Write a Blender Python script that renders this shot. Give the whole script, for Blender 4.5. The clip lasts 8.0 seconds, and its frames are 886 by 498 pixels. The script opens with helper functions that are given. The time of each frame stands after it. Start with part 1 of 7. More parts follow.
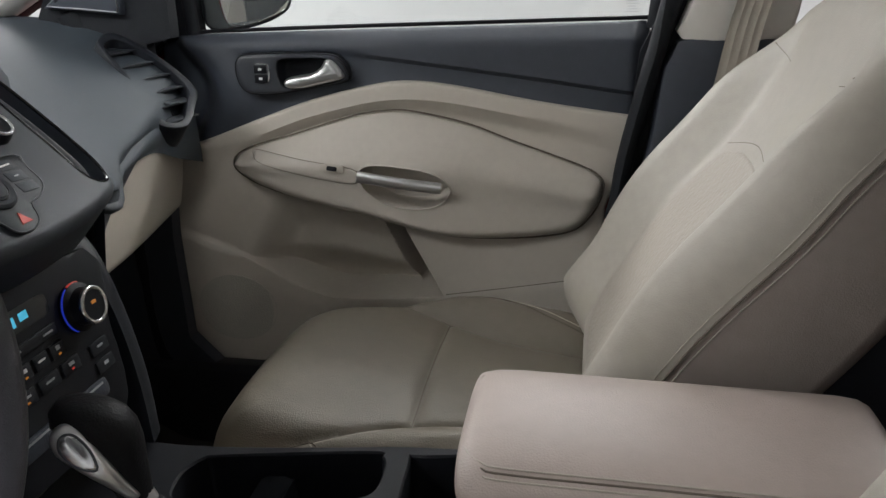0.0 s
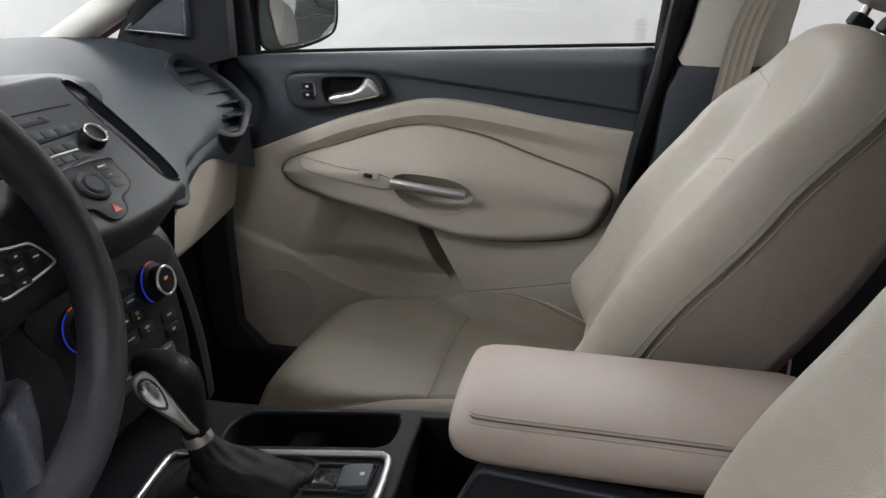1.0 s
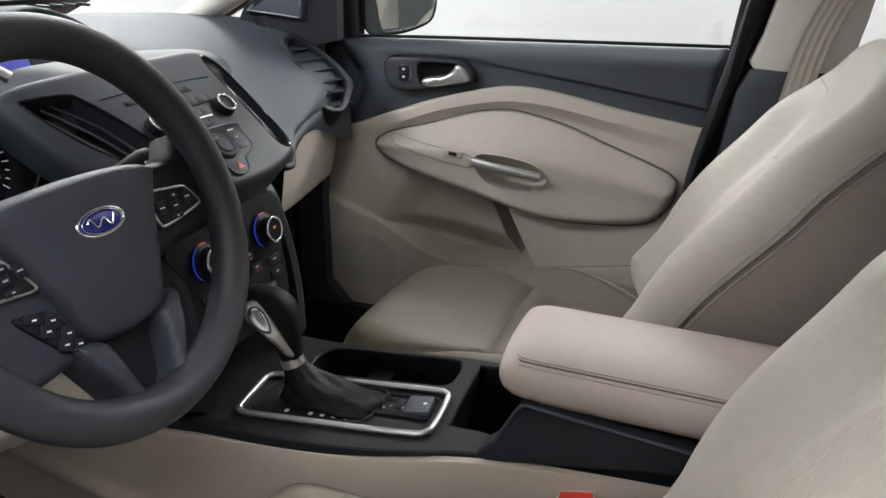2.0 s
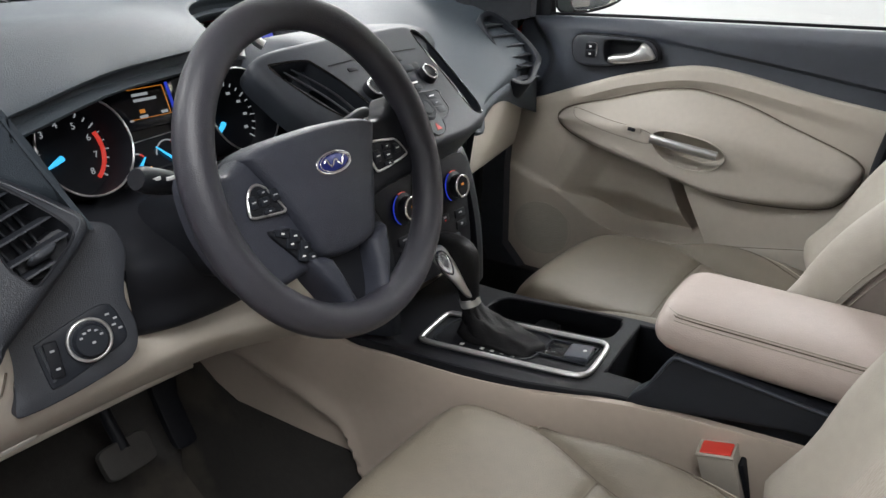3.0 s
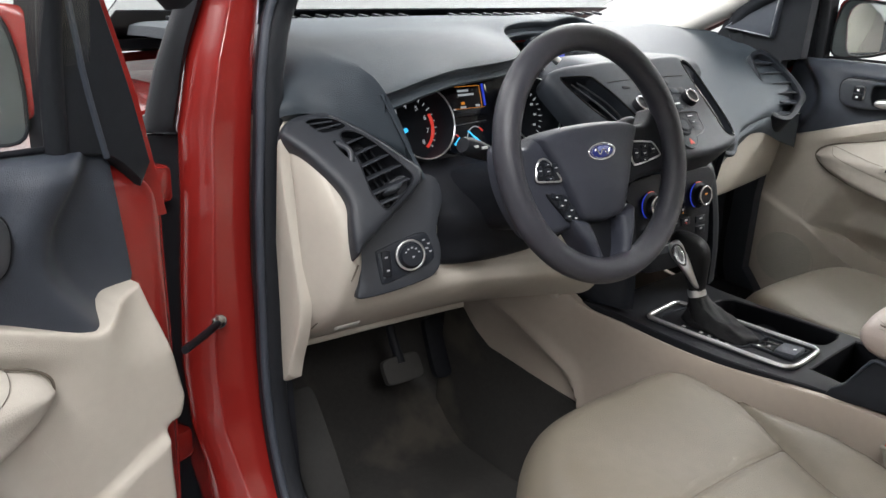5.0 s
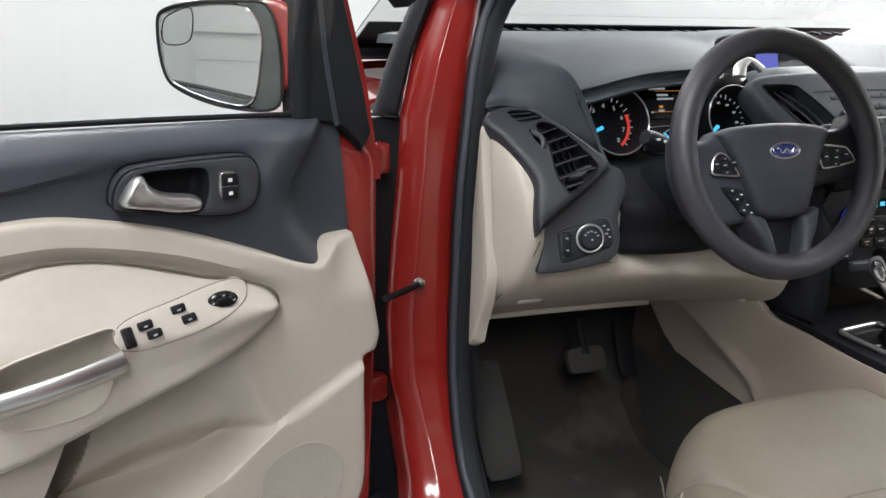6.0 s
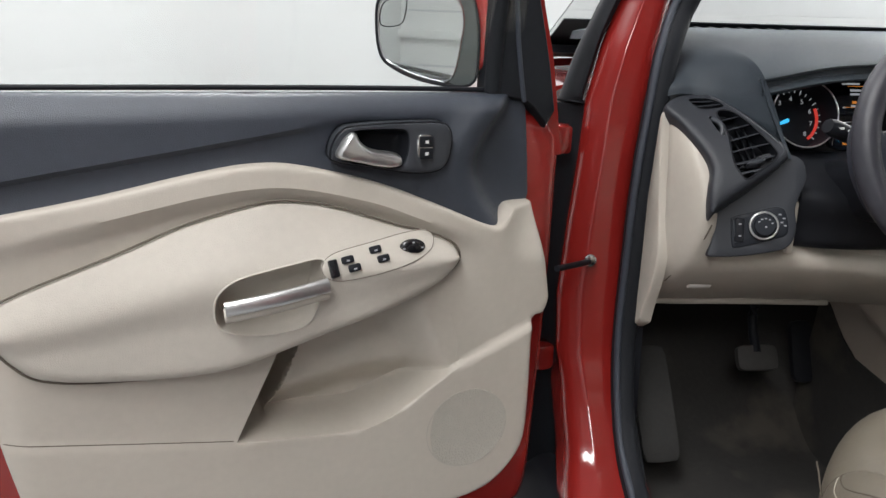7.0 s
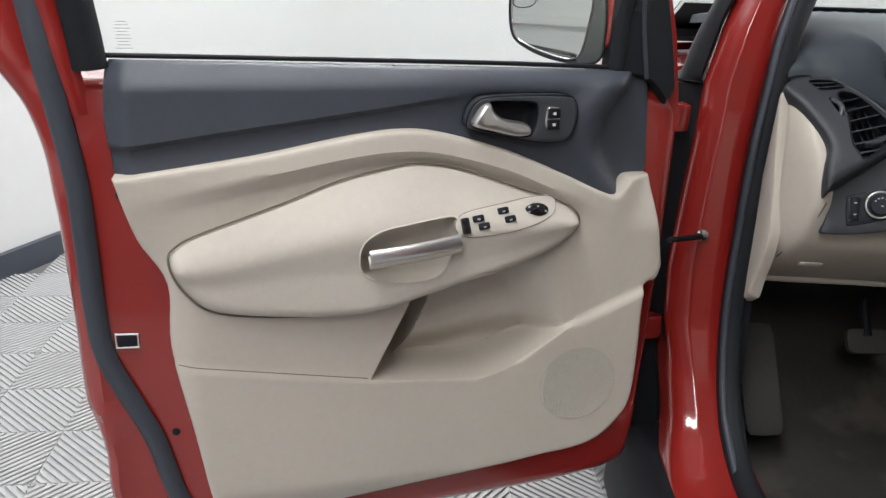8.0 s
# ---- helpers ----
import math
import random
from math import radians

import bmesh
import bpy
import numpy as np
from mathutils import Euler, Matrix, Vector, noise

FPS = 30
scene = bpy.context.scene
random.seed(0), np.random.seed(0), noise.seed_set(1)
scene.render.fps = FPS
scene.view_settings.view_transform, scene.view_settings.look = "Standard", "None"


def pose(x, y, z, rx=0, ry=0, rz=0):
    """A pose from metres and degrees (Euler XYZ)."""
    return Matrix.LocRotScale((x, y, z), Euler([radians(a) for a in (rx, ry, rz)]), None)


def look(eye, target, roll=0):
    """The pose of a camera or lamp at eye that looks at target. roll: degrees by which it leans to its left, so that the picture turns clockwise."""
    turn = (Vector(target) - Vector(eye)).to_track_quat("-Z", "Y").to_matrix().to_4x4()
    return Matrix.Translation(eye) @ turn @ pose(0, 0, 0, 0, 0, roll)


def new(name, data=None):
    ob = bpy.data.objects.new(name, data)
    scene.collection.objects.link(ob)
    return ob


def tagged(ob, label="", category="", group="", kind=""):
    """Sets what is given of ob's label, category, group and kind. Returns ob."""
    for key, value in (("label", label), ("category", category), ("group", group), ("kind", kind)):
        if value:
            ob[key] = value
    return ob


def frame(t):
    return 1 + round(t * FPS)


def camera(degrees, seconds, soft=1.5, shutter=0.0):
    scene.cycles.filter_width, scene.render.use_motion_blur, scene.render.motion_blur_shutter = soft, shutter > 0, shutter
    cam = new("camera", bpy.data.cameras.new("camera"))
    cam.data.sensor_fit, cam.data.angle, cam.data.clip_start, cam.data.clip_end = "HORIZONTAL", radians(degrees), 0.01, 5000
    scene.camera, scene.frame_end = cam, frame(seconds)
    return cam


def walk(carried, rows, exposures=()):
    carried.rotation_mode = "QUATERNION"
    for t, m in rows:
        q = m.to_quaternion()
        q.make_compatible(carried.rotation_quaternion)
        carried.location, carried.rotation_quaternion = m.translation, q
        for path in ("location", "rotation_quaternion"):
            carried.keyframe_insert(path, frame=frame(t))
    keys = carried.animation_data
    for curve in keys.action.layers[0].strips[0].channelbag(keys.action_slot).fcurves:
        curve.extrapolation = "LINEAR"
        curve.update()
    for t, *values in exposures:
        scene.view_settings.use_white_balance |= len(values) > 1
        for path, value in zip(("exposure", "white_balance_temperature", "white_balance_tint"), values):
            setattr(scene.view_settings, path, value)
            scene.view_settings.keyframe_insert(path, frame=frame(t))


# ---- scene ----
cam = camera(58.8, 8.0)
PATH = [
    (0, (0.045, -0.547, 1.207), (-0.292, 1.301, 0.521), -1.4),
    (0.5, (0.081, -0.62, 1.221), (-0.34, 1.212, 0.54), -1.5),
    (1, (0.11, -0.682, 1.238), (-0.338, 1.153, 0.581), -1.1),
    (2.3, (0.183, -0.841, 1.27), (-0.577, 0.864, 0.552), 1.4),
    (2.5, (0.194, -0.86, 1.272), (-0.652, 0.798, 0.54), 1.4),
    (3, (0.216, -0.916, 1.28), (-0.808, 0.626, 0.525), 0.6),
    (3.5, (0.251, -0.981, 1.292), (-0.89, 0.494, 0.571), 1.0),
    (4, (0.298, -1.057, 1.303), (-0.935, 0.341, 0.578), 1.4),
    (4.2, (0.315, -1.081, 1.305), (-0.956, 0.283, 0.581), 1.5),
    (5.3, (0.428, -1.127, 1.295), (-1.158, -0.129, 0.596), 2.4),
    (5.5, (0.46, -1.126, 1.286), (-1.195, -0.239, 0.597), 1.9),
    (6, (0.541, -1.124, 1.273), (-1.24, -0.496, 0.613), 2.0),
    (6.5, (0.608, -1.126, 1.256), (-1.245, -0.732, 0.616), 2.5),
    (7, (0.654, -1.136, 1.245), (-1.23, -0.959, 0.597), 1.9),
    (7.5, (0.693, -1.161, 1.236), (-1.195, -1.145, 0.574), 1.5),
    (8, (0.76, -1.177, 1.241), (-1.118, -1.247, 0.556), 1.8),
]
EXPOSURES = [(0, -0.83), (1, -0.73), (2.5, -0.30), (3.5, -0.14), (5.5, -0.05), (6.5, -0.32), (8, -0.32)]
walk(cam, [(t, look(eye, target, roll)) for t, eye, target, roll in PATH], EXPOSURES)

# ---- world, lamps ----
world = bpy.data.worlds.new("studio")
world.use_nodes = True
scene.world = world
world.node_tree.nodes["Background"].inputs[0].default_value = (0.9, 0.95, 1.0, 1)
world.node_tree.nodes["Background"].inputs[1].default_value = 0.25


def area_lamp(name, place, target, sx, sy, power, colour=(1, 1, 1)):
    data = bpy.data.lights.new(name, "AREA")
    data.shape, data.size, data.size_y, data.energy, data.color = "RECTANGLE", sx, sy, power, colour
    ob = new(name, data)
    ob.matrix_world = look(place, target)
    return ob


for lamp_x in (-4.6, -3.0, 0.85, 3.2):
    for lamp_y, power in ((-1.85, 116), (3.5, 205)):
        area_lamp("booth_light", (lamp_x, lamp_y, 3.38), (lamp_x, lamp_y, 0), 2.0, 0.7, power)
area_lamp("booth_light", (-3.4, 0, 3.38), (-3.4, 0, 0), 0.7, 2.6, 34)

# ---- materials ----
MATS = {}


def mat(name, colour, rough=0.5, metal=0.0, grain=0.0, scale=300.0, vary=0.08, vscale=6.0, coat=0.0, spec=0.5, kind="noise", sheen=0.0, stain=None):
    """A Principled material: colour varied at two scales, bump grain at real size (object coordinates in metres)."""
    if name in MATS:
        return MATS[name]
    m = bpy.data.materials.new(name)
    m.use_nodes = True
    nt = m.node_tree
    b = nt.nodes["Principled BSDF"]
    b.inputs["Roughness"].default_value, b.inputs["Metallic"].default_value = rough, metal
    b.inputs["Coat Weight"].default_value, b.inputs["Coat Roughness"].default_value = coat, 0.03
    b.inputs["Specular IOR Level"].default_value = spec
    b.inputs["Sheen Weight"].default_value = sheen
    geo = nt.nodes.new("ShaderNodeNewGeometry")
    at = geo.outputs["Position"]

    def tex(sc, detail, kind="noise"):
        n = nt.nodes.new("ShaderNodeTexVoronoi" if kind == "voronoi" else "ShaderNodeTexNoise")
        n.inputs["Scale"].default_value = sc
        if kind != "voronoi":
            n.inputs["Detail"].default_value = detail
        nt.links.new(at, n.inputs["Vector"])
        return n

    big, small = tex(vscale, 4), tex(vscale * 14, 3)
    add = nt.nodes.new("ShaderNodeMath")
    add.operation = "MULTIPLY_ADD"
    add.inputs[1].default_value, add.inputs[2].default_value = 0.4, 0.0
    nt.links.new(small.outputs[0], add.inputs[0])
    mixv = nt.nodes.new("ShaderNodeMath")
    mixv.operation = "MULTIPLY_ADD"
    mixv.inputs[1].default_value = 0.6
    nt.links.new(big.outputs[0], mixv.inputs[0])
    nt.links.new(add.outputs[0], mixv.inputs[2])
    ramp = nt.nodes.new("ShaderNodeValToRGB")
    lo = tuple(c * (1 - vary) for c in colour)
    hi = tuple(min(1, c * (1 + vary)) for c in colour)
    ramp.color_ramp.elements[0].color, ramp.color_ramp.elements[1].color = (*lo, 1), (*hi, 1)
    ramp.color_ramp.elements[0].position, ramp.color_ramp.elements[1].position = 0.32, 0.68
    nt.links.new(mixv.outputs[0], ramp.inputs[0])
    colour_out = ramp.outputs[0]
    if stain:
        st = tex(stain[1], 5)
        sr = nt.nodes.new("ShaderNodeValToRGB")
        sr.color_ramp.elements[0].position, sr.color_ramp.elements[1].position = stain[2], stain[2] + 0.12
        mx = nt.nodes.new("ShaderNodeMix")
        mx.data_type = "RGBA"
        nt.links.new(st.outputs[0], sr.inputs[0])
        nt.links.new(sr.outputs[0], mx.inputs[0])
        nt.links.new(colour_out, mx.inputs[6])
        mx.inputs[7].default_value = (*stain[0], 1)
        colour_out = mx.outputs[2]
    nt.links.new(colour_out, b.inputs["Base Color"])
    rr = nt.nodes.new("ShaderNodeMapRange")
    swing = 0.02 if coat else 0.15
    rr.inputs[3].default_value, rr.inputs[4].default_value = rough * (1 - swing), min(1, rough * (1 + swing))
    nt.links.new(mixv.outputs[0], rr.inputs[0])
    nt.links.new(rr.outputs[0], b.inputs["Roughness"])
    if grain:
        g = tex(scale, 2, kind)
        bump = nt.nodes.new("ShaderNodeBump")
        bump.inputs["Strength"].default_value, bump.inputs["Distance"].default_value = grain, 0.001
        nt.links.new(g.outputs[0], bump.inputs["Height"])
        nt.links.new(bump.outputs[0], b.inputs["Normal"])
    MATS[name] = m
    return m


def glow(name, colour, power):
    if name not in MATS:
        m = bpy.data.materials.new(name)
        m.use_nodes = True
        b = m.node_tree.nodes["Principled BSDF"]
        b.inputs["Base Color"].default_value = (0.02, 0.02, 0.02, 1)
        b.inputs["Emission Color"].default_value = (*colour, 1)
        b.inputs["Emission Strength"].default_value = power
        MATS[name] = m
    return MATS[name]


def clear(name, tint=(1, 1, 1), rough=0.0):
    if name not in MATS:
        m = bpy.data.materials.new(name)
        m.use_nodes = True
        b = m.node_tree.nodes["Principled BSDF"]
        b.inputs["Base Color"].default_value = (*tint, 1)
        b.inputs["Transmission Weight"].default_value, b.inputs["Roughness"].default_value, b.inputs["IOR"].default_value = 1.0, rough, 1.45
        MATS[name] = m
    return MATS[name]


BEIGE = mat("beige_plastic", (0.478, 0.438, 0.382), 0.5, grain=0.25, scale=900, vary=0.05, kind="voronoi")
# console beige with footwell shade and the door's red bounce put into the colour
CONSOLE_BEIGE_BOUNCE = mat("console_beige_bounce", (0.418, 0.358, 0.303), 0.5, grain=0.25, scale=900, vary=0.05, kind="voronoi")
SOFT = mat("beige_vinyl", (0.484, 0.448, 0.396), 0.58, grain=0.35, scale=700, vary=0.06, kind="voronoi")
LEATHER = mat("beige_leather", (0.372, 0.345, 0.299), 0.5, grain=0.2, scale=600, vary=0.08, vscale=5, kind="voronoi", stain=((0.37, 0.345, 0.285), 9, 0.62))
# browner cushion leather; weaker light from above is also put into its colour
CUSHION_SHADED = mat("cushion_leather_shaded", (0.172, 0.150, 0.117), 0.5, grain=0.4, scale=600, vary=0.10, vscale=4, kind="voronoi", stain=((0.155, 0.132, 0.098), 7, 0.60))
PERFORATED = mat("perforated_leather", (0.350, 0.318, 0.272), 0.55, grain=0.9, scale=170, vary=0.06, vscale=5, kind="voronoi")
# taupe seat sides; part of their darkness is shade put into the colour
LEATHER_SIDE_SHADED = mat("leather_side_shaded", (0.28, 0.241, 0.220), 0.5, grain=0.22, scale=600, vary=0.08, vscale=5, kind="voronoi")
ARMLEATHER = mat("pinkish_beige_vinyl", (0.430, 0.365, 0.330), 0.45, grain=0.2, scale=600, vary=0.05, kind="voronoi")
DARK = mat("charcoal_plastic", (0.037, 0.044, 0.059), 0.5, grain=0.35, scale=800, vary=0.12, kind="voronoi")
DASH = mat("dash_vinyl", (0.034, 0.044, 0.055), 0.60, grain=0.4, scale=700, vary=0.12, vscale=4, kind="voronoi", spec=0.40)
BLACK = mat("black_plastic", (0.0125, 0.0135, 0.0170), 0.48, grain=0.2, scale=900, vary=0.15, spec=0.16)
GLOSSBLACK = mat("gloss_black", (0.012, 0.012, 0.014), 0.12, vary=0.1)
STACK = mat("stack_charcoal", (0.0135, 0.016, 0.0215), 0.45, grain=0.25, scale=900, vary=0.12, spec=0.25)
FASCIA = mat("fascia_grey", (0.027, 0.032, 0.041), 0.5, grain=0.2, scale=1200, vary=0.1, spec=0.3)
RUBBER = mat("rubber_seal", (0.012, 0.0135, 0.017), 0.66, grain=0.3, scale=400, vary=0.15, spec=0.22)
WHEELSKIN = mat("wheel_leather", (0.033, 0.033, 0.042), 0.40, grain=0.22, scale=900, vary=0.18, kind="voronoi", spec=0.5)
HUB = mat("airbag_vinyl", (0.033, 0.036, 0.049), 0.47, grain=0.35, scale=800, vary=0.1, kind="voronoi", spec=0.35)
VENT = mat("vent_charcoal", (0.023, 0.026, 0.033), 0.5, grain=0.3, scale=800, vary=0.12, kind="voronoi")
CHROME = mat("satin_chrome", (0.72, 0.72, 0.73), 0.2, 1.0, vary=0.05)
SATIN = mat("satin_silver", (0.62, 0.62, 0.62), 0.3, 0.9, vary=0.06)
TYRE = mat("tyre_rubber", (0.02, 0.02, 0.021), 0.8, grain=0.5, scale=300, vary=0.15)
RED = mat("red_paint", (0.250, 0.016, 0.013), 0.24, vary=0.015, coat=1.0)
CARPET = mat("black_carpet", (0.025, 0.0232, 0.0216), 0.95, grain=1.0, scale=700, vary=0.35, vscale=8, stain=((0.06, 0.052, 0.043), 6, 0.56))
PEDAL = mat("pedal_rubber", (0.038, 0.036, 0.034), 0.7, grain=0.4, scale=250, vary=0.2)
FOOTREST = mat("grey_carpet", (0.024, 0.023, 0.022), 0.95, grain=1.0, scale=600, vary=0.3, vscale=10)
STITCH = mat("stitch_thread", (0.55, 0.50, 0.42), 0.8)
SEAM = mat("seam_thread", (0.13, 0.11, 0.088), 0.8)
WALL = mat("white_wall_paint", (0.56, 0.57, 0.57), 0.38, grain=0.1, scale=60, vary=0.03, vscale=1.0)
FLOORGREY = mat("floor_under", (0.10, 0.10, 0.10), 0.8)
TILE = mat("tile_plastic", (0.37, 0.378, 0.382), 0.45, grain=0.2, scale=200, vary=0.08, vscale=3)
WHITEMARK = mat("white_marking", (0.75, 0.75, 0.75), 0.5)
GREYMARK = mat("grey_marking", (0.35, 0.36, 0.38), 0.5)
BELT = mat("belt_webbing", (0.42, 0.385, 0.33), 0.7, grain=0.6, scale=500)
PILLAR = mat("pillar_trim", (0.66, 0.64, 0.60), 0.55, grain=0.25, scale=600, vary=0.04)
CLUTCHED = mat("boot_leather", (0.009, 0.009, 0.010), 0.5, grain=0.5, scale=400, vary=0.2, spec=0.12)
EMBLEM = mat("emblem_blue", (0.012, 0.02, 0.16), 0.15, 0.3, coat=1.0)
REDMARK = mat("red_plastic", (0.62, 0.045, 0.03), 0.4)
BEZEL = mat("bezel_grey", (0.040, 0.044, 0.052), 0.35, grain=0.15, scale=900)
GLASS = clear("window_glass", (0.97, 0.99, 0.98))
MIRROR = mat("mirror_glass", (0.86, 0.88, 0.87), 0.02, 1.0, vary=0.0)
G_BLUE, G_RED, G_WHITE, G_AMBER, G_CYAN = (glow("lamp_blue", (0.05, 0.55, 1.0), 1.3), glow("lamp_red", (1.0, 0.06, 0.04), 0.6), glow("lamp_white", (0.8, 0.85, 0.9), 0.35),
                                          glow("lamp_amber", (1.0, 0.35, 0.03), 0.5), glow("lamp_cyan", (0.1, 0.7, 1.0), 0.9))
G_DEEP = glow("lamp_deep_blue", (0.02, 0.06, 0.9), 0.5)
SCREEN = mat("screen_black", (0.008, 0.01, 0.015), 0.1)

# ---- mesh tools ----
from mathutils.geometry import delaunay_2d_cdt


def cr(points, n=8, closed=False):
    """Points on a Catmull-Rom curve through the given ones."""
    p = np.array(points, float)
    k = len(p)
    out = []
    for i in range(k if closed else k - 1):
        if closed:
            a, b, c, d = p[(i - 1) % k], p[i], p[(i + 1) % k], p[(i + 2) % k]
        else:
            a, b, c, d = p[max(i - 1, 0)], p[i], p[i + 1], p[min(i + 2, k - 1)]
        for s in np.arange(n) / n:
            out.append(0.5 * (2 * b + (c - a) * s + (2 * a - 5 * b + 4 * c - d) * s * s + (3 * b - a - 3 * c + d) * s ** 3))
    if not closed:
        out.append(p[-1])
    return np.array(out)


def inside(pts, poly):
    if len(pts) > 3000:
        return np.concatenate([inside(pts[i:i + 3000], poly) for i in range(0, len(pts), 3000)])
    x, y = pts[:, 0][:, None], pts[:, 1][:, None]
    x0, y0 = poly[:, 0], poly[:, 1]
    x1, y1 = np.roll(x0, -1), np.roll(y0, -1)
    with np.errstate(divide="ignore", invalid="ignore"):
        hit = ((y0 > y) != (y1 > y)) & (x < (x1 - x0) * (y - y0) / (y1 - y0) + x0)
    return hit.sum(1) % 2 == 1


def gap(pts, poly, closed=True):
    """Distance of points to a polyline."""
    if len(pts) > 3000:
        return np.concatenate([gap(pts[i:i + 3000], poly, closed) for i in range(0, len(pts), 3000)])
    a = poly if closed else poly[:-1]
    b = np.roll(poly, -1, 0) if closed else poly[1:]
    d = b - a
    t = ((pts[:, None, :] - a) * d).sum(2) / np.maximum((d * d).sum(1), 1e-12)
    q = a + np.clip(t, 0, 1)[:, :, None] * d
    return np.sqrt(((pts[:, None, :] - q) ** 2).sum(2)).min(1)


def dense(loop, most):
    """A closed outline with no stretch longer than most."""
    out = []
    for a, b in zip(loop, np.roll(loop, -1, 0)):
        n = max(1, int(np.ceil(np.linalg.norm(b - a) / most)))
        out += [a + (b - a) * k / n for k in range(n)]
    return np.array(out)


def link(name, verts, faces, material, parent=None, label="", smooth=True, angle=40):
    me = bpy.data.meshes.new(name)
    me.from_pydata([tuple(map(float, v)) for v in verts], [], [tuple(map(int, f)) for f in faces])
    bm = bmesh.new()
    bm.from_mesh(me)
    bmesh.ops.remove_doubles(bm, verts=bm.verts, dist=1e-6)
    bmesh.ops.recalc_face_normals(bm, faces=bm.faces)
    for e in bm.edges:
        if len(e.link_faces) == 2:
            e.smooth = e.calc_face_angle(0) < radians(angle)
    for f in bm.faces:
        f.smooth = smooth
    bm.to_mesh(me)
    bm.free()
    me.materials.append(material)
    ob = new(name, me)
    if parent:
        ob.parent = parent
    if label:
        ob["label"] = label
    return ob


def part(name, bm, material, parent, label=""):
    me = bpy.data.meshes.new(name)
    for f in bm.faces:
        f.smooth = True
    for e in bm.edges:
        if len(e.link_faces) == 2:
            e.smooth = e.calc_face_angle(0) < radians(35)
    bm.to_mesh(me)
    bm.free()
    me.materials.append(material)
    ob = new(name, me)
    ob.parent = parent
    if label:
        ob["label"] = label
    return ob


def sheet(name, outline, front, back, material, parent=None, label="", holes=(), res=0.02, rings=(), angle=40, lines=(), outer=False):
    """A solid plate: a triangulated outline with holes, its faces placed by front(u, v, d) and back(u, v, d); d is the distance to the rim."""
    outline = dense(np.array(outline, float), res)
    loops = [outline] + [dense(np.array(h, float), res) for h in holes]
    lo, hi = outline.min(0), outline.max(0)
    gx, gy = np.meshgrid(np.arange(lo[0], hi[0], res) + res * 0.37, np.arange(lo[1], hi[1], res) + res * 0.41)
    grid = np.c_[gx.ravel(), gy.ravel()]
    ring_pts = []
    for lp in loops:
        t = np.roll(lp, -1, 0) - np.roll(lp, 1, 0)
        nrm = np.c_[-t[:, 1], t[:, 0]] / np.maximum(np.linalg.norm(t, axis=1), 1e-9)[:, None]
        for r in rings:
            for sgn in (1, -1):
                q = lp + nrm * r * sgn
                ring_pts.append((q, r))
    edge = np.concatenate(loops)
    keep = []
    far = (max(rings) if rings else 0) + res * 0.35

    def ok(p):
        k = inside(p, outline)
        for h in loops[1:]:
            k &= ~inside(p, h)
        return k
    def rim(p):
        d = gap(p, outline)
        for h in loops[1:]:
            d = np.minimum(d, gap(p, h))
        return d
    if len(grid):
        grid = grid[ok(grid)]
        if len(grid):
            grid = grid[rim(grid) > far]
        keep.append(grid)
    for q, r in ring_pts:
        q = q[ok(q)]
        if len(q):
            keep.append(q[rim(q) > r * 0.93])
    for q in lines:
        q = np.array(q, float)
        if len(keep) and len(keep[0]):
            keep[0] = keep[0][gap(keep[0], q, False) > res * 0.55]
        q = q[ok(q)]
        if len(q):
            keep.append(q[rim(q) > 0.002])
    pts = np.concatenate([edge] + [k for k in keep if len(k)])
    edges, start = [], 0
    for lp in loops:
        n = len(lp)
        edges += [(start + i, start + (i + 1) % n) for i in range(n)]
        start += n
    v2, _, tris, _, _, _ = delaunay_2d_cdt([Vector(p) for p in pts], edges, [], 0, 1e-7)
    v2 = np.array([(v.x, v.y) for v in v2])
    tris = np.array(tris)
    mid = v2[tris].mean(1)
    tris = tris[ok(mid)]
    d = gap(v2, outline) if outer else rim(v2)
    d[d < 1e-6] = 0
    f = np.array(front(v2[:, 0], v2[:, 1], d)).T
    b = np.array(back(v2[:, 0], v2[:, 1], d)).T
    n = len(v2)
    faces = [tuple(t) for t in tris] + [(t[2] + n, t[1] + n, t[0] + n) for t in tris]
    count = {}
    for t in tris:
        for i in range(3):
            e = (t[i], t[(i + 1) % 3])
            count[tuple(sorted(e))] = None if tuple(sorted(e)) in count else e
    faces += [(e[1], e[0], e[0] + n, e[1] + n) for e in count.values() if e]
    return link(name, np.concatenate([f, b]), faces, material, parent, label, angle=angle)


def dome(d, r):
    """0 at the rim, 1 from r inwards, along a quarter circle."""
    k = np.clip(1 - d / r, 0, 1)
    return np.sqrt(np.maximum(0, 1 - k * k))


def step(x, a, b):
    k = np.clip((x - a) / (b - a), 0, 1)
    return k * k * (3 - 2 * k)


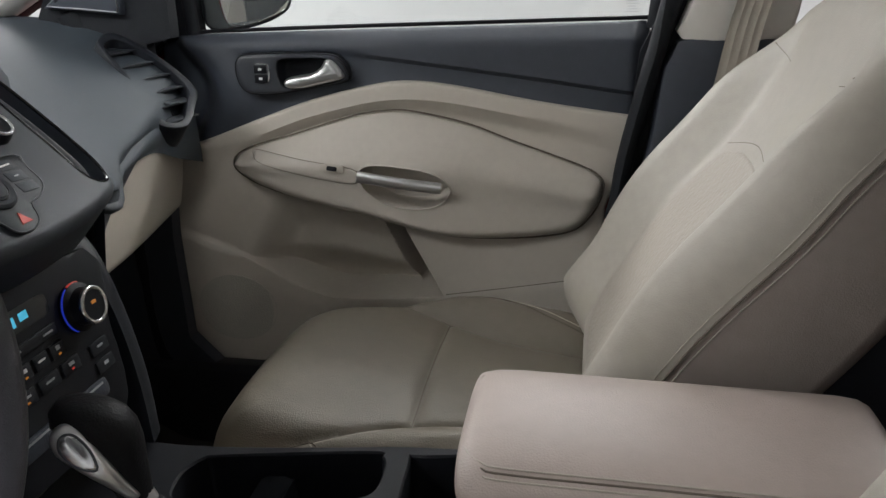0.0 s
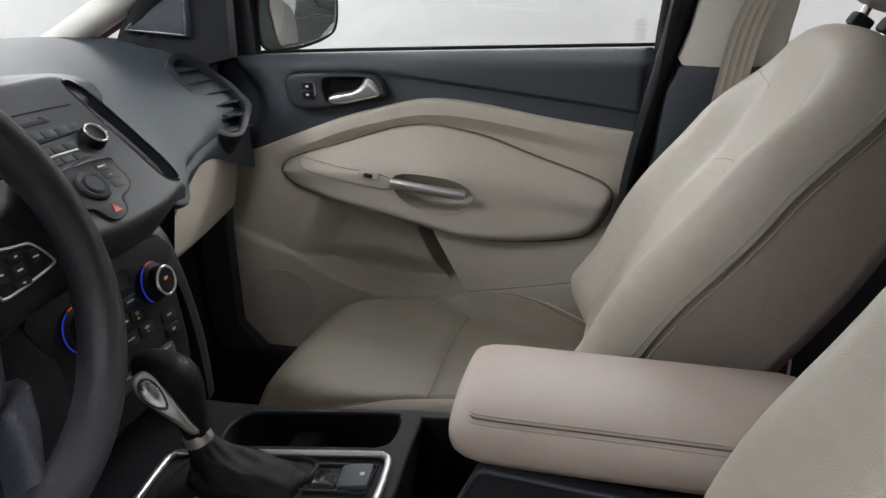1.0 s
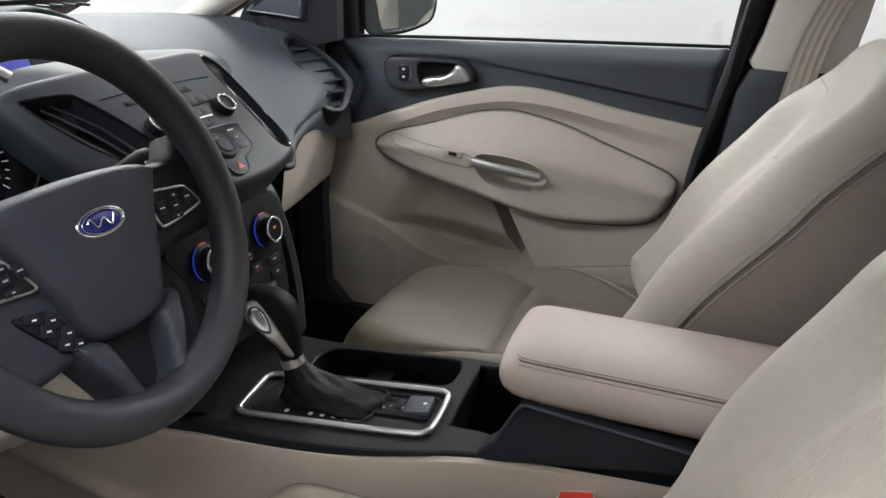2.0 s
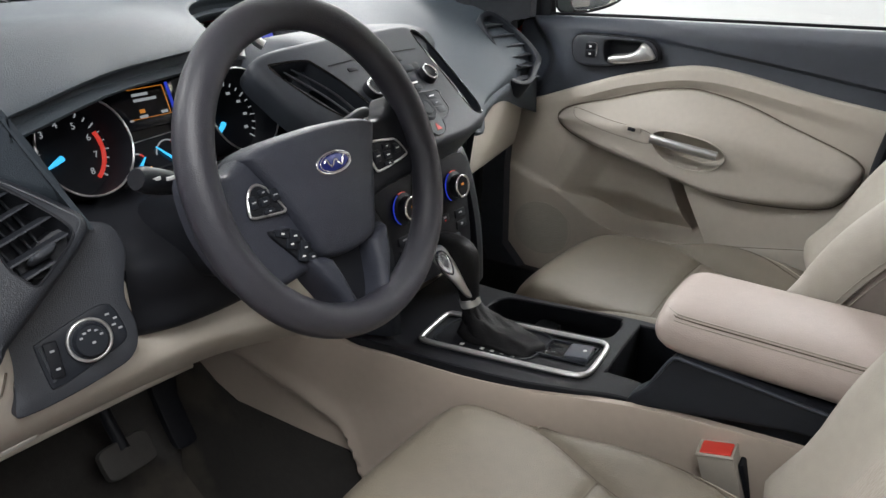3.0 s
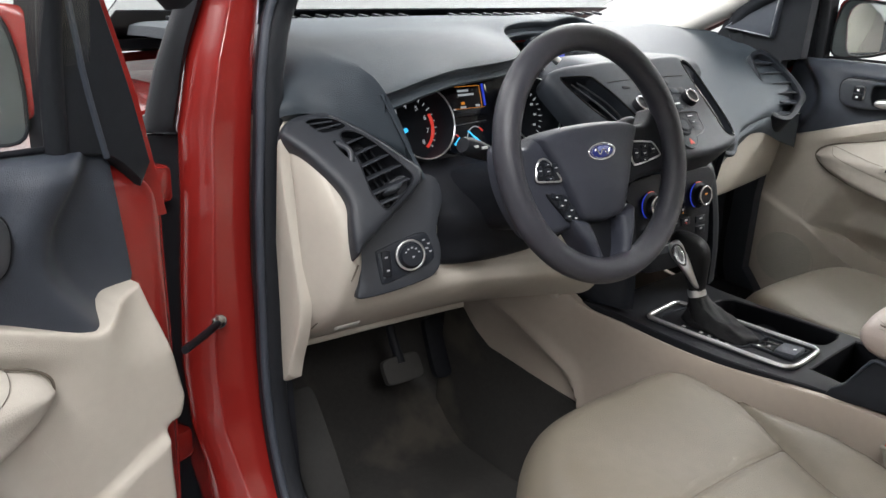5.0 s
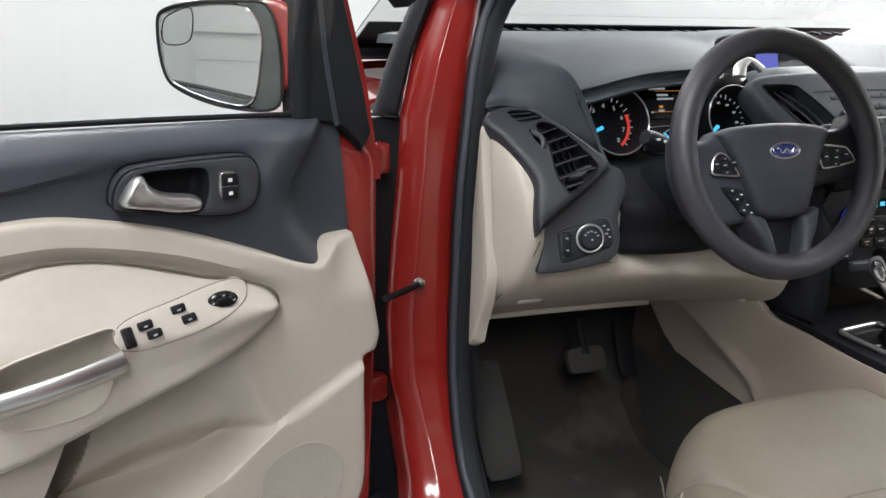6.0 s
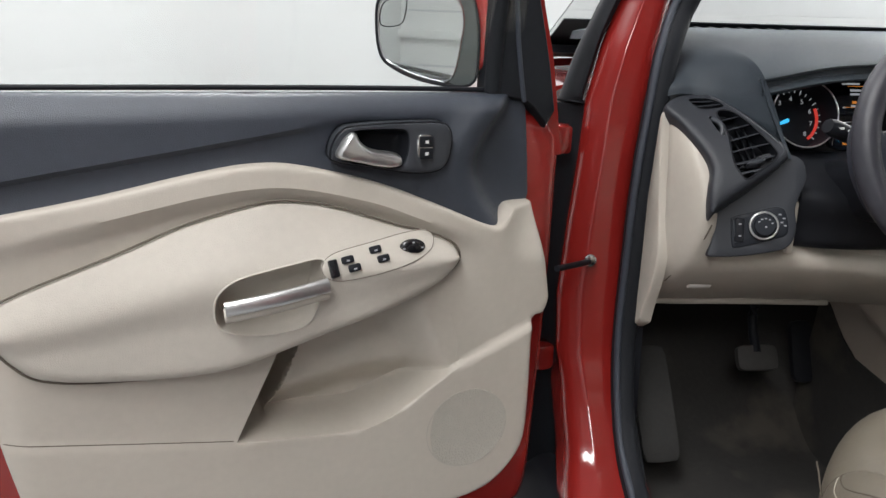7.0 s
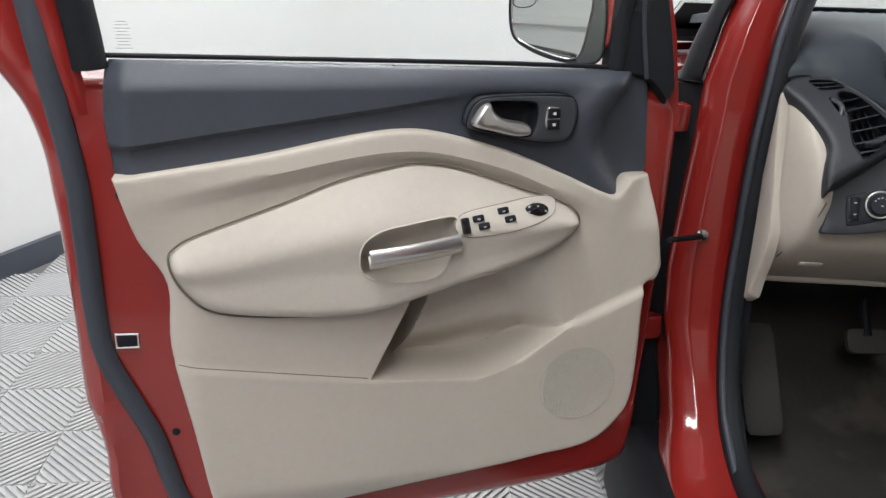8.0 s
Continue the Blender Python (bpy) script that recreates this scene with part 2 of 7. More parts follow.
def tube(name, points, r, material, parent=None, label="", sides=10, closed=False, flat=1.0, up=(0, 0, 1)):
    """A round or flattened bar along points; r may be one radius or one for each point."""
    p = np.array(points, float)
    n = len(p)
    rad = np.full(n, r, float) if np.isscalar(r) else np.array(r, float)
    t = (np.roll(p, -1, 0) - np.roll(p, 1, 0)) if closed else np.gradient(p, axis=0)
    t /= np.maximum(np.linalg.norm(t, axis=1), 1e-9)[:, None]
    ref = np.array(up, float)
    a = np.cross(t, ref)
    a /= np.maximum(np.linalg.norm(a, axis=1), 1e-9)[:, None]
    b = np.cross(a, t)
    ang = np.arange(sides) / sides * 2 * np.pi
    verts = (p[:, None, :] + rad[:, None, None] * (np.cos(ang)[None, :, None] * a[:, None, :] + flat * np.sin(ang)[None, :, None] * b[:, None, :])).reshape(-1, 3)
    faces = []
    for i in range(n if closed else n - 1):
        j = (i + 1) % n
        for k in range(sides):
            m = (k + 1) % sides
            faces.append((i * sides + k, i * sides + m, j * sides + m, j * sides + k))
    if not closed:
        faces += [tuple(range(sides)), tuple((n - 1) * sides + k for k in range(sides))]
    return link(name, verts, faces, material, parent, label, angle=50)


def loft(name, rings, material, parent=None, label="", closed_ring=True, cap=True, angle=45):
    rings = [np.array(r, float) for r in rings]
    k, n = len(rings[0]), len(rings)
    verts = np.concatenate(rings)
    faces = []
    for i in range(n - 1):
        for j in range(k if closed_ring else k - 1):
            m = (j + 1) % k
            faces.append((i * k + j, i * k + m, (i + 1) * k + m, (i + 1) * k + j))
    if cap and closed_ring:
        faces += [tuple(range(k)), tuple((n - 1) * k + j for j in range(k))]
    return link(name, verts, faces, material, parent, label, angle=angle)


def block(name, sx, sy, sz, m, material, parent=None, label="", bevel=0.003, seg=2):
    """A box of that size with rounded edges, centred on the pose m."""
    bm = bmesh.new()
    bmesh.ops.create_cube(bm, size=1, matrix=Matrix.Diagonal((sx, sy, sz, 1)))
    if bevel:
        bmesh.ops.bevel(bm, geom=bm.edges[:], offset=min(bevel, 0.45 * min(sx, sy, sz)), segments=seg, affect="EDGES", profile=0.5)
    bmesh.ops.transform(bm, matrix=m, verts=bm.verts)
    return part(name, bm, material, parent, label)


def lathe(name, profile, m, material, parent=None, label="", sides=32):
    """A turned body: profile of (radius, height) about the z axis of m."""
    verts, faces = [], []
    for r, z in profile:
        for k in range(sides):
            a = 2 * math.pi * k / sides
            verts.append(m @ Vector((r * math.cos(a), r * math.sin(a), z)))
    n = len(profile)
    for i in range(n - 1):
        for k in range(sides):
            j = (k + 1) % sides
            faces.append((i * sides + k, i * sides + j, (i + 1) * sides + j, (i + 1) * sides + k))
    faces.append(tuple(range(sides)))
    faces.append(tuple((n - 1) * sides + k for k in range(sides)))
    return link(name, verts, faces, material, parent, label, angle=35)


def empty(name, label="", category="", kind="", group=""):
    return tagged(new(name), label, category, group, kind)


def axes(origin, e1, e2):
    """A pose whose x axis is e1, whose y axis lies towards e2 and whose z axis stands off them."""
    x = Vector(e1).normalized()
    z = x.cross(Vector(e2)).normalized()
    y = z.cross(x)
    m = Matrix((x, y, z)).transposed().to_4x4()
    m.translation = origin
    return m


def ring2(cx, cy, rx, ry, n=32, power=2.0):
    a = np.arange(n) / n * 2 * np.pi
    c, s = np.cos(a), np.sin(a)
    return np.c_[cx + rx * np.sign(c) * np.abs(c) ** (2 / power), cy + ry * np.sign(s) * np.abs(s) ** (2 / power)]


def plate(name, m, outline, z0, z1, material, parent=None, label="", holes=(), res=0.03, soft=0.003):
    """A flat plate on the pose m between heights z0 (back) and z1 (front), with a rounded front rim."""
    r = np.array(m.to_3x3())
    o = np.array(m.translation)

    def f(u, v, d):
        k = 0.0 if soft <= 0 else soft
        return o[:, None] + r @ np.vstack([u, v, z1 - k * (1 - dome(d, k if k else 1))])

    def b(u, v, d):
        return o[:, None] + r @ np.vstack([u, v, z0 + 0 * u])
    return sheet(name, outline, f, b, material, parent, label, holes, res, (soft * 0.3, soft) if soft > 0 else ())

# ---- the booth: walls, ceiling, floor ----
ROOM = pose(0, 0, 0, 0, 0, -17)


def wall_box(name, x0, x1, y0, y1, z0, z1, material, label, category):
    bm = bmesh.new()
    bmesh.ops.create_cube(bm, size=1, matrix=ROOM @ Matrix.Translation(((x0 + x1) / 2, (y0 + y1) / 2, (z0 + z1) / 2)) @ Matrix.Diagonal((x1 - x0, y1 - y0, z1 - z0, 1)))
    me = bpy.data.meshes.new(name)
    bm.to_mesh(me)
    bm.free()
    me.materials.append(material)
    return tagged(new(name, me), label, category, kind="structure")


WXB, WX, WY0, WY1, WZ = 5.8, 6.0, -3.55, 4.2, 3.5
wall_box("wall_south", -WXB, WX, WY0 - 0.15, WY0, 0, WZ, WALL, "smooth white painted booth wall with panel joints", "wall")
wall_box("wall_north", -WXB, WX, WY1, WY1 + 0.15, 0, WZ, WALL, "smooth white painted booth wall", "wall")
wall_box("wall_west", -WXB - 0.15, -WXB, WY0 - 0.15, WY1 + 0.15, 0, WZ, WALL, "smooth white painted booth wall", "wall")
wall_box("wall_east", WX, WX + 0.15, WY0 - 0.15, WY1 + 0.15, 0, WZ, WALL, "smooth white painted booth wall", "wall")
wall_box("ceiling", -WXB - 0.15, WX + 0.15, WY0 - 0.15, WY1 + 0.15, WZ, WZ + 0.15, WALL, "plain white booth ceiling", "ceiling")
wall_box("floor", -WXB - 0.15, WX + 0.15, WY0 - 0.15, WY1 + 0.15, -0.2, -0.018, FLOORGREY, "dark concrete under ribbed plastic floor tiles", "floor")
wall_box("baseboard", -WXB, WX, WY0, WY0 + 0.03, -0.018, 0.09, DARK, "dark grey rubber strip along the foot of the wall", "baseboard")
# added curve over the wall corner, for a smooth tone through the window
COVE = 1.9
arc = [(-WXB + COVE * (1 - math.cos(a)), WY0 + COVE * (1 - math.sin(a))) for a in np.linspace(0, math.pi / 2, 121)] + [(-WXB, WY0)]
na = len(arc)
cove_me = bpy.data.meshes.new("added_cove")
cove_me.from_pydata([tuple(ROOM @ Vector((x, y, z))) for z in (-0.01, WZ - 0.002) for x, y in arc], [], [(k, (k + 1) % na, (k + 1) % na + na, k + na) for k in range(na)] + [tuple(range(na))[::-1], tuple(range(na, 2 * na))])
cove_me.materials.append(WALL)
tagged(new("added_cove", cove_me), "added white curve that smooths the tone between the booth walls", "wall", kind="structure")
wall_box("wall_rail", WX - 0.07, WX, WY0, WY1, 0.72, 0.79, WALL, "white painted rail along the booth wall", "rail")
for joint_z in (0.46, 0.96):
    wall_box("wall_joint", WX - 0.006, WX, WY0, WY1, joint_z, joint_z + 0.012, GREYMARK, "grey joint strip along the booth wall", "joint strip")

# ---- the two front doors ----
# local axes: u from the hinge to the latch, v up, w towards the cabin
D_DIR, D_NRM = Vector((0.2924, -0.9563, 0)), Vector((0.9563, 0.2924, 0))
D_ORG = D_DIR * 0.70 - D_NRM * 0.665
DRIVER = Matrix((D_DIR, (0, 0, 1), D_NRM)).transposed().to_4x4()
DRIVER.translation = D_ORG
PASSENGER = Matrix(((1.09, 0, 0), (0, 0, 1), (0, -1, 0))).transposed().to_4x4()
PASSENGER.translation = (-0.74, 0.735, 0)


def waist(n=6):
    """The line where the dark upper trim meets the beige lower trim, from the latch to the hinge."""
    return cr([(0.812, 0.966), (0.639, 0.990), (0.504, 1.015), (0.430, 1.023), (0.370, 1.016), (0.277, 0.989), (0.187, 0.951), (0.120, 0.921), (0.096, 0.916), (0.079, 0.929), (0.066, 0.938), (0.032, 0.939)], n)


FOLD_U, FOLD_V = [0.10, 0.20, 0.28, 0.37, 0.43, 0.504, 0.64, 0.79], [0.890, 0.930, 0.964, 0.989, 0.995, 0.988, 0.962, 0.933]
FOLD = cr(list(zip(FOLD_U, FOLD_V)), 6)


def trim_w(u, v):
    """Depth of the lower trim: a soft ridge above the armrest, falling back to the rims."""
    w = 0.004 * np.cos((u - 0.4) * 4) - 0.02 * step(u, 0.72, 0.80) * step(v, 0.95, 0.75)
    fold = np.interp(u, FOLD[:, 0], FOLD[:, 1])
    k = step(u, 0.10, 0.24) * step(0.82 - u, 0.0, 0.25)
    w = w + k * step(v, 0.80, 0.88) * (0.004 - 0.16 * np.maximum(v - fold, 0) - 0.016 * np.clip((fold - v) / 0.024, 0, 1))
    return w - 0.03 * step(u, 0.10, 0.03) * step(v, 0.85, 0.95)


def arm_outline(k=0.0):
    """The armrest's outline, drawn in by k."""
    p = cr([(0.751, 0.856), (0.741, 0.871), (0.711, 0.887), (0.598, 0.926), (0.521, 0.955), (0.443, 0.973), (0.407, 0.976), (0.362, 0.970), (0.319, 0.957), (0.258, 0.934), (0.204, 0.916), (0.175, 0.902), (0.161, 0.886), (0.164, 0.868),
            (0.189, 0.847), (0.224, 0.831), (0.268, 0.817), (0.355, 0.794), (0.424, 0.774), (0.483, 0.760), (0.557, 0.757), (0.644, 0.763), (0.700, 0.775), (0.727, 0.797), (0.746, 0.828)], 4, True)
    c = p.mean(0)
    t = np.roll(p, -1, 0) - np.roll(p, 1, 0)
    n = np.c_[-t[:, 1], t[:, 0]] / np.linalg.norm(t, axis=1)[:, None]
    n *= np.sign(((c - p) * n).sum(1))[:, None]
    return p + n * k


def arm_w(u, v):
    """Depth of the armrest's face: a ledge along its upper curve, a full shelf below it."""
    top = np.interp(u, [0.161, 0.204, 0.258, 0.319, 0.362, 0.407, 0.443, 0.521, 0.598, 0.711, 0.751], [0.890, 0.917, 0.934, 0.957, 0.970, 0.976, 0.973, 0.955, 0.926, 0.887, 0.862])
    shelf = 0.884 - 0.045 * step(u, 0.45, 0.75)
    rise = np.clip((top - v) / np.maximum(top - shelf, 0.012), 0, 1.6)
    full = 0.046 * (1 - 0.62 * step(u, 0.42, 0.75)) * (0.55 + 0.45 * step(u, 0.15, 0.30))
    return 0.006 + full * step(rise, -0.15, 1.0) - 0.006 * step(rise, 1.0, 1.6)


def flat_uvw(w0, w1=None, soft=0.004, base=None):
    def f(u, v, d):
        w = w0 + 0 * u
        if base is not None:
            w = w + base(u, v)
        if w1 is not None:
            w = w + (w1 - w0) * dome(d, soft)
        return np.vstack([u, v, w])
    return f


def car_door(m, driver):
    side = "driver" if driver else "passenger"
    door = empty("front_door", f"{'open' if driver else 'closed'} red front car door with beige and charcoal inner trim", "car door", group="front doors")
    door.matrix_world = m
    # dark upper trim
    low = waist() - [0, 0.010]
    top = cr([(0.052, 1.090), (0.075, 1.096), (0.30, 1.102), (0.60, 1.108), (0.806, 1.112)], 8)
    upper = np.concatenate([low, cr([(0.026, 0.929), (0.034, 1.02), (0.040, 1.075)], 4)[1:], top, [(0.812, 1.104), (0.818, 1.04)]])

    def upper_w(u, v):
        crease = 1.076 - 0.072 * np.clip((u - 0.28) / 0.52, -0.1, 1.1)
        fade = step(u, 0.24, 0.46)
        over = v - crease
        w = fade * (0.010 * step(over, -0.006, 0.002) * np.exp(-np.maximum(over, 0) / 0.09) + 0.009 * step(-over, 0.010, 0.075))
        w = w - 0.030 * step(v, 1.078, 1.116) - 0.016
        front = 0.10 + 0.035 * np.cos((v - 1.0) * 22)
        return w - 0.034 * step(front - u, -0.012, 0.030) + 0.012 * np.exp(-((u - front - 0.03) / 0.03) ** 2) - 0.022 * step(u, 0.785, 0.815)
    bez = cr([(0.342, 1.033), (0.337, 1.050), (0.327, 1.062), (0.312, 1.067), (0.255, 1.069), (0.198, 1.068), (0.183, 1.062), (0.177, 1.046), (0.180, 1.022), (0.188, 1.008), (0.204, 1.002), (0.237, 1.003), (0.290, 1.013), (0.336, 1.023)], 4, True)
    sheet("upper_trim", upper, flat_uvw(-0.004, 0.0, 0.004, upper_w), flat_uvw(-0.055), DARK, door, "soft charcoal vinyl upper door trim", holes=[bez], res=0.006, rings=(0.0015, 0.004),
          lines=[np.array([(u, 1.076 - 0.072 * (u - 0.28) / 0.52 + k) for u in np.arange(0.36, 0.80, 0.003)]) for k in (-0.006, -0.002, 0.002, 0.006)])
    # beige lower trim with a pocket
    rim = np.concatenate([waist()[::-1], cr([(0.812, 0.966), (0.790, 0.880), (0.757, 0.813), (0.760, 0.714), (0.738, 0.577), (0.722, 0.470), (0.706, 0.400), (0.670, 0.388)], 5)[1:],
                          cr([(0.60, 0.405), (0.483, 0.426), (0.330, 0.452), (0.205, 0.471), (0.130, 0.479), (0.085, 0.497), (0.050, 0.535), (0.037, 0.575), (0.035, 0.657), (0.035, 0.757), (0.014, 0.772), (0.006, 0.796)], 5)])
    pocket = np.concatenate([[(0.478, 0.642)], cr([(0.462, 0.676), (0.440, 0.722), (0.420, 0.765), (0.408, 0.800)], 3), cr([(0.33, 0.828), (0.25, 0.845), (0.205, 0.850), (0.172, 0.80), (0.155, 0.74), (0.163, 0.704)], 4),
                             cr([(0.190, 0.688), (0.238, 0.657), (0.270, 0.640), (0.311, 0.630), (0.39, 0.634)], 4), [(0.46, 0.640)]])

    def lower_w(u, v):
        w = trim_w(u, v)
        seam = np.where(u > 0.47, 0.643 + (u - 0.478) * 0.17, np.interp(u, [0.03, 0.168, 0.238, 0.311, 0.45], [0.76, 0.704, 0.657, 0.630, 0.640]))
        return w + (0.003 + 0.006 * step(0.42 - u, 0, 0.2)) * step(seam - v, -0.004, 0.004) - 0.03 * step(v, 0.47, 0.38)
    sheet("lower_trim", rim, flat_uvw(-0.006, 0.0, 0.005, lower_w), flat_uvw(-0.055), BEIGE, door, "moulded beige plastic lower door trim", holes=[pocket], res=0.006, rings=(0.0015, 0.004), outer=True,
          lines=[np.array([(u, np.interp(u, FOLD[:, 0], FOLD[:, 1]) + k) for u in np.arange(0.11, 0.785, 0.003)]) for k in (-0.028, -0.014, 0.0, 0.006)]
          + [np.array([(u, 0.643 + (u - 0.478) * 0.17 + k) for u in np.arange(0.486, 0.75, 0.003)]) for k in (-0.006, 0.0, 0.006)]
          + [np.array([(u, 0.704 + (0.168 - u) * 0.406 + k) for u in np.arange(0.042, 0.150, 0.003)]) for k in (-0.006, 0.0, 0.006)])

    def pocket_w(u, v, d):
        side = gap(np.c_[u, v], np.array([(0.478, 0.642), (0.440, 0.722), (0.408, 0.800)]), False)
        deep = 0.066 * step(side, 0.046, 0.040) + 0.042 + 0.012 * step(u, 0.22, 0.40) + 0.045 * step(v + 0.25 * np.maximum(u - 0.30, 0), 0.720, 0.650) * step(side, 0.030, 0.050)
        hollow = step(u - 0.45 * np.clip(v - 0.70, 0, 1), 0.160, 0.225)
        return lower_w(u, v) - 0.0005 - deep * hollow * dome(d, 0.007 + 0.03 * step(v - 0.70, 0, 0.03) * step(0.27 - u, 0, 0.08))
    sheet("map_pocket", pocket, lambda u, v, d: np.vstack([u, v, pocket_w(u, v, d)]), flat_uvw(-0.135), BEIGE, door, "recessed beige door pocket", res=0.004, rings=(0.0015, 0.004, 0.008), angle=30)
    seam_line = np.array([(u, 0.643 + (u - 0.478) * 0.17) for u in np.linspace(0.482, 0.752, 50)])
    tube("trim_joint", np.c_[seam_line + [0, 0.002], lower_w(seam_line[:, 0], seam_line[:, 1] + 0.004) + 0.0006], 0.0010, SEAM, door, "fine joint across the lower trim", sides=5)
    # armrest
    cup = cr([(0.499, 0.856), (0.493, 0.878), (0.471, 0.894), (0.434, 0.902), (0.386, 0.909), (0.368, 0.910), (0.362, 0.905), (0.361, 0.890), (0.365, 0.866), (0.376, 0.836), (0.386, 0.824), (0.402, 0.818), (0.440, 0.816), (0.478, 0.822), (0.495, 0.834)], 3, True) if driver else \
        cr([(0.500, 0.848), (0.491, 0.868), (0.467, 0.882), (0.434, 0.889), (0.388, 0.893), (0.366, 0.888), (0.359, 0.872), (0.368, 0.848), (0.390, 0.828), (0.422, 0.818), (0.460, 0.818), (0.485, 0.828)], 4, True)
    sheet("armrest", arm_outline(0.002), lambda u, v, d: np.vstack([u, v, 0.001 + 0.003 * dome(d, 0.004) + (arm_w(u, v) - 0.004) * dome(d, 0.020)]), flat_uvw(-0.02), SOFT, door, "padded beige vinyl armrest", holes=[cup], res=0.007, rings=(0.0007, 0.002, 0.0045, 0.008, 0.013, 0.018), angle=75, outer=True)
    a = arm_outline(-0.001)
    tube("armrest_joint", np.c_[a, np.full(len(a), 0.004)], 0.0016, SEAM, door, "dark joint round the armrest", sides=6, closed=True)
    sheet("pull_cup", cup, lambda u, v, d: np.vstack([u, v, arm_w(u, v) + 0.0015 - 0.046 * dome(d, 0.011)]), flat_uvw(-0.022), SOFT, door, "hollow behind the pull handle", res=0.006, rings=(0.002, 0.006, 0.010))
    tube("cup_frame", np.c_[cup, arm_w(cup[:, 0], cup[:, 1]) + 0.0006], 0.0016, SOFT, door, "soft lip round the pull hollow", sides=8, closed=True)
    bar = np.c_[np.linspace(0.488, 0.362, 9), np.linspace(0.865, 0.882, 9) - (0 if driver else 0.005), 0.066 + 0.005 * np.sin(np.linspace(0, np.pi, 9))]
    tube("pull_handle", bar, 0.0098, SATIN, door, "brushed silver pull handle", sides=14, flat=0.62)
    tube("handle_underside", bar + ([0, -0.012, -0.009] if driver else [0, -0.003, -0.010]), 0.0095 if driver else 0.0075, SOFT, door, sides=10)
    # switch strip
    strip = cr([(0.366, 0.894), (0.352, 0.913), (0.29, 0.921), (0.225, 0.924), (0.206, 0.919), (0.204, 0.909), (0.218, 0.899), (0.26, 0.889), (0.34, 0.880)], 5, True) if driver else \
        cr([(0.360, 0.868), (0.350, 0.886), (0.27, 0.899), (0.200, 0.908), (0.197, 0.900), (0.215, 0.888), (0.28, 0.872), (0.345, 0.860)], 5, True)
    sheet("switch_strip", strip, lambda u, v, d: np.vstack([u, v, 0.0008 + arm_w(u, v) + 0.0015 * dome(d, 0.002)]), lambda u, v, d: np.vstack([u, v, arm_w(u, v) - 0.008]), SOFT, door, "beige switch strip on the armrest", res=0.008, rings=(0.0007, 0.002))
    tube("strip_joint", np.c_[strip, arm_w(strip[:, 0], strip[:, 1]) + 0.0006], 0.0007, SEAM, door, sides=5, closed=True)

    def key(u, v, su, sv, material, parent=door, name="window_switch", label=""):
        w = float(arm_w(np.array([u]), np.array([v]))[0]) + 0.0040
        sw = block(name, su, sv, 0.007, pose(u, v, w, -18, 0, -9), material, parent, label, 0.002)
        return sw
    if driver:
        for u, v in ((0.333, 0.9065), (0.325, 0.8965), (0.294, 0.9135), (0.285, 0.9030)):
            k = key(u, v, 0.016, 0.0095, BLACK)
            block("switch_mark", 0.004, 0.002, 0.001, pose(u, v, float(arm_w(np.array([u]), np.array([v]))[0]) + 0.0078, -18, 0, -9), GREYMARK, k, bevel=0)
        key(0.352, 0.898, 0.012, 0.023, GLOSSBLACK, name="lockout_switch")
        w = float(arm_w(np.array([0.240]), np.array([0.908]))[0]) + 0.002
        dial = lathe("mirror_control", [(0.018, 0), (0.018, 0.003), (0.014, 0.006), (0.010, 0.0065), (0.009, 0.009), (0.0, 0.010)], pose(0.240, 0.9085, w) @ Matrix.Diagonal((1, 0.62, 1, 1)), GLOSSBLACK, door, "round black mirror control", 24)
        for ang in range(4):
            block("arrow_mark", 0.003, 0.002, 0.0008, pose(0.240 + 0.0125 * math.cos(ang * math.pi / 2), 0.9085 + 0.0078 * math.sin(ang * math.pi / 2), w + 0.0065), GREYMARK, dial, bevel=0)
    else:
        sw_w = float(arm_w(np.array([0.322]), np.array([0.887]))[0])
        block("switch_plate", 0.034, 0.014, 0.004, pose(0.322, 0.887, sw_w + 0.003, 0, 0, -4), BEIGE, door, bevel=0.001)
        key(0.322, 0.887, 0.015, 0.008, BLACK)
    # release handle in its bezel
    hole = cr([(0.332, 1.036), (0.325, 1.051), (0.310, 1.060), (0.280, 1.061), (0.246, 1.059), (0.239, 1.047), (0.242, 1.025), (0.252, 1.013), (0.290, 1.017), (0.328, 1.027)], 4, True)
    bezel = sheet("handle_bezel", bez, lambda u, v, d: np.vstack([u, v, 0.002 + 0.006 * dome(d, 0.006)]), flat_uvw(-0.04), BEZEL, door, "dark grey oval bezel of the release handle", holes=[hole], res=0.007, rings=(0.002, 0.006))
    tube("bezel_line", np.c_[bez, np.full(len(bez), 0.0025)], 0.0015, BLACK, bezel, sides=6, closed=True)
    sheet("handle_recess", hole, lambda u, v, d: np.vstack([u, v, 0.006 - 0.026 * dome(d, 0.012)]), flat_uvw(-0.035), BLACK, bezel, res=0.006, rings=(0.003, 0.007))
    lever = cr([(0.336, 1.030), (0.331, 1.045), (0.320, 1.058), (0.310, 1.059), (0.303, 1.047), (0.288, 1.037), (0.258, 1.031), (0.248, 1.023), (0.252, 1.013), (0.275, 1.013), (0.308, 1.021)], 4, True)
    sheet("release_handle", lever, lambda u, v, d: np.vstack([u, v, 0.006 + 0.010 * dome(d, 0.007) + 0.004 * step(u, 0.30, 0.33)]), flat_uvw(0.0), SATIN, door, "satin chrome release handle", res=0.006, rings=(0.002, 0.005))
    lk = ring2(0.217, 1.038, 0.0120, 0.0175, 24, 3.5)
    lock = sheet("lock_switch", lk, flat_uvw(0.008, 0.011, 0.002), flat_uvw(0.0), CHROME, door, "chrome-edged lock switch", res=0.02, rings=(0.002,))
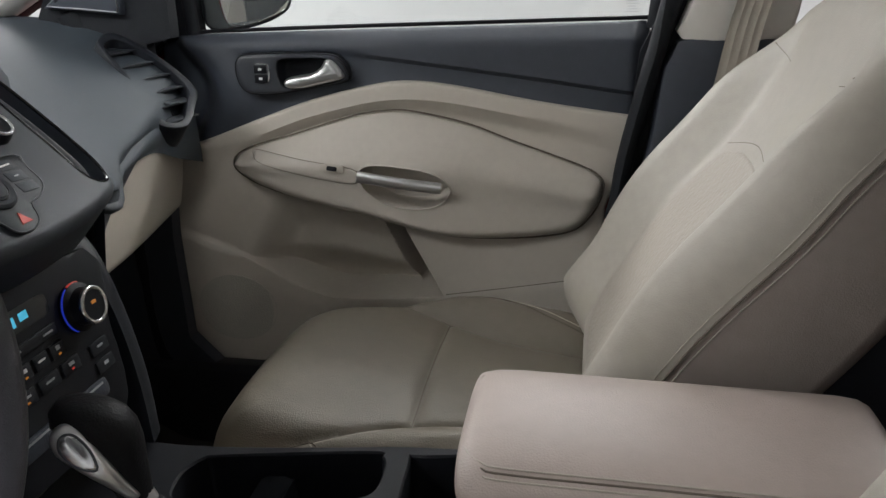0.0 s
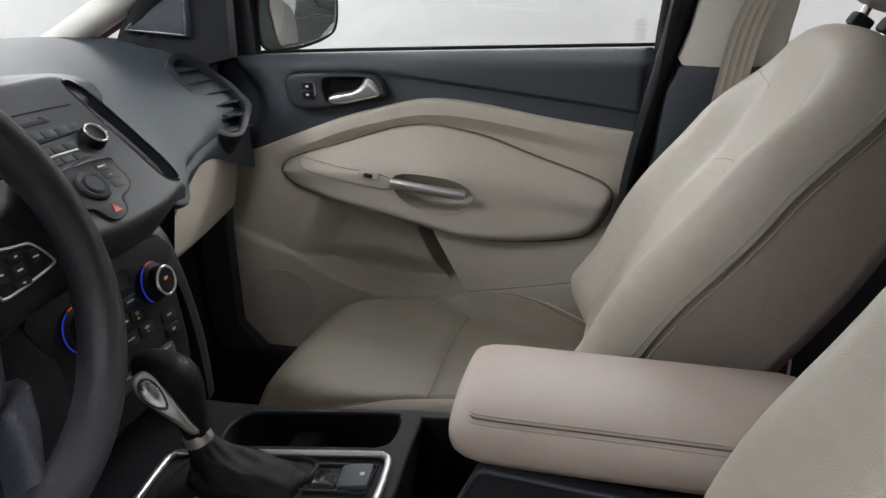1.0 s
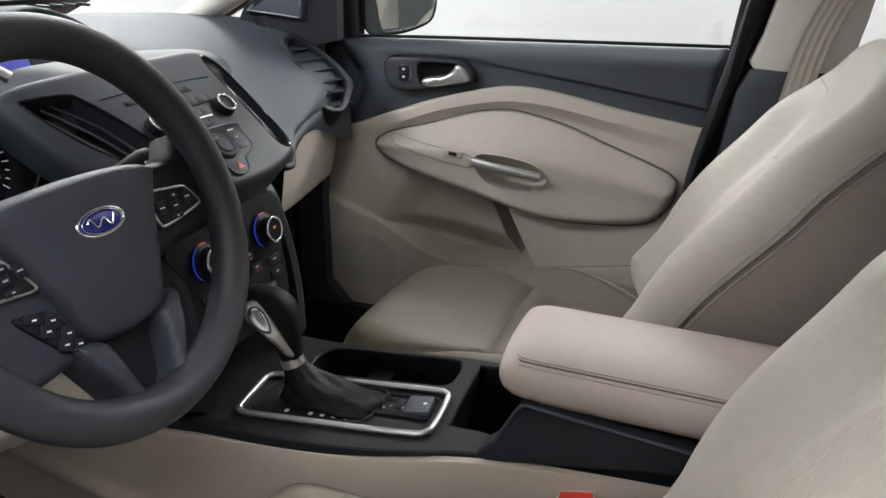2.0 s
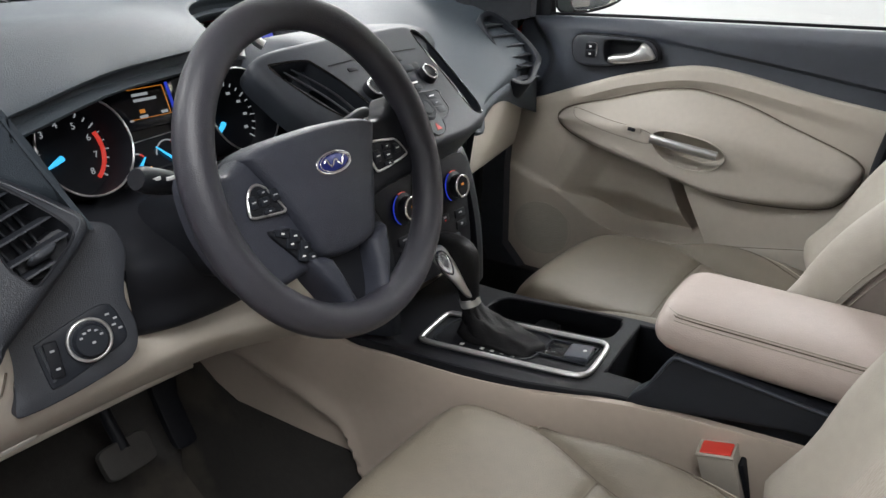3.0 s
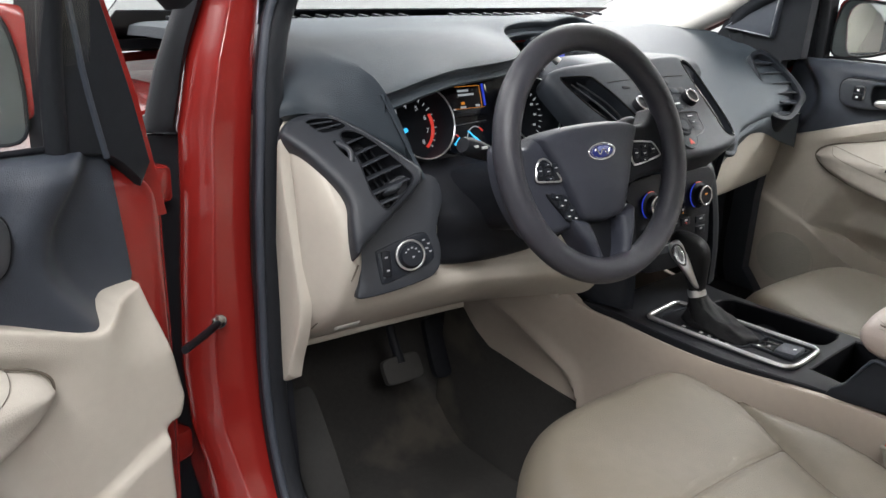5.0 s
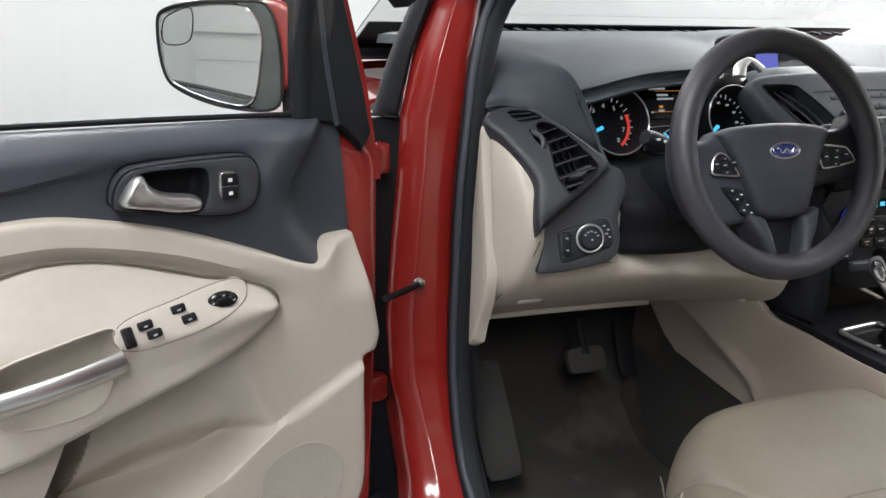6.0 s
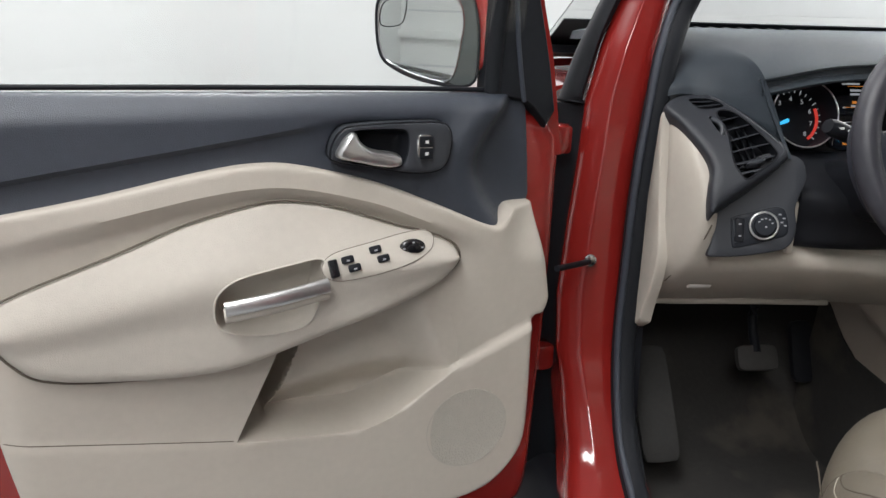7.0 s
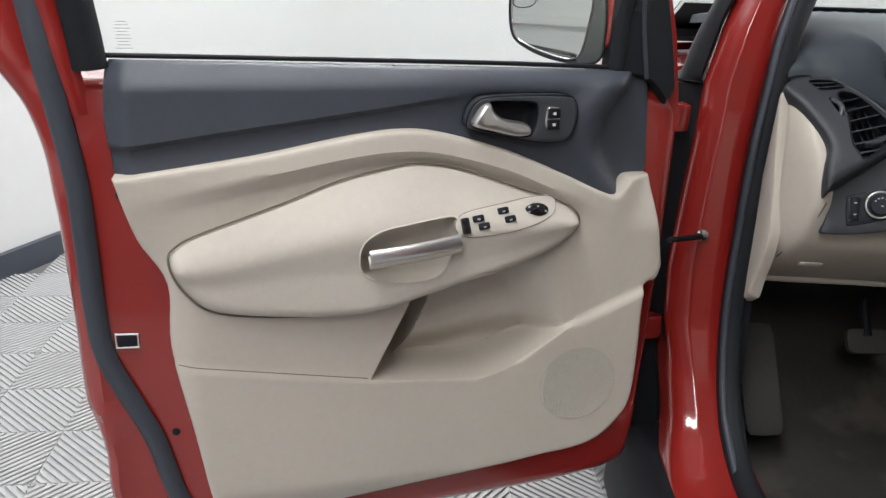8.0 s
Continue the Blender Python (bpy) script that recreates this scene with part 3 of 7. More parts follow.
    for k in (-1, 1):
        block("lock_button", 0.018, 0.0145, 0.004, pose(0.216, 1.037 + 0.0078 * k, 0.0115), BLACK, lock, bevel=0.0015)
    for k in (-1, 1):
        block("button_mark", 0.0045, 0.004, 0.0006, pose(0.216, 1.037 + 0.0078 * k, 0.0137), WHITEMARK, lock, bevel=0)
    # loudspeaker grille
    lathe("speaker_grille", [(0.066, -0.004), (0.066, 0.0000), (0.0655, 0.0002), (0.0640, -0.0001), (0.03, 0.0004), (0.0, 0.0006)], pose(0.139, 0.602, 0.0118), GRILLE, door, "round perforated speaker grille", 48)
    # steel shell behind the trim
    corner = [(0.84, 1.085), (0.880, 1.095), (0.898, 1.15), (0.918, 1.25), (1.000, 1.25), (0.978, 1.165)] if driver else [(0.915, 1.085)]
    shell = np.concatenate([corner, cr([(0.945, 1.096), (0.919, 1.050), (0.904, 0.99), (0.900, 0.93), (0.897, 0.877), (0.895, 0.75), (0.895, 0.62), (0.888, 0.579), (0.876, 0.517), (0.874, 0.433), (0.83, 0.35), (0.78, 0.335)], 5),
                            cr([(0.60, 0.335), (0.30, 0.345), (0.12, 0.356), (0.02, 0.375), (-0.015, 0.42), (-0.024, 0.60), (-0.030, 0.80), (-0.030, 0.95), (-0.028, 1.03), (0.0, 1.07)], 5)])
    sheet("door_shell", shell, lambda u, v, d: np.vstack([u, v, -0.058 - 0.085 * step(u, 0.10, 0.14) * step(0.53 - u, 0.0, 0.04) * step(v, 0.57, 0.61) * step(0.90 - v, 0.0, 0.04) - 0.022 * (1 - dome(d, 0.03)) + 0.008 * step(u, 0.845, 0.86) * step(0.885 - u, 0.004, 0.012)]), lambda u, v, d: np.vstack([u, v, -0.145 - 0.04 * np.sqrt(np.clip(1 - ((v - 0.72) / 0.52) ** 2, 0, 1))]), RED, door,
          "glossy red painted steel door shell", res=0.03, rings=(0.004, 0.010, 0.018, 0.03))
    # window: black channel, uprights, glass
    GB = -0.060
    slope = [(0.829, 1.10, -0.052), (0.836, 1.18, -0.045), (0.850, 1.30, -0.02), (0.862, 1.42, 0.015), (0.868, 1.52, 0.045)]
    tube("rear_window_frame", cr(slope, 5), 0.022, RUBBER, door, "black rear upright of the window frame", sides=8, flat=0.7, up=(0, 0, 1))
    if driver:
        tube("rear_frame_flange", cr([(0.853, 1.04, -0.066), (0.864, 1.115, -0.060), (0.872, 1.183, -0.055), (0.887, 1.30, -0.030), (0.902, 1.42, 0.0), (0.907, 1.52, 0.03)], 5), 0.019, RED, door, "red edge of the window frame", sides=8, flat=0.7)
    tube("roof_frame", cr([(0.872, 1.52, 0.045), (0.70, 1.555, 0.055), (0.45, 1.54, 0.05), (0.20, 1.44, 0.02), (0.0, 1.30, -0.03), (-0.06, 1.25, -0.05)], 6), 0.028, RUBBER, door, "black upper window frame", sides=8)
    tube("front_frame", cr([(0.098, 1.098, -0.047), (0.096, 1.20, -0.040), (0.088, 1.33, -0.02), (0.080, 1.41, 0.0)], 5), 0.012, RUBBER, door, "black front upright of the window frame", sides=8)
    sail = np.concatenate([cr([(0.010, 1.045), (0.045, 1.082), (0.098, 1.092)], 4), cr([(0.096, 1.20), (0.086, 1.37), (0.068, 1.37)], 4), cr([(0.038, 1.25), (0.012, 1.15), (-0.004, 1.07)], 4)])
    sheet("sail_panel", sail, flat_uvw(-0.047, -0.040, 0.006), flat_uvw(-0.10), RUBBER, door, "charcoal mirror sail panel", res=0.03, rings=(0.004,))
    tube("sail_rib", cr([(0.050, 1.085, -0.040), (0.066, 1.18, -0.040), (0.080, 1.32, -0.040)], 5), 0.0035, DARK, door, sides=6)
    if driver:
        sheet("sail_edge", [(-0.030, 1.00), (0.0, 1.00), (0.010, 1.14), (0.038, 1.25), (0.068, 1.37), (0.054, 1.37), (0.024, 1.25), (-0.006, 1.14)], flat_uvw(-0.062), flat_uvw(-0.13), RED, door, "red outer edge of the mirror corner", res=0.03)
    pane = [(0.055, 1.08), (0.836, 1.09), (0.868, 1.40), (0.872, 1.50), (0.70, 1.545), (0.45, 1.53), (0.20, 1.43), (0.06, 1.34)]
    glass = link("window_pane", [(u, v, GB + 0.243 * (v - 1.1)) for u, v in pane] + [(u, v, GB - 0.004 + 0.243 * (v - 1.1)) for u, v in pane],
                 [tuple(range(8)), tuple(range(15, 7, -1))] + [(i, i + 8, (i + 1) % 8 + 8, (i + 1) % 8) for i in range(8)], GLASS, door, "clear side window", smooth=False)
    glass.visible_shadow = False
    tube("belt_seal", cr([(0.075, 1.100, -0.052), (0.30, 1.107, -0.056), (0.60, 1.113, -0.058), (0.825, 1.117, -0.058)], 6), 0.0035, BLACK, door, "black window belt seal", sides=8)
    # etched glass mark, as plain bars
    for k in range(9):
        block("etched_mark", 0.020 - 0.004 * (k % 3), 0.0010, 0.0006, pose(0.785, 1.126 + 0.0042 * k, GB + 0.0085 + 0.0010 * k), GREYMARK, glass, bevel=0)
    # weatherstrip, latch
    seal = cr([(0.902, 1.26, -0.05), (0.892, 1.183, -0.05), (0.883, 1.11, -0.050), (0.871, 1.024, -0.050), (0.863, 0.95, -0.050), (0.862, 0.868, -0.050), (0.861, 0.76, -0.050), (0.854, 0.69, -0.050), (0.825, 0.612, -0.050), (0.800, 0.546, -0.050), (0.776, 0.44, -0.052), (0.75, 0.37, -0.056)], 6)
    tube("weatherstrip", seal, 0.0150, DARK, door, "grey rubber door seal", sides=8, flat=0.6, up=(0, 0, 1))
    latch = block("latch", 0.026, 0.018, 0.006, pose(0.824, 0.712, -0.055, 0, 0, 0), BLACK, door, "black door latch opening", bevel=0.003)
    tube("latch_rim", [(0.809, 0.701, -0.054), (0.839, 0.703, -0.054), (0.839, 0.724, -0.054), (0.809, 0.722, -0.054)], 0.0018, WHITEMARK, latch, "pale edge of the latch", sides=6, closed=True)
    for cv in (0.93, 0.55):
        lathe("trim_clip", [(0.006, 0), (0.006, 0.002), (0, 0.003)], pose(0.812 if cv > 0.7 else 0.770, cv, -0.0585), BLACK, door, "", 10)
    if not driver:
        # handle, armrest peak and pocket are shifted along u to fit the camera's view
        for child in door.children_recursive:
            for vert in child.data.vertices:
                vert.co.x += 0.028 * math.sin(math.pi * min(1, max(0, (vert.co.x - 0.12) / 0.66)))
    return door


GREENGREY = mat("mirror_grey", (0.045, 0.055, 0.055), 0.5, grain=0.2, scale=500)
GRILLE = mat("speaker_cloth", (0.42, 0.395, 0.345), 0.6, grain=0.8, scale=330, vary=0.06, kind="voronoi")
car_door(DRIVER, True)
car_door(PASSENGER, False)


def wing_mirror(m, label, wide=1.0):
    """The outside mirror; it stands on its door's sail corner, in the door's axes."""
    mir = empty("wing_mirror", label, "wing mirror", group="wing mirrors")
    mir.matrix_world = m
    face = axes((0.180, 1.176, -0.140), (0.80, 0, -0.60), (0, 1, 0))
    out = cr([(0.054, 0.028), (0.040, 0.043), (0.0, 0.051), (-0.045, 0.052), (-0.063, 0.042), (-0.071, 0.020), (-0.069, -0.008), (-0.056, -0.064), (-0.022, -0.067), (0.029, -0.051), (0.050, -0.030)], 5, True)
    mid = cr([(0.058, 0.029), (0.043, 0.047), (0.0, 0.056), (-0.05, 0.058), (-0.078, 0.054), (-0.091, 0.020), (-0.094, -0.035), (-0.084, -0.072), (-0.022, -0.072), (0.031, -0.055), (0.054, -0.031)], 5, True)
    big = cr([(0.060, 0.030), (0.045, 0.049), (0.0, 0.059), (-0.06, 0.062), (-0.104, 0.056), (-0.115, 0.025), (-0.116, -0.030), (-0.106, -0.045), (-0.050, -0.070), (0.031, -0.056), (0.055, -0.032)], 5, True)
    big[:, 0] = np.where(big[:, 0] < 0, big[:, 0] * wide, big[:, 0])
    fm = face
    r, o = np.array(fm.to_3x3()), np.array(fm.translation)

    def lay(z):
        return lambda u, v, d: o[:, None] + r @ np.vstack([u, v, z(d) + 0 * u])
    sheet("mirror_housing", big, lay(lambda d: -0.010 + 0.006 * dome(d, 0.006)), lay(lambda d: -0.085 * dome(d, 0.06) - 0.012), RED, mir, "red painted mirror housing", res=0.012, rings=(0.003, 0.01, 0.022), angle=70)
    sheet("mirror_surround", mid, lay(lambda d: -0.003 + 0.007 * dome(d, 0.004)), lay(lambda d: -0.012), GREENGREY, mir, "dark grey mirror surround", holes=[out], res=0.015, rings=(0.002,))
    tube("mirror_rim", [fm @ Vector((x, y, 0.002)) for x, y in mid], 0.0022, BLACK, mir, "black rim round the mirror", sides=8, closed=True)
    sheet("mirror_glass", out, lay(lambda d: 0.004), lay(lambda d: 0.001), MIRROR, mir, "clear mirror glass", res=0.03)
    tube("glass_bevel", [fm @ Vector((x, y, 0.0042)) for x, y in out], 0.0010, CHROME, mir, "bright bevelled edge of the glass", sides=6, closed=True)
    spot = cr([(0.051, 0.006), (0.050, 0.030), (0.038, 0.041), (0.014, 0.047), (0.016, 0.014), (0.030, 0.004)], 4, True)
    tube("blind_spot_edge", [fm @ Vector((x, y, 0.0045)) for x, y in spot], 0.0008, BLACK, mir, sides=5, closed=True)
    foot = [[(u, v, w) for u, v, w in ((0.03, 1.112, -0.09), (0.075, 1.112, -0.085), (0.075, 1.150, -0.085), (0.03, 1.150, -0.09))],
            [(0.06, 1.115, -0.14), (0.105, 1.115, -0.115), (0.105, 1.160, -0.115), (0.06, 1.160, -0.14)],
            [(0.10, 1.118, -0.17), (0.135, 1.118, -0.125), (0.135, 1.180, -0.125), (0.10, 1.180, -0.17)]]
    loft("mirror_foot", foot, GREENGREY, mir, "dark grey mirror foot")
    return mir


wing_mirror(DRIVER, "red wing mirror with clear glass on the open door")
wing_mirror(PASSENGER, "red wing mirror with clear glass outside the window", 0.80)

# ---- dashboard ----
dash = empty("dashboard", "charcoal dashboard with beige lower panels", "dashboard")


def stations(rows, ys, n=6):
    """Profiles of (x, z) at given y, smoothed across y and along the profile."""
    keys = np.array([[(p[0], p[2] if len(p) > 2 else y, p[1]) for p in row] for y, row in zip(ys, rows)], float)
    across = np.stack([cr(keys[:, j], 6) for j in range(keys.shape[1])], 1)
    return [cr(r, n) for r in across]


def shell_of(name, rings, thick, material, parent, label="", angle=50):
    """An open surface of rings of points, given a thickness along thick."""
    a = np.array(rings)
    n, k = a.shape[:2]
    top = a.reshape(-1, 3)
    bot = top + np.array(thick)
    faces = []
    for i in range(n - 1):
        for j in range(k - 1):
            f = (i * k + j, i * k + j + 1, (i + 1) * k + j + 1, (i + 1) * k + j)
            faces.append(f)
            faces.append(tuple(x + n * k for x in f[::-1]))
    rim = [i * k for i in range(n)] + [(n - 1) * k + j for j in range(1, k)] + [i * k + k - 1 for i in range(n - 2, -1, -1)] + [j for j in range(k - 2, 0, -1)]
    for a0, b0 in zip(rim, rim[1:] + rim[:1]):
        faces.append((a0, b0, b0 + n * k, a0 + n * k))
    return link(name, np.concatenate([top, bot]), faces, material, parent, label, angle=angle)


pad_left = stations([
    [(-1.24, 1.140), (-1.00, 1.155), (-0.82, 1.140), (-0.74, 1.125), (-0.66, 1.106), (-0.606, 1.092), (-0.598, 1.076)],
    [(-1.25, 1.144), (-1.00, 1.160), (-0.80, 1.150), (-0.71, 1.136), (-0.645, 1.117), (-0.600, 1.099), (-0.592, 1.082)],
    [(-1.26, 1.145), (-1.00, 1.163), (-0.80, 1.157), (-0.70, 1.146), (-0.635, 1.125), (-0.596, 1.101, -0.618), (-0.588, 1.082, -0.618)],
    [(-1.27, 1.145), (-1.00, 1.164), (-0.80, 1.161), (-0.69, 1.154), (-0.61, 1.133), (-0.572, 1.098, -0.588), (-0.560, 1.074, -0.586)],
    [(-1.27, 1.145), (-1.00, 1.165), (-0.80, 1.163), (-0.68, 1.158), (-0.585, 1.142), (-0.528, 1.098, -0.560), (-0.506, 1.054, -0.549)],
    [(-1.27, 1.145), (-1.00, 1.165), (-0.80, 1.164), (-0.68, 1.160), (-0.57, 1.145), (-0.505, 1.121), (-0.474, 1.046, -0.524)],
], [-0.668, -0.648, -0.630, -0.595, -0.565, -0.550])
shell_of("dash_pad", pad_left, (-0.02, 0, -0.02), DASH, dash, "grained charcoal soft dash top")
pad = stations([
    [(-1.27, 1.145), (-1.00, 1.165), (-0.80, 1.164), (-0.68, 1.160), (-0.57, 1.145), (-0.505, 1.121), (-0.512, 1.112)],
    [(-1.28, 1.145), (-1.00, 1.166), (-0.80, 1.167), (-0.68, 1.166), (-0.58, 1.153), (-0.515, 1.127), (-0.524, 1.117)],
    [(-1.29, 1.145), (-1.00, 1.167), (-0.80, 1.170), (-0.69, 1.173), (-0.61, 1.165), (-0.530, 1.135), (-0.540, 1.124)],
    [(-1.29, 1.145), (-1.00, 1.167), (-0.80, 1.172), (-0.70, 1.177), (-0.62, 1.168), (-0.548, 1.140), (-0.556, 1.132)],
    [(-1.30, 1.145), (-1.00, 1.167), (-0.80, 1.172), (-0.70, 1.177), (-0.63, 1.169), (-0.563, 1.143), (-0.572, 1.135)],
    [(-1.30, 1.145), (-1.00, 1.167), (-0.81, 1.172), (-0.72, 1.176), (-0.645, 1.168), (-0.578, 1.145), (-0.588, 1.137)],
    [(-1.31, 1.145), (-1.02, 1.167), (-0.85, 1.172), (-0.76, 1.175), (-0.68, 1.168), (-0.612, 1.150), (-0.622, 1.140)],
    [(-1.31, 1.145), (-1.03, 1.167), (-0.90, 1.172), (-0.83, 1.177), (-0.77, 1.178), (-0.715, 1.172), (-0.724, 1.158)],
    [(-1.31, 1.145), (-1.04, 1.167), (-0.92, 1.172), (-0.86, 1.178), (-0.80, 1.184), (-0.748, 1.182), (-0.756, 1.168)],
    [(-1.31, 1.145), (-1.04, 1.167), (-0.94, 1.174), (-0.88, 1.182), (-0.81, 1.188), (-0.758, 1.184), (-0.764, 1.169)],
    [(-1.31, 1.145), (-1.04, 1.167), (-0.92, 1.173), (-0.85, 1.179), (-0.79, 1.182), (-0.738, 1.175), (-0.745, 1.160)],
    [(-1.30, 1.145), (-1.02, 1.164), (-0.86, 1.156), (-0.72, 1.135), (-0.61, 1.095), (-0.482, 1.005), (-0.474, 0.985)],
    [(-1.28, 1.140), (-1.02, 1.155), (-0.88, 1.145), (-0.75, 1.118), (-0.65, 1.076), (-0.534, 1.000), (-0.530, 0.984)],
    [(-1.26, 1.135), (-1.02, 1.146), (-0.90, 1.138), (-0.79, 1.114), (-0.70, 1.078), (-0.594, 1.008), (-0.596, 0.966)],
    [(-1.25, 1.132), (-1.02, 1.141), (-0.90, 1.135), (-0.82, 1.120), (-0.72, 1.086), (-0.622, 1.016), (-0.602, 0.936)],
    [(-1.24, 1.130), (-1.02, 1.138), (-0.90, 1.136), (-0.82, 1.128), (-0.73, 1.108), (-0.625, 1.030), (-0.606, 0.910)],
], [-0.550, -0.510, -0.460, -0.40, -0.32, -0.265, -0.215, -0.165, -0.11, -0.02, 0.10, 0.185, 0.34, 0.53, 0.62, 0.705])
shell_of("dash_pad", pad, (0, 0, -0.022), DASH, dash, "grained charcoal soft dash top and brow")
# inside of the instrument hood
brow = np.array([r[-1] for r in pad])[:34]
shell_of("hood_lining", [np.linspace(p, (-0.655, p[1], 1.128 - 0.06 * step(-p[1], 0.48, 0.56)), 6) for p in brow], (0, 0, 0.006), BLACK, dash, "black inside of the instrument hood")
edge = cr([(-0.507, -0.549, 1.117), (-0.490, -0.537, 1.080), (-0.474, -0.523, 1.042), (-0.462, -0.508, 1.006)], 6)
shell_of("hood_cheek", [np.linspace(p, (-0.625 - 0.3 * (p[2] - 1.07), -0.520 + 0.1 * (1.1 - p[2]), p[2]), 6) for p in edge], (0, -0.006, 0), DASH, dash, "charcoal side wall of the instrument hood")
# defroster slots along the windscreen
for k in range(34):
    y = -0.60 + k * 0.036
    if abs(y) > 0.05:
        block("defroster_slat", 0.03, 0.010, 0.006, pose(-1.19, y, 1.156, 0, 5, 12), BLACK, dash, bevel=0)

# instrument cluster under the hood
CL = axes((-0.600, -0.325, 1.044), (0, 1, 0), (-0.36, 0, 0.93))
plate("cluster_face", CL, cr([(-0.20, -0.085), (-0.20, 0.02), (-0.15, 0.085), (-0.05, 0.10), (0.08, 0.105), (0.17, 0.085), (0.20, 0.0), (0.18, -0.085)], 4, True), -0.02, 0.0, GLOSSBLACK, dash, "black instrument cluster face")
for side, cx in (("tacho", -0.119), ("speedo", 0.108)):
    hood = [(0.054, 0.0), (0.0560, 0.042), (0.0547, 0.045), (0.0535, 0.042), (0.052, 0.004), (0.050, 0.001), (0.0, 0.001)]
    g = lathe("gauge", hood, CL @ Matrix.Translation((cx, 0.0, 0.0)), BLACK, dash, "round black gauge with a chrome-edged hood", 40)
    tube("gauge_rim", [CL @ Vector((cx + 0.0549 * math.cos(a), 0.0549 * math.sin(a), 0.0448)) for a in np.linspace(0, 2 * math.pi, 40, endpoint=False)], 0.0013, SATIN, g, "thin chrome ring", sides=6, closed=True)
    for k in range(22):
        a = math.radians(222 - k * 12.6)
        m = CL @ Matrix.Translation((cx + 0.046 * math.cos(a), 0.046 * math.sin(a), 0.003)) @ pose(0, 0, 0, 0, 0, math.degrees(a))
        block("tick", 0.005 if k % 3 else 0.008, 0.0014, 0.001, m, G_WHITE, g, bevel=0)


def word(text, size, m, material, parent, name="numeral"):
    c = bpy.data.curves.new(name, "FONT")
    c.body, c.size, c.align_x, c.align_y, c.extrude = text, size, "CENTER", "CENTER", 0.0004
    tmp = bpy.data.objects.new(name, c)
    me = bpy.data.meshes.new_from_object(tmp)
    bpy.data.objects.remove(tmp)
    me.materials.append(material)
    for p in me.polygons:
        p.material_index = 0
    ob = new(name, me)
    ob.matrix_world = m
    ob.parent = parent
    return ob


tach = [o for o in dash.children if o.name.startswith("gauge")][0]
TX, SX = -0.119, 0.108
for k, s in enumerate("12345678"):
    a = math.radians(202 - k * 36)
    word(s, 0.0105, CL @ Matrix.Translation((TX + 0.033 * math.cos(a), 0.033 * math.sin(a), 0.003)), G_WHITE, tach)
arc = [CL @ Vector((TX + 0.0420 * math.cos(a), 0.0420 * math.sin(a), 0.004)) for a in np.radians(np.linspace(24, -52, 16))]
tube("red_zone", arc, 0.0026, G_RED, tach, "red zone of the dial", sides=6)
tube("needle", [CL @ Vector((TX - 0.010, -0.004, 0.008)), CL @ Vector((TX - 0.020, -0.008, 0.008)), CL @ Vector((TX - 0.030, -0.012, 0.008))], [0.0036, 0.0030, 0.0012], G_BLUE, tach, "blue lit needle", sides=8)
speedo = [o for o in dash.children if o.name.startswith("gauge")][1]
for k in range(9):
    a = math.radians(215 - k * 31)
    block("dial_number", 0.0060, 0.0036, 0.0008, CL @ Matrix.Translation((SX + 0.034 * math.cos(a), 0.034 * math.sin(a), 0.003)), G_WHITE, speedo, bevel=0)
tube("needle", [CL @ Vector((SX - 0.010, -0.008, 0.008)), CL @ Vector((SX - 0.022, -0.018, 0.008)), CL @ Vector((SX - 0.034, -0.028, 0.008))], [0.0036, 0.0030, 0.0012], G_BLUE, speedo, "blue lit needle", sides=8)
screen = plate("trip_screen", CL, [(-0.050, 0.008), (0.042, 0.008), (0.042, 0.072), (-0.050, 0.072)], -0.005, 0.006, SCREEN, dash, "lit trip computer screen", soft=0.001)
for x, y, w, h, mt in ((-0.014, 0.0595, 0.024, 0.0030, G_WHITE), (-0.030, 0.0590, 0.006, 0.0022, G_WHITE), (-0.008, 0.0485, 0.022, 0.0034, G_WHITE), (-0.003, 0.0420, 0.032, 0.0034, G_WHITE), (0.002, 0.0555, 0.050, 0.0007, G_AMBER), (0.0, 0.0200, 0.062, 0.0007, G_AMBER), (0.0265, 0.038, 0.0007, 0.034, G_AMBER),
                       (-0.012, 0.0285, 0.007, 0.0045, G_AMBER), (-0.012, 0.0220, 0.011, 0.0035, G_WHITE), (0.018, 0.0235, 0.009, 0.0035, G_WHITE), (-0.030, 0.0195, 0.005, 0.0025, G_WHITE), (0.033, 0.040, 0.0040, 0.036, G_DEEP)):
    block("text_bar", w, h, 0.0008, CL @ Matrix.Translation((x, y, 0.0065)), mt, screen, bevel=0)
small = plate("fuel_dial", CL, cr([(-0.054, -0.046), (-0.048, -0.006), (0.030, -0.002), (0.040, -0.010), (0.040, -0.046), (0.0, -0.052)], 3, True), -0.005, 0.005, SCREEN, dash, "small lit fuel and temperature dials", soft=0.001)
tube("dial_edge", [CL @ Vector((x, y, 0.0055)) for x, y in ((-0.052, -0.044), (-0.046, -0.006), (0.030, -0.002))], 0.0006, SATIN, small, sides=5)
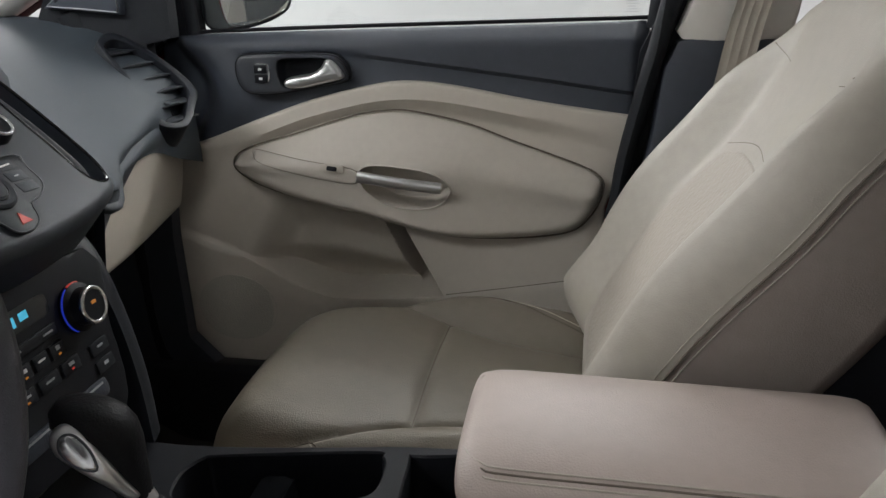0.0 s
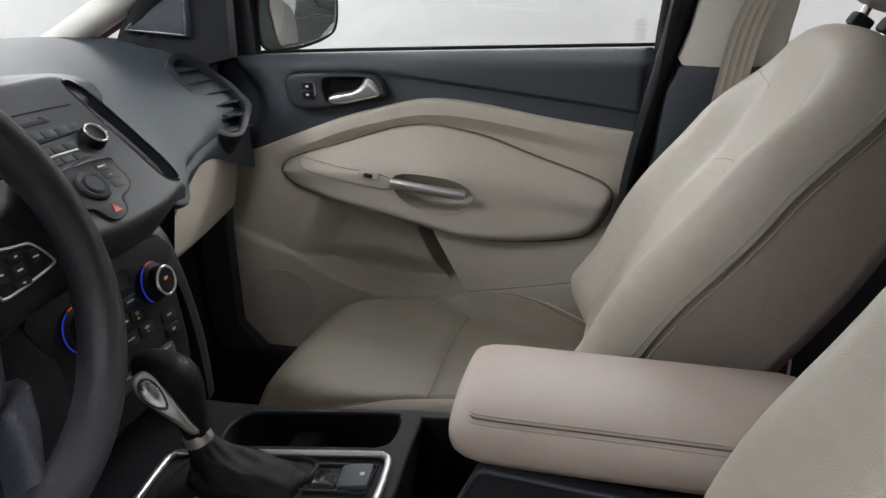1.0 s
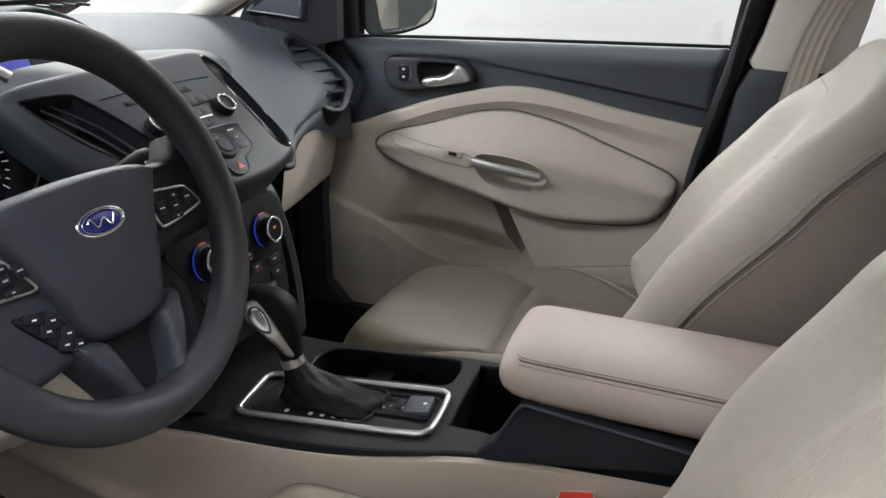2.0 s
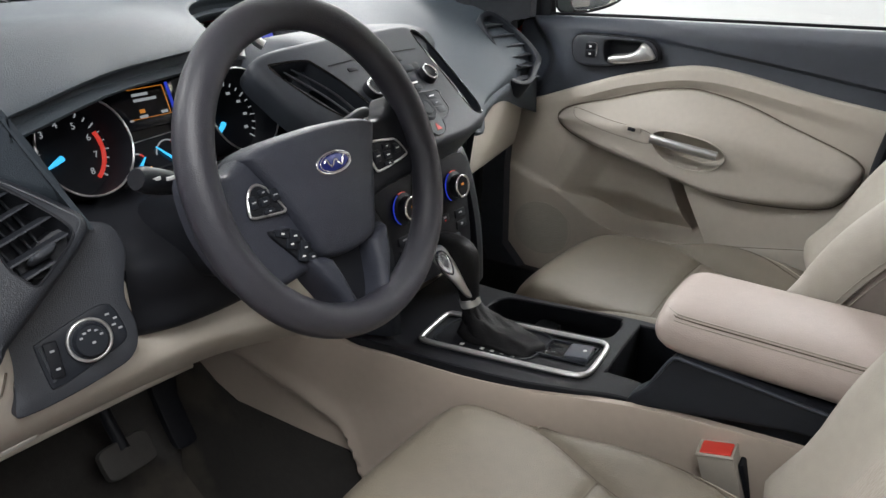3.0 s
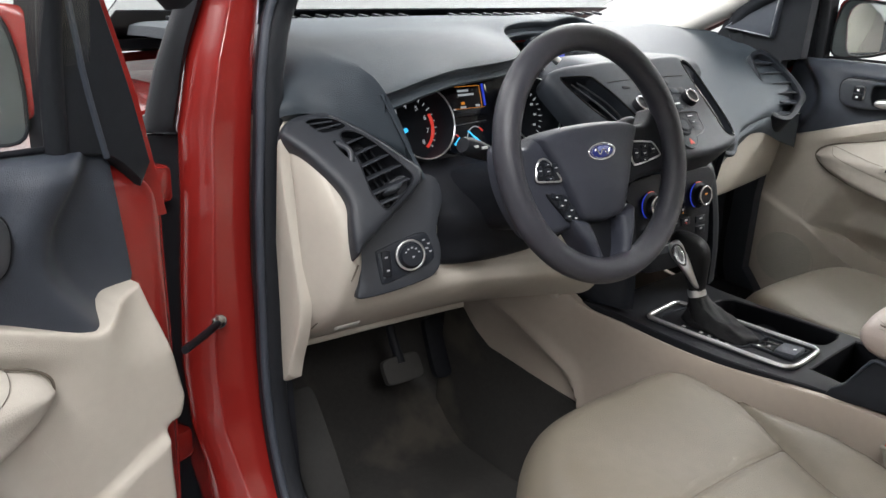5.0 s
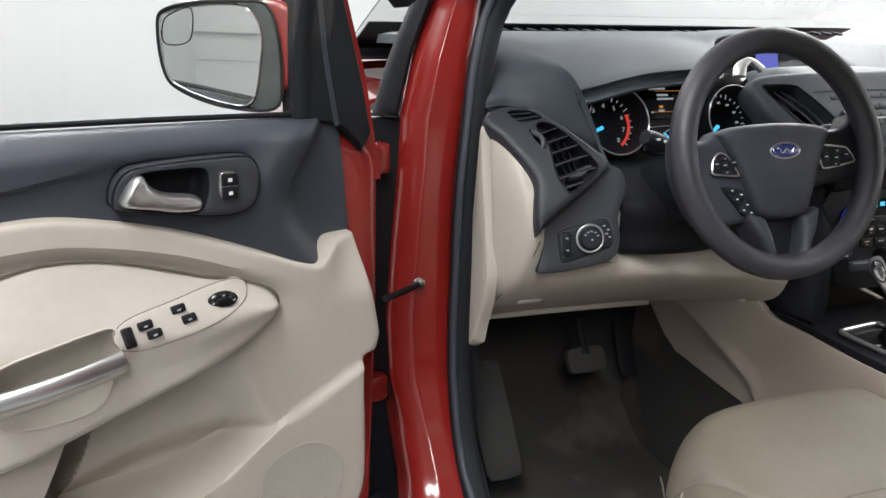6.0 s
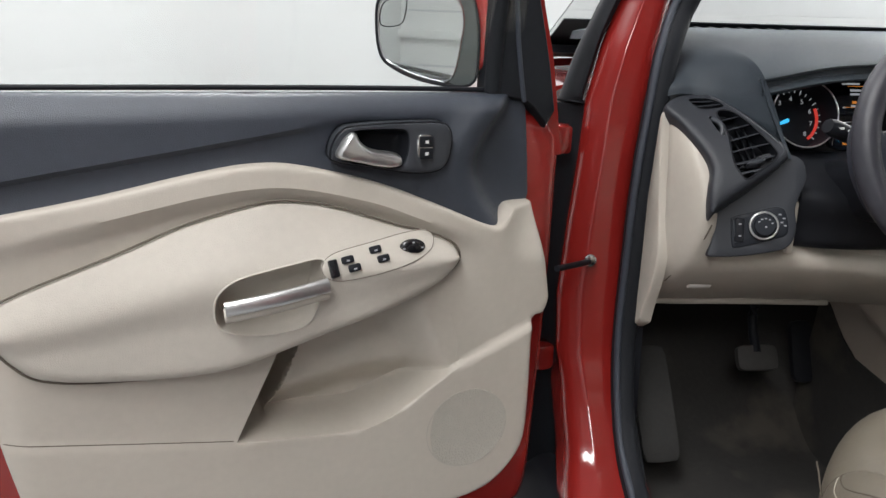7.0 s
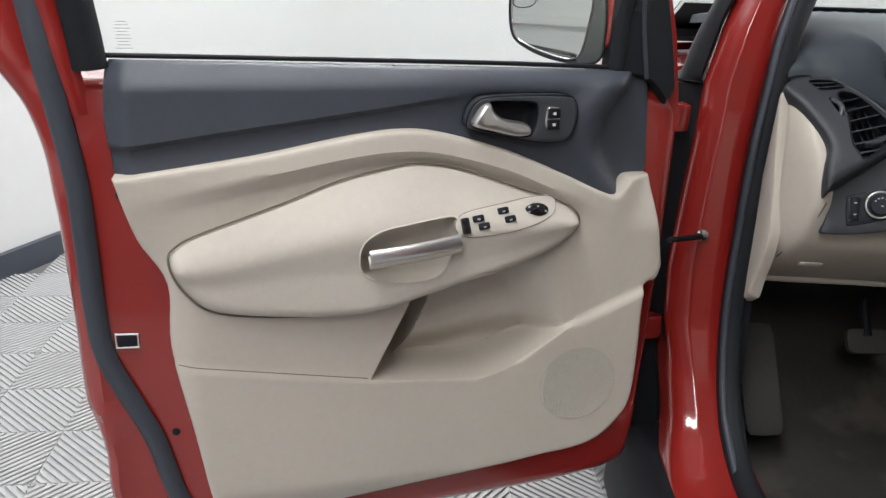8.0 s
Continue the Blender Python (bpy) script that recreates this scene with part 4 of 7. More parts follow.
for x, sgn, r in ((-0.040, 1, 0.010), (0.004, -1, 0.018)):
    tube("dial_arc", [CL @ Vector((x + r * math.cos(a), -0.030 + r * 1.1 * math.sin(a), 0.006)) for a in np.linspace(1.1, 2.9, 10)], 0.0009, G_WHITE, small, sides=5)
    tube("dial_zone", [CL @ Vector((x + r * math.cos(a), -0.030 + r * 1.1 * math.sin(a), 0.006)) for a in np.linspace(0.6, 1.1, 5)], 0.0012, G_RED, small, sides=5)
    tube("dial_needle", [CL @ Vector((x - 0.2 * r * sgn, -0.036, 0.008)), CL @ Vector((x + 0.9 * r * sgn, -0.036 + 1.1 * r, 0.008))], [0.0022, 0.0010], G_BLUE, small, sides=6)
block("warning_lamp", 0.008, 0.006, 0.001, CL @ Matrix.Translation((-0.030, -0.040, 0.0065)), G_AMBER, small, bevel=0)
# lower surround of the cluster
plate("cluster_surround", axes((-0.560, -0.335, 0.965), (0, 1, 0), (-0.75, 0, 0.66)), cr([(-0.22, -0.055), (-0.21, 0.05), (0.21, 0.05), (0.22, -0.055)], 2, True), -0.02, 0.0, BLACK, dash, "black panel below the dials")

shroud = stations([[(-0.59, 1.010), (-0.52, 0.985), (-0.470, 0.950), (-0.478, 0.90), (-0.49, 0.862), (-0.54, 0.855)], [(-0.58, 0.995), (-0.50, 0.975), (-0.450, 0.945), (-0.455, 0.90), (-0.465, 0.862), (-0.54, 0.855)], [(-0.58, 0.995), (-0.50, 0.985), (-0.440, 0.955), (-0.44, 0.90), (-0.455, 0.865), (-0.54, 0.855)], [(-0.58, 0.995), (-0.50, 0.985), (-0.445, 0.96), (-0.44, 0.91), (-0.45, 0.88), (-0.54, 0.87)]], [-0.478, -0.42, -0.33, -0.20])
shell_of("column_surround", shroud, (-0.012, 0, 0.0), BLACK, dash, "black surround of the steering column")
# louvred air vents


def vent(name, m, outline, slots, label, parent, slats=5, tilt=35, material=None):
    """A louvred vent: a rounded panel with an opening, slats across it and one divider along it."""
    v = plate(name, m, outline, -0.05, 0.004, material or VENT, parent, label, holes=slots, soft=0.003, res=0.01)
    for s in slots:
        c = s.mean(0)
        plate("vent_back", m, s * 0.998 + c * 0.002, -0.055, -0.040, BLACK, v, soft=0)
        d = s - c
        w, vec = np.linalg.eigh(d.T @ d)
        e = vec[:, 1] * (1 if vec[0, 1] > 0 else -1)
        f = np.array((-e[1], e[0]))
        a, b = (d @ e), (d @ f)
        n = slats if len(s) > 25 else 3
        ang = math.degrees(math.atan2(e[1], e[0]))
        for k in range(n):
            q = a.min() + (a.max() - a.min()) * (k + 0.5) / n
            near = b[np.abs(a - q) < (a.max() - a.min()) * 0.13]
            if len(near) > 1:
                lo, hi = near.min(), near.max()
                p = c + e * q + f * (lo + hi) / 2
                block("slat", 0.003, (hi - lo) * 0.98, 0.026, m @ Matrix.Translation((p[0], p[1], -0.010)) @ pose(0, 0, 0, 0, 0, ang) @ pose(0, 0, 0, 0, tilt, 0), VENT, v, bevel=0.001, seg=2)
        if n > 3:
            p = c + f * (b.min() + b.max()) / 2
            block("divider", (a.max() - a.min()) * 0.88, 0.002, 0.012, m @ Matrix.Translation((p[0], p[1], -0.022)) @ pose(0, 0, 0, 0, 0, ang), BLACK, v, bevel=0.0008, seg=1)
            p = c + e * (a.max() - 0.040) + f * (b.min() + b.max()) / 2
            block("vent_tab", 0.005, 0.022, 0.018, m @ Matrix.Translation((p[0], p[1], -0.002)) @ pose(0, 0, 0, 0, 0, ang) @ pose(0, 0, 0, 0, tilt, 0), VENT, v, "adjusting tab", bevel=0.002)
    return v


# driver's vent panel: convex, with a louvred opening, a small upper opening and a thumbwheel
VT = axes((-0.450, -0.575, 1.002), (0.18, 0.98, 0.0), (-0.60, 0.0, 0.78))
RV, OV = np.array(VT.to_3x3()), np.array(VT.translation)


def vt_lay(z):
    return lambda u, v, d: OV[:, None] + RV @ np.vstack([u, v, z(u, v, d) - 2.2 * v * v])


def vt_at(u, v, h=0.0):
    return VT @ Vector((u, v, h - 2.2 * v * v))


v_out = cr([(-0.122, 0.098), (-0.112, 0.120), (-0.090, 0.134), (-0.060, 0.139), (-0.043, 0.135), (-0.022, 0.117), (0.007, 0.088), (0.040, 0.051), (0.053, 0.035), (0.056, 0.022), (0.049, 0.009), (0.022, -0.015), (-0.016, -0.044), (-0.044, -0.066), (-0.055, -0.078), (-0.060, -0.060), (-0.060, -0.035), (-0.058, -0.012), (-0.065, 0.010), (-0.083, 0.040), (-0.102, 0.070)], 5, True)
v_main = cr([(-0.045, 0.086), (-0.042, 0.095), (-0.031, 0.098), (-0.018, 0.094), (-0.001, 0.076), (0.017, 0.052), (0.034, 0.027), (0.038, 0.016), (0.033, 0.006), (0.012, -0.012), (-0.008, -0.026), (-0.017, -0.018), (-0.026, -0.002), (-0.030, 0.026), (-0.033, 0.052), (-0.040, 0.072)], 4, True)
v_small = cr([(-0.084, 0.119), (-0.066, 0.124), (-0.045, 0.121), (-0.032, 0.107), (-0.049, 0.100), (-0.067, 0.097), (-0.078, 0.107)], 4, True)
v_thumb = cr([(-0.058, 0.079), (-0.053, 0.081), (-0.044, 0.070), (-0.037, 0.054), (-0.038, 0.046), (-0.042, 0.047), (-0.050, 0.060)], 4, True)
dv = sheet("driver_vent", v_out, vt_lay(lambda u, v, d: -0.010 * (1 - dome(d, 0.010))), vt_lay(lambda u, v, d: -0.045 + 0.02 * step(v, 0.06, 0.11)), VENT, dash, "charcoal louvred air vent panel", holes=[v_main, v_small, v_thumb], res=0.008, rings=(0.0015, 0.004, 0.010), outer=True)
for hole_o in (v_main, v_small, v_thumb):
    sheet("vent_back", hole_o, vt_lay(lambda u, v, d: -0.036 + 0.016 * step(v, 0.06, 0.11)), vt_lay(lambda u, v, d: -0.043 + 0.018 * step(v, 0.06, 0.11)), BLACK, dv, "black depth of the vent", res=0.03)
tube("vent_edge", [vt_at(x, y, -0.0008) for x, y in v_main], 0.0016, BLACK, dv, sides=6, closed=True)
slat_ends = (((-0.040, 0.075), (-0.009, 0.087)), ((-0.034, 0.056), (0.004, 0.071)), ((-0.031, 0.036), (0.016, 0.054)), ((-0.029, 0.016), (0.029, 0.036)), ((-0.023, -0.004), (0.034, 0.014)), ((-0.015, -0.018), (0.014, -0.009)))
for (x0, y0), (x1, y1) in slat_ends:
    ring = []
    for t in np.linspace(0, 1, 6):
        u, v = x0 + (x1 - x0) * t, y0 + (y1 - y0) * t
        q = [vt_at(u, v, -0.003), vt_at(u, v + 0.0022, -0.0035), vt_at(u + 0.002, v + 0.011, -0.021), vt_at(u + 0.002, v + 0.0085, -0.022)]
        ring.append([tuple(p) for p in q])
    loft("slat", ring, VENT, dv, angle=30)
for x0 in (-0.020, -0.006, 0.008, 0.022):
    pts = [(x0 - 0.028 * t, 0.075 * t + 0.020 - 1.5 * max(0, x0) * (1 - t)) for t in np.linspace(-0.4, 0.8, 7)]
    pts = [q for q in pts if inside(np.array([q]), v_main)[0]]
    if len(pts) > 2:
        tube("vane", [vt_at(x, y, -0.025) for x, y in pts], 0.0016, VENT, dv, sides=5)
for a, b in (((-0.076, 0.104), (-0.036, 0.113)), ((-0.083, 0.115), (-0.046, 0.1195))):
    tube("slat", [vt_at(a[0] + (b[0] - a[0]) * t, a[1] + (b[1] - a[1]) * t, -0.004) for t in np.linspace(0, 1, 5)], 0.0022, VENT, dv, sides=6, flat=0.6)
tab_o = [(-0.006, 0.001), (0.012, 0.009), (0.020, 0.009), (0.018, 0.003), (0.008, -0.002), (-0.004, -0.004)]
sheet("vent_tab", cr(tab_o, 3, True), vt_lay(lambda u, v, d: -0.004 + 0.006 * dome(d, 0.003)), vt_lay(lambda u, v, d: -0.012 + 0 * u), BEZEL, dv, "grey adjusting tab", res=0.006, rings=(0.001, 0.003))
wheel_arc = [vt_at(-0.0475 + 0.007 * math.sin(t * math.pi) + 0.010 * (t - 0.5), 0.079 - 0.033 * t, -0.0045 + 0.005 * math.sin(t * math.pi)) for t in np.linspace(0, 1, 12)]
tube("vent_thumbwheel", wheel_arc, 0.0042, BEZEL, dv, "ribbed vent thumbwheel", sides=10)
edge_run = v_out[20:58]
for inset, rad in ((0.0042, 0.0013), (0.0085, 0.0011)):
    c = np.array((-0.02, 0.045))
    tng = np.gradient(edge_run, axis=0)
    nrm = np.c_[-tng[:, 1], tng[:, 0]] / np.linalg.norm(tng, axis=1)[:, None]
    nrm *= np.sign(((c - edge_run) * nrm).sum(1))[:, None]
    tube("border_ridge", [vt_at(x, y, -0.0008 - 0.003 * (inset < 0.006)) for x, y in edge_run + nrm * inset], rad, BEZEL, dv, "raised border line", sides=6)
# headlamp switch panel
LS = axes((-0.445, -0.545, 0.905), (0.10, 0.42, 0.03), (-0.30, 0, 0.95))
ls_o = cr([(-0.076, 0.030), (-0.073, -0.005), (-0.075, -0.026), (-0.080, -0.043), (-0.072, -0.048), (-0.030, -0.046), (0.020, -0.038), (0.037, -0.031), (0.046, -0.018), (0.049, 0.002), (0.047, 0.026), (0.052, 0.045), (0.062, 0.075), (0.050, 0.105), (0.0, 0.110), (-0.05, 0.075)], 4, True)
lsp = plate("light_switch_panel", LS, ls_o, -0.05, 0.0, VENT, dash, "charcoal headlamp switch panel", res=0.012)
fr = cr([(-0.047, 0.010), (-0.044, 0.014), (-0.030, 0.018), (0.010, 0.028), (0.026, 0.028), (0.033, 0.020), (0.037, -0.004), (0.032, -0.014), (0.016, -0.020), (-0.022, -0.030), (-0.040, -0.033), (-0.045, -0.028)], 4, True)
plate("switch_surround", LS, fr, -0.002, 0.0022, STACK, lsp, "raised switch surround", soft=0.002, res=0.012)
knob = lathe("light_switch", [(0.0205, 0), (0.0205, 0.006), (0.0190, 0.009), (0.0165, 0.0095), (0.0160, 0.015), (0.0145, 0.017), (0.0, 0.017)], LS @ Matrix.Translation((0.0, 0.001, 0.0)), STACK, lsp, "round black headlamp switch", 40)
tube("switch_ring", [LS @ Vector((0.0200 * math.cos(a), 0.001 + 0.0200 * math.sin(a), 0.0080)) for a in np.linspace(0, 2 * math.pi, 40, endpoint=False)], 0.0020, SATIN, lsp, "silver ring round the switch", sides=8, closed=True)
for k, a in enumerate((55, 88, 118, 148, 20)):
    block("switch_symbol", 0.0030, 0.0018, 0.0006, LS @ Matrix.Translation((0.0105 * math.cos(math.radians(a)), 0.001 + 0.0105 * math.sin(math.radians(a)), 0.0172)), GREYMARK, knob, bevel=0)
block("switch_symbol", 0.003, 0.0022, 0.0006, LS @ Matrix.Translation((0.001, -0.001, 0.0172)), GREYMARK, knob, bevel=0)
b = block("dimmer_switch", 0.013, 0.036, 0.006, LS @ Matrix.Translation((-0.0345, -0.006, 0.0025)) @ pose(0, 0, 0, 0, 0, -3), BLACK, lsp, bevel=0.002)
tube("dimmer_edge", [LS @ Vector((-0.0425, 0.010, 0.003)), LS @ Vector((-0.0395, -0.026, 0.003))], 0.0016, BEZEL, lsp, sides=6)
for k in range(2):
    block("switch_symbol", 0.0042, 0.0022, 0.0006, LS @ Matrix.Translation((-0.034, 0.003 - 0.018 * k, 0.0058)), GREYMARK, b, bevel=0)
for x, y in ((0.024, 0.018), (0.030, 0.012), (0.027, 0.006), (0.032, 0.001)):
    block("switch_symbol", 0.0040, 0.0020, 0.0006, LS @ Matrix.Translation((x, y, 0.0025)), GREYMARK, lsp, bevel=0)

# beige lower panel and end cap
low = stations([
    [(-0.560, 1.062), (-0.540, 1.01), (-0.527, 0.95), (-0.524, 0.88), (-0.540, 0.815), (-0.585, 0.757), (-0.645, 0.702)],
    [(-0.530, 1.046), (-0.502, 1.00), (-0.488, 0.95), (-0.490, 0.88), (-0.512, 0.815), (-0.570, 0.757), (-0.644, 0.702)],
    [(-0.508, 1.026), (-0.470, 0.98), (-0.456, 0.93), (-0.466, 0.87), (-0.494, 0.815), (-0.560, 0.757), (-0.643, 0.702)],
    [(-0.492, 1.000), (-0.462, 0.95), (-0.455, 0.90), (-0.468, 0.855), (-0.490, 0.815), (-0.556, 0.757), (-0.642, 0.702)],
    [(-0.505, 0.900), (-0.495, 0.88), (-0.488, 0.865), (-0.480, 0.842), (-0.492, 0.812), (-0.555, 0.757), (-0.641, 0.702)],
    [(-0.505, 0.890), (-0.495, 0.875), (-0.487, 0.860), (-0.476, 0.840), (-0.488, 0.812), (-0.552, 0.757), (-0.638, 0.703)],
    [(-0.520, 0.880), (-0.505, 0.868), (-0.488, 0.855), (-0.474, 0.838), (-0.482, 0.812), (-0.545, 0.757), (-0.632, 0.704)],
    [(-0.500, 0.900), (-0.470, 0.880), (-0.445, 0.860), (-0.430, 0.842), (-0.434, 0.818), (-0.510, 0.765), (-0.62, 0.706)],
    [(-0.460, 0.960), (-0.432, 0.925), (-0.412, 0.885), (-0.400, 0.845), (-0.398, 0.815), (-0.43, 0.775), (-0.54, 0.73)],
], [-0.668, -0.655, -0.640, -0.618, -0.58, -0.50, -0.40, -0.30, -0.20])
shell_of("knee_panel", low, (-0.010, 0, 0.010), BEIGE, dash, "beige plastic knee panel under the wheel")
lip_line = cr([(-0.636, -0.640, 0.707), (-0.634, -0.58, 0.706), (-0.630, -0.50, 0.707), (-0.624, -0.40, 0.708), (-0.614, -0.31, 0.710)], 6)
tube("panel_lip", lip_line, 0.011, BEIGE, dash, "rolled lower edge of the knee panel", sides=10, flat=0.7)
sheet("end_cap", cr([(-0.565, 1.055), (-0.545, 1.03), (-0.530, 0.95), (-0.527, 0.88), (-0.545, 0.815), (-0.60, 0.74), (-0.70, 0.74), (-0.72, 1.0), (-0.66, 1.08)], 4, True),
      lambda u, v, d: np.vstack([u, -0.664 + 0.008 * (1 - dome(d, 0.01)), v]), lambda u, v, d: np.vstack([u, 0 * u - 0.64, v]), BEIGE, dash, "beige dashboard end cap", res=0.03, rings=(0.003, 0.009))
seam_run = cr([(-0.449, -0.6235, 0.905), (-0.459, -0.628, 0.880), (-0.484, -0.637, 0.840), (-0.531, -0.652, 0.783)], 8)
tube("panel_joint", seam_run, 0.0012, SEAM, dash, "fine joint in the beige end panel", sides=6)
block("panel_edge", 0.014, 0.012, 0.085, pose(-0.475, -0.483, 0.895, 0, -4, 0), BEIGE, dash, "beige edge beside the column", bevel=0.004)
block("panel_clip", 0.004, 0.040, 0.012, pose(-0.536, -0.590, 0.771, 0, 40, 0), PILLAR, dash, "pale fuse panel catch", bevel=0.002)
# steering column cover
col = []
for t in np.linspace(0, 1, 7):
    c = np.array((-0.36, -0.343, 0.985)) * (1 - t) + np.array((-0.60, -0.343, 0.915)) * t
    col.append([c + np.array((0, 1, 0)) * x + np.array((0.25, 0, 0.97)) * y for x, y in ring2(0, 0, 0.055 + 0.05 * t, 0.050 + 0.02 * t, 24, 3)])
loft("column_cover", col, BLACK, dash, "black steering column cover")
for sgn in (-1, 1):
    st = tube("control_stalk", cr([(-0.42, -0.343 + 0.05 * sgn, 1.02), (-0.40, -0.343 + 0.10 * sgn, 1.045), (-0.385, -0.343 + 0.165 * sgn, 1.07)], 5), [0.008, 0.008, 0.008, 0.009, 0.010, 0.010, 0.011, 0.012, 0.013, 0.013, 0.010], BLACK, dash, "black column stalk", sides=10)
    for k in range(3):
        block("stalk_mark", 0.002, 0.008, 0.003, pose(-0.376, -0.343 + (0.12 + 0.015 * k) * sgn, 1.062 + 0.003 * k), WHITEMARK, st, bevel=0)

# centre stack
ST = axes((-0.457, -0.003, 1.060), (0, 1, 0), (-0.74, 0, 0.67))
fas = cr([(-0.215, 0.104), (-0.120, 0.110), (0.0, 0.112), (0.120, 0.108), (0.158, 0.05), (0.165, -0.02), (0.142, -0.070), (0.08, -0.092), (0.0, -0.098), (-0.08, -0.092), (-0.150, -0.082), (-0.178, -0.050), (-0.200, -0.010), (-0.216, 0.045)], 5, True)
RST, OST = np.array(ST.to_3x3()), np.array(ST.translation)


def st_lay(z):
    return lambda u, v, d: OST[:, None] + RST @ np.vstack([u, v, z(u, v, d)])


slotR = cr([(0.098, 0.094), (0.130, 0.088), (0.148, 0.03), (0.148, -0.03), (0.122, -0.068), (0.096, -0.062), (0.094, -0.01), (0.094, 0.04)], 4, True)
slotL = cr([(-0.203, 0.084), (-0.190, 0.086), (-0.150, 0.079), (-0.138, 0.068), (-0.113, 0.024), (-0.094, -0.030), (-0.102, -0.036), (-0.140, -0.028), (-0.170, 0.005), (-0.190, 0.046)], 4, True)


def fall(u):
    """How far the fascia curves away towards its sides."""
    return np.where(np.asarray(u) > 0, 4.0, 0.9) * np.maximum(np.abs(u) - 0.085, 0) ** 2


fascia = sheet("stack_fascia", fas, st_lay(lambda u, v, d: 0.012 * dome(d, 0.012) - fall(u)), st_lay(lambda u, v, d: -0.12 + 0.095 * step(-u, 0.09, 0.12) - fall(u) * step(-u, 0.09, 0.12)), FASCIA, dash, "dark grey centre console fascia", holes=[slotR, slotL], res=0.010, rings=(0.002, 0.006, 0.010), outer=True)
for s in (slotR, slotL):
    sheet("stack_vent", s, st_lay(lambda u, v, d: -0.035 + 0 * u), st_lay(lambda u, v, d: -0.045 + 0 * u), BLACK, fascia, "black vent slot", res=0.05)
    for k in range(3):
        q = 0.22 + 0.28 * k
        if s.mean(0)[0] > 0:
            line = cr([(0.100 + 0.026 * q, 0.086), (0.096 + 0.050 * q, 0.03), (0.096 + 0.050 * q, -0.025), (0.098 + 0.022 * q, -0.060)], 6)
        else:
            line = cr([(-0.200 + 0.046 * q, 0.078 + 0.002 * q), (-0.172 + 0.056 * q, 0.020 + 0.012 * q), (-0.140 + 0.040 * q, -0.026 - 0.004 * q)], 6)
        tube("slat", [ST @ Vector((x, y, -0.002 - float(fall(x)))) for x, y in line], 0.0032, VENT, fascia, sides=6, flat=0.5)
    tube("vent_edge", [ST @ Vector((x, y, 0.0115 - float(fall(x)))) for x, y in s], 0.0016, GLOSSBLACK, fascia, "gloss edge of the vent", sides=6, closed=True)


def st_plate(name, pts, z0, z1, material, parent=fascia, label="", soft=0.0015):
    return plate(name, ST, pts, z0, z1, material, parent, label, soft=soft)


SCX = -0.012
st_plate("disc_slot", ring2(SCX + 0.006, 0.050, 0.034, 0.0034, 16, 6), 0.005, 0.0130, BLACK)
block("slot_notch", 0.010, 0.009, 0.002, ST @ Matrix.Translation((SCX + 0.034, 0.0515, 0.0122)), STACK, fascia, bevel=0.001)
block("side_slot", 0.018, 0.006, 0.002, ST @ Matrix.Translation((-0.084, 0.0485, 0.0122)), BLACK, fascia, bevel=0.001)
tube("fascia_line", [ST @ Vector((x, 0.0640 - 0.2 * (x + 0.012) ** 2, 0.0124 - float(fall(x)))) for x in np.linspace(-0.12, 0.075, 14)], 0.0008, BLACK, fascia, "joint across the fascia", sides=5)
st_plate("radio_key_strip", cr([(-0.036, 0.024), (-0.034, 0.038), (0.045, 0.039), (0.054, 0.035), (0.050, 0.029), (0.040, 0.026)], 3, True), 0.005, 0.0142, STACK)
st_plate("radio_key_strip", cr([(-0.050, -0.010), (-0.046, 0.018), (0.024, 0.019), (0.030, 0.012), (0.028, -0.008)], 3, True), 0.005, 0.0142, STACK)
block("silver_line", 0.062, 0.0022, 0.002, ST @ Matrix.Translation((SCX, 0.0045, 0.0146)), SATIN, fascia, bevel=0)
for sx, ky in ((SCX - 0.068, 0.008), (SCX + 0.064, 0.012)):
    k = lathe("radio_knob", [(0.0150, 0), (0.0150, 0.010), (0.0140, 0.016), (0.0120, 0.0172), (0.0100, 0.0160), (0.0, 0.0160)], ST @ Matrix.Translation((sx, ky, 0.006)), BLACK, fascia, "black radio knob with a silver cap", 32)
    tube("knob_ring", [ST @ Vector((sx + 0.0125 * math.cos(a), ky + 0.0125 * math.sin(a), 0.0228)) for a in np.linspace(0, 2 * math.pi, 28, endpoint=False)], 0.0017, CHROME, k, sides=8, closed=True)
for k in range(4):
    block("preset_key", 0.0165, 0.0085, 0.003, ST @ Matrix.Translation((SCX - 0.027 + 0.0180 * k, 0.0115, 0.0136)), FASCIA, fascia, bevel=0.0008)
    block("preset_key", 0.0165, 0.0085, 0.003, ST @ Matrix.Translation((SCX - 0.028 + 0.0180 * k, -0.0030, 0.0136)), FASCIA, fascia, bevel=0.0008)
    block("mode_key", 0.0190, 0.0095, 0.003, ST @ Matrix.Translation((SCX - 0.022 + 0.0200 * k, 0.0315, 0.0136)), FASCIA, fascia, bevel=0.0008)
keypad = cr([(-0.062, -0.016), (-0.012, -0.013), (0.044, -0.016), (0.043, -0.032), (0.041, -0.050), (0.026, -0.060), (0.010, -0.064), (0.002, -0.078), (-0.012, -0.085), (-0.028, -0.082), (-0.035, -0.066), (-0.052, -0.060), (-0.064, -0.050), (-0.066, -0.030)], 3, True)
kp = st_plate("keypad", keypad, 0.004, 0.0150, STACK, label="raised dark keypad")
tube("keypad_edge", [ST @ Vector((x, y, 0.0148)) for x, y in keypad], 0.0008, BEZEL, kp, sides=5, closed=True)
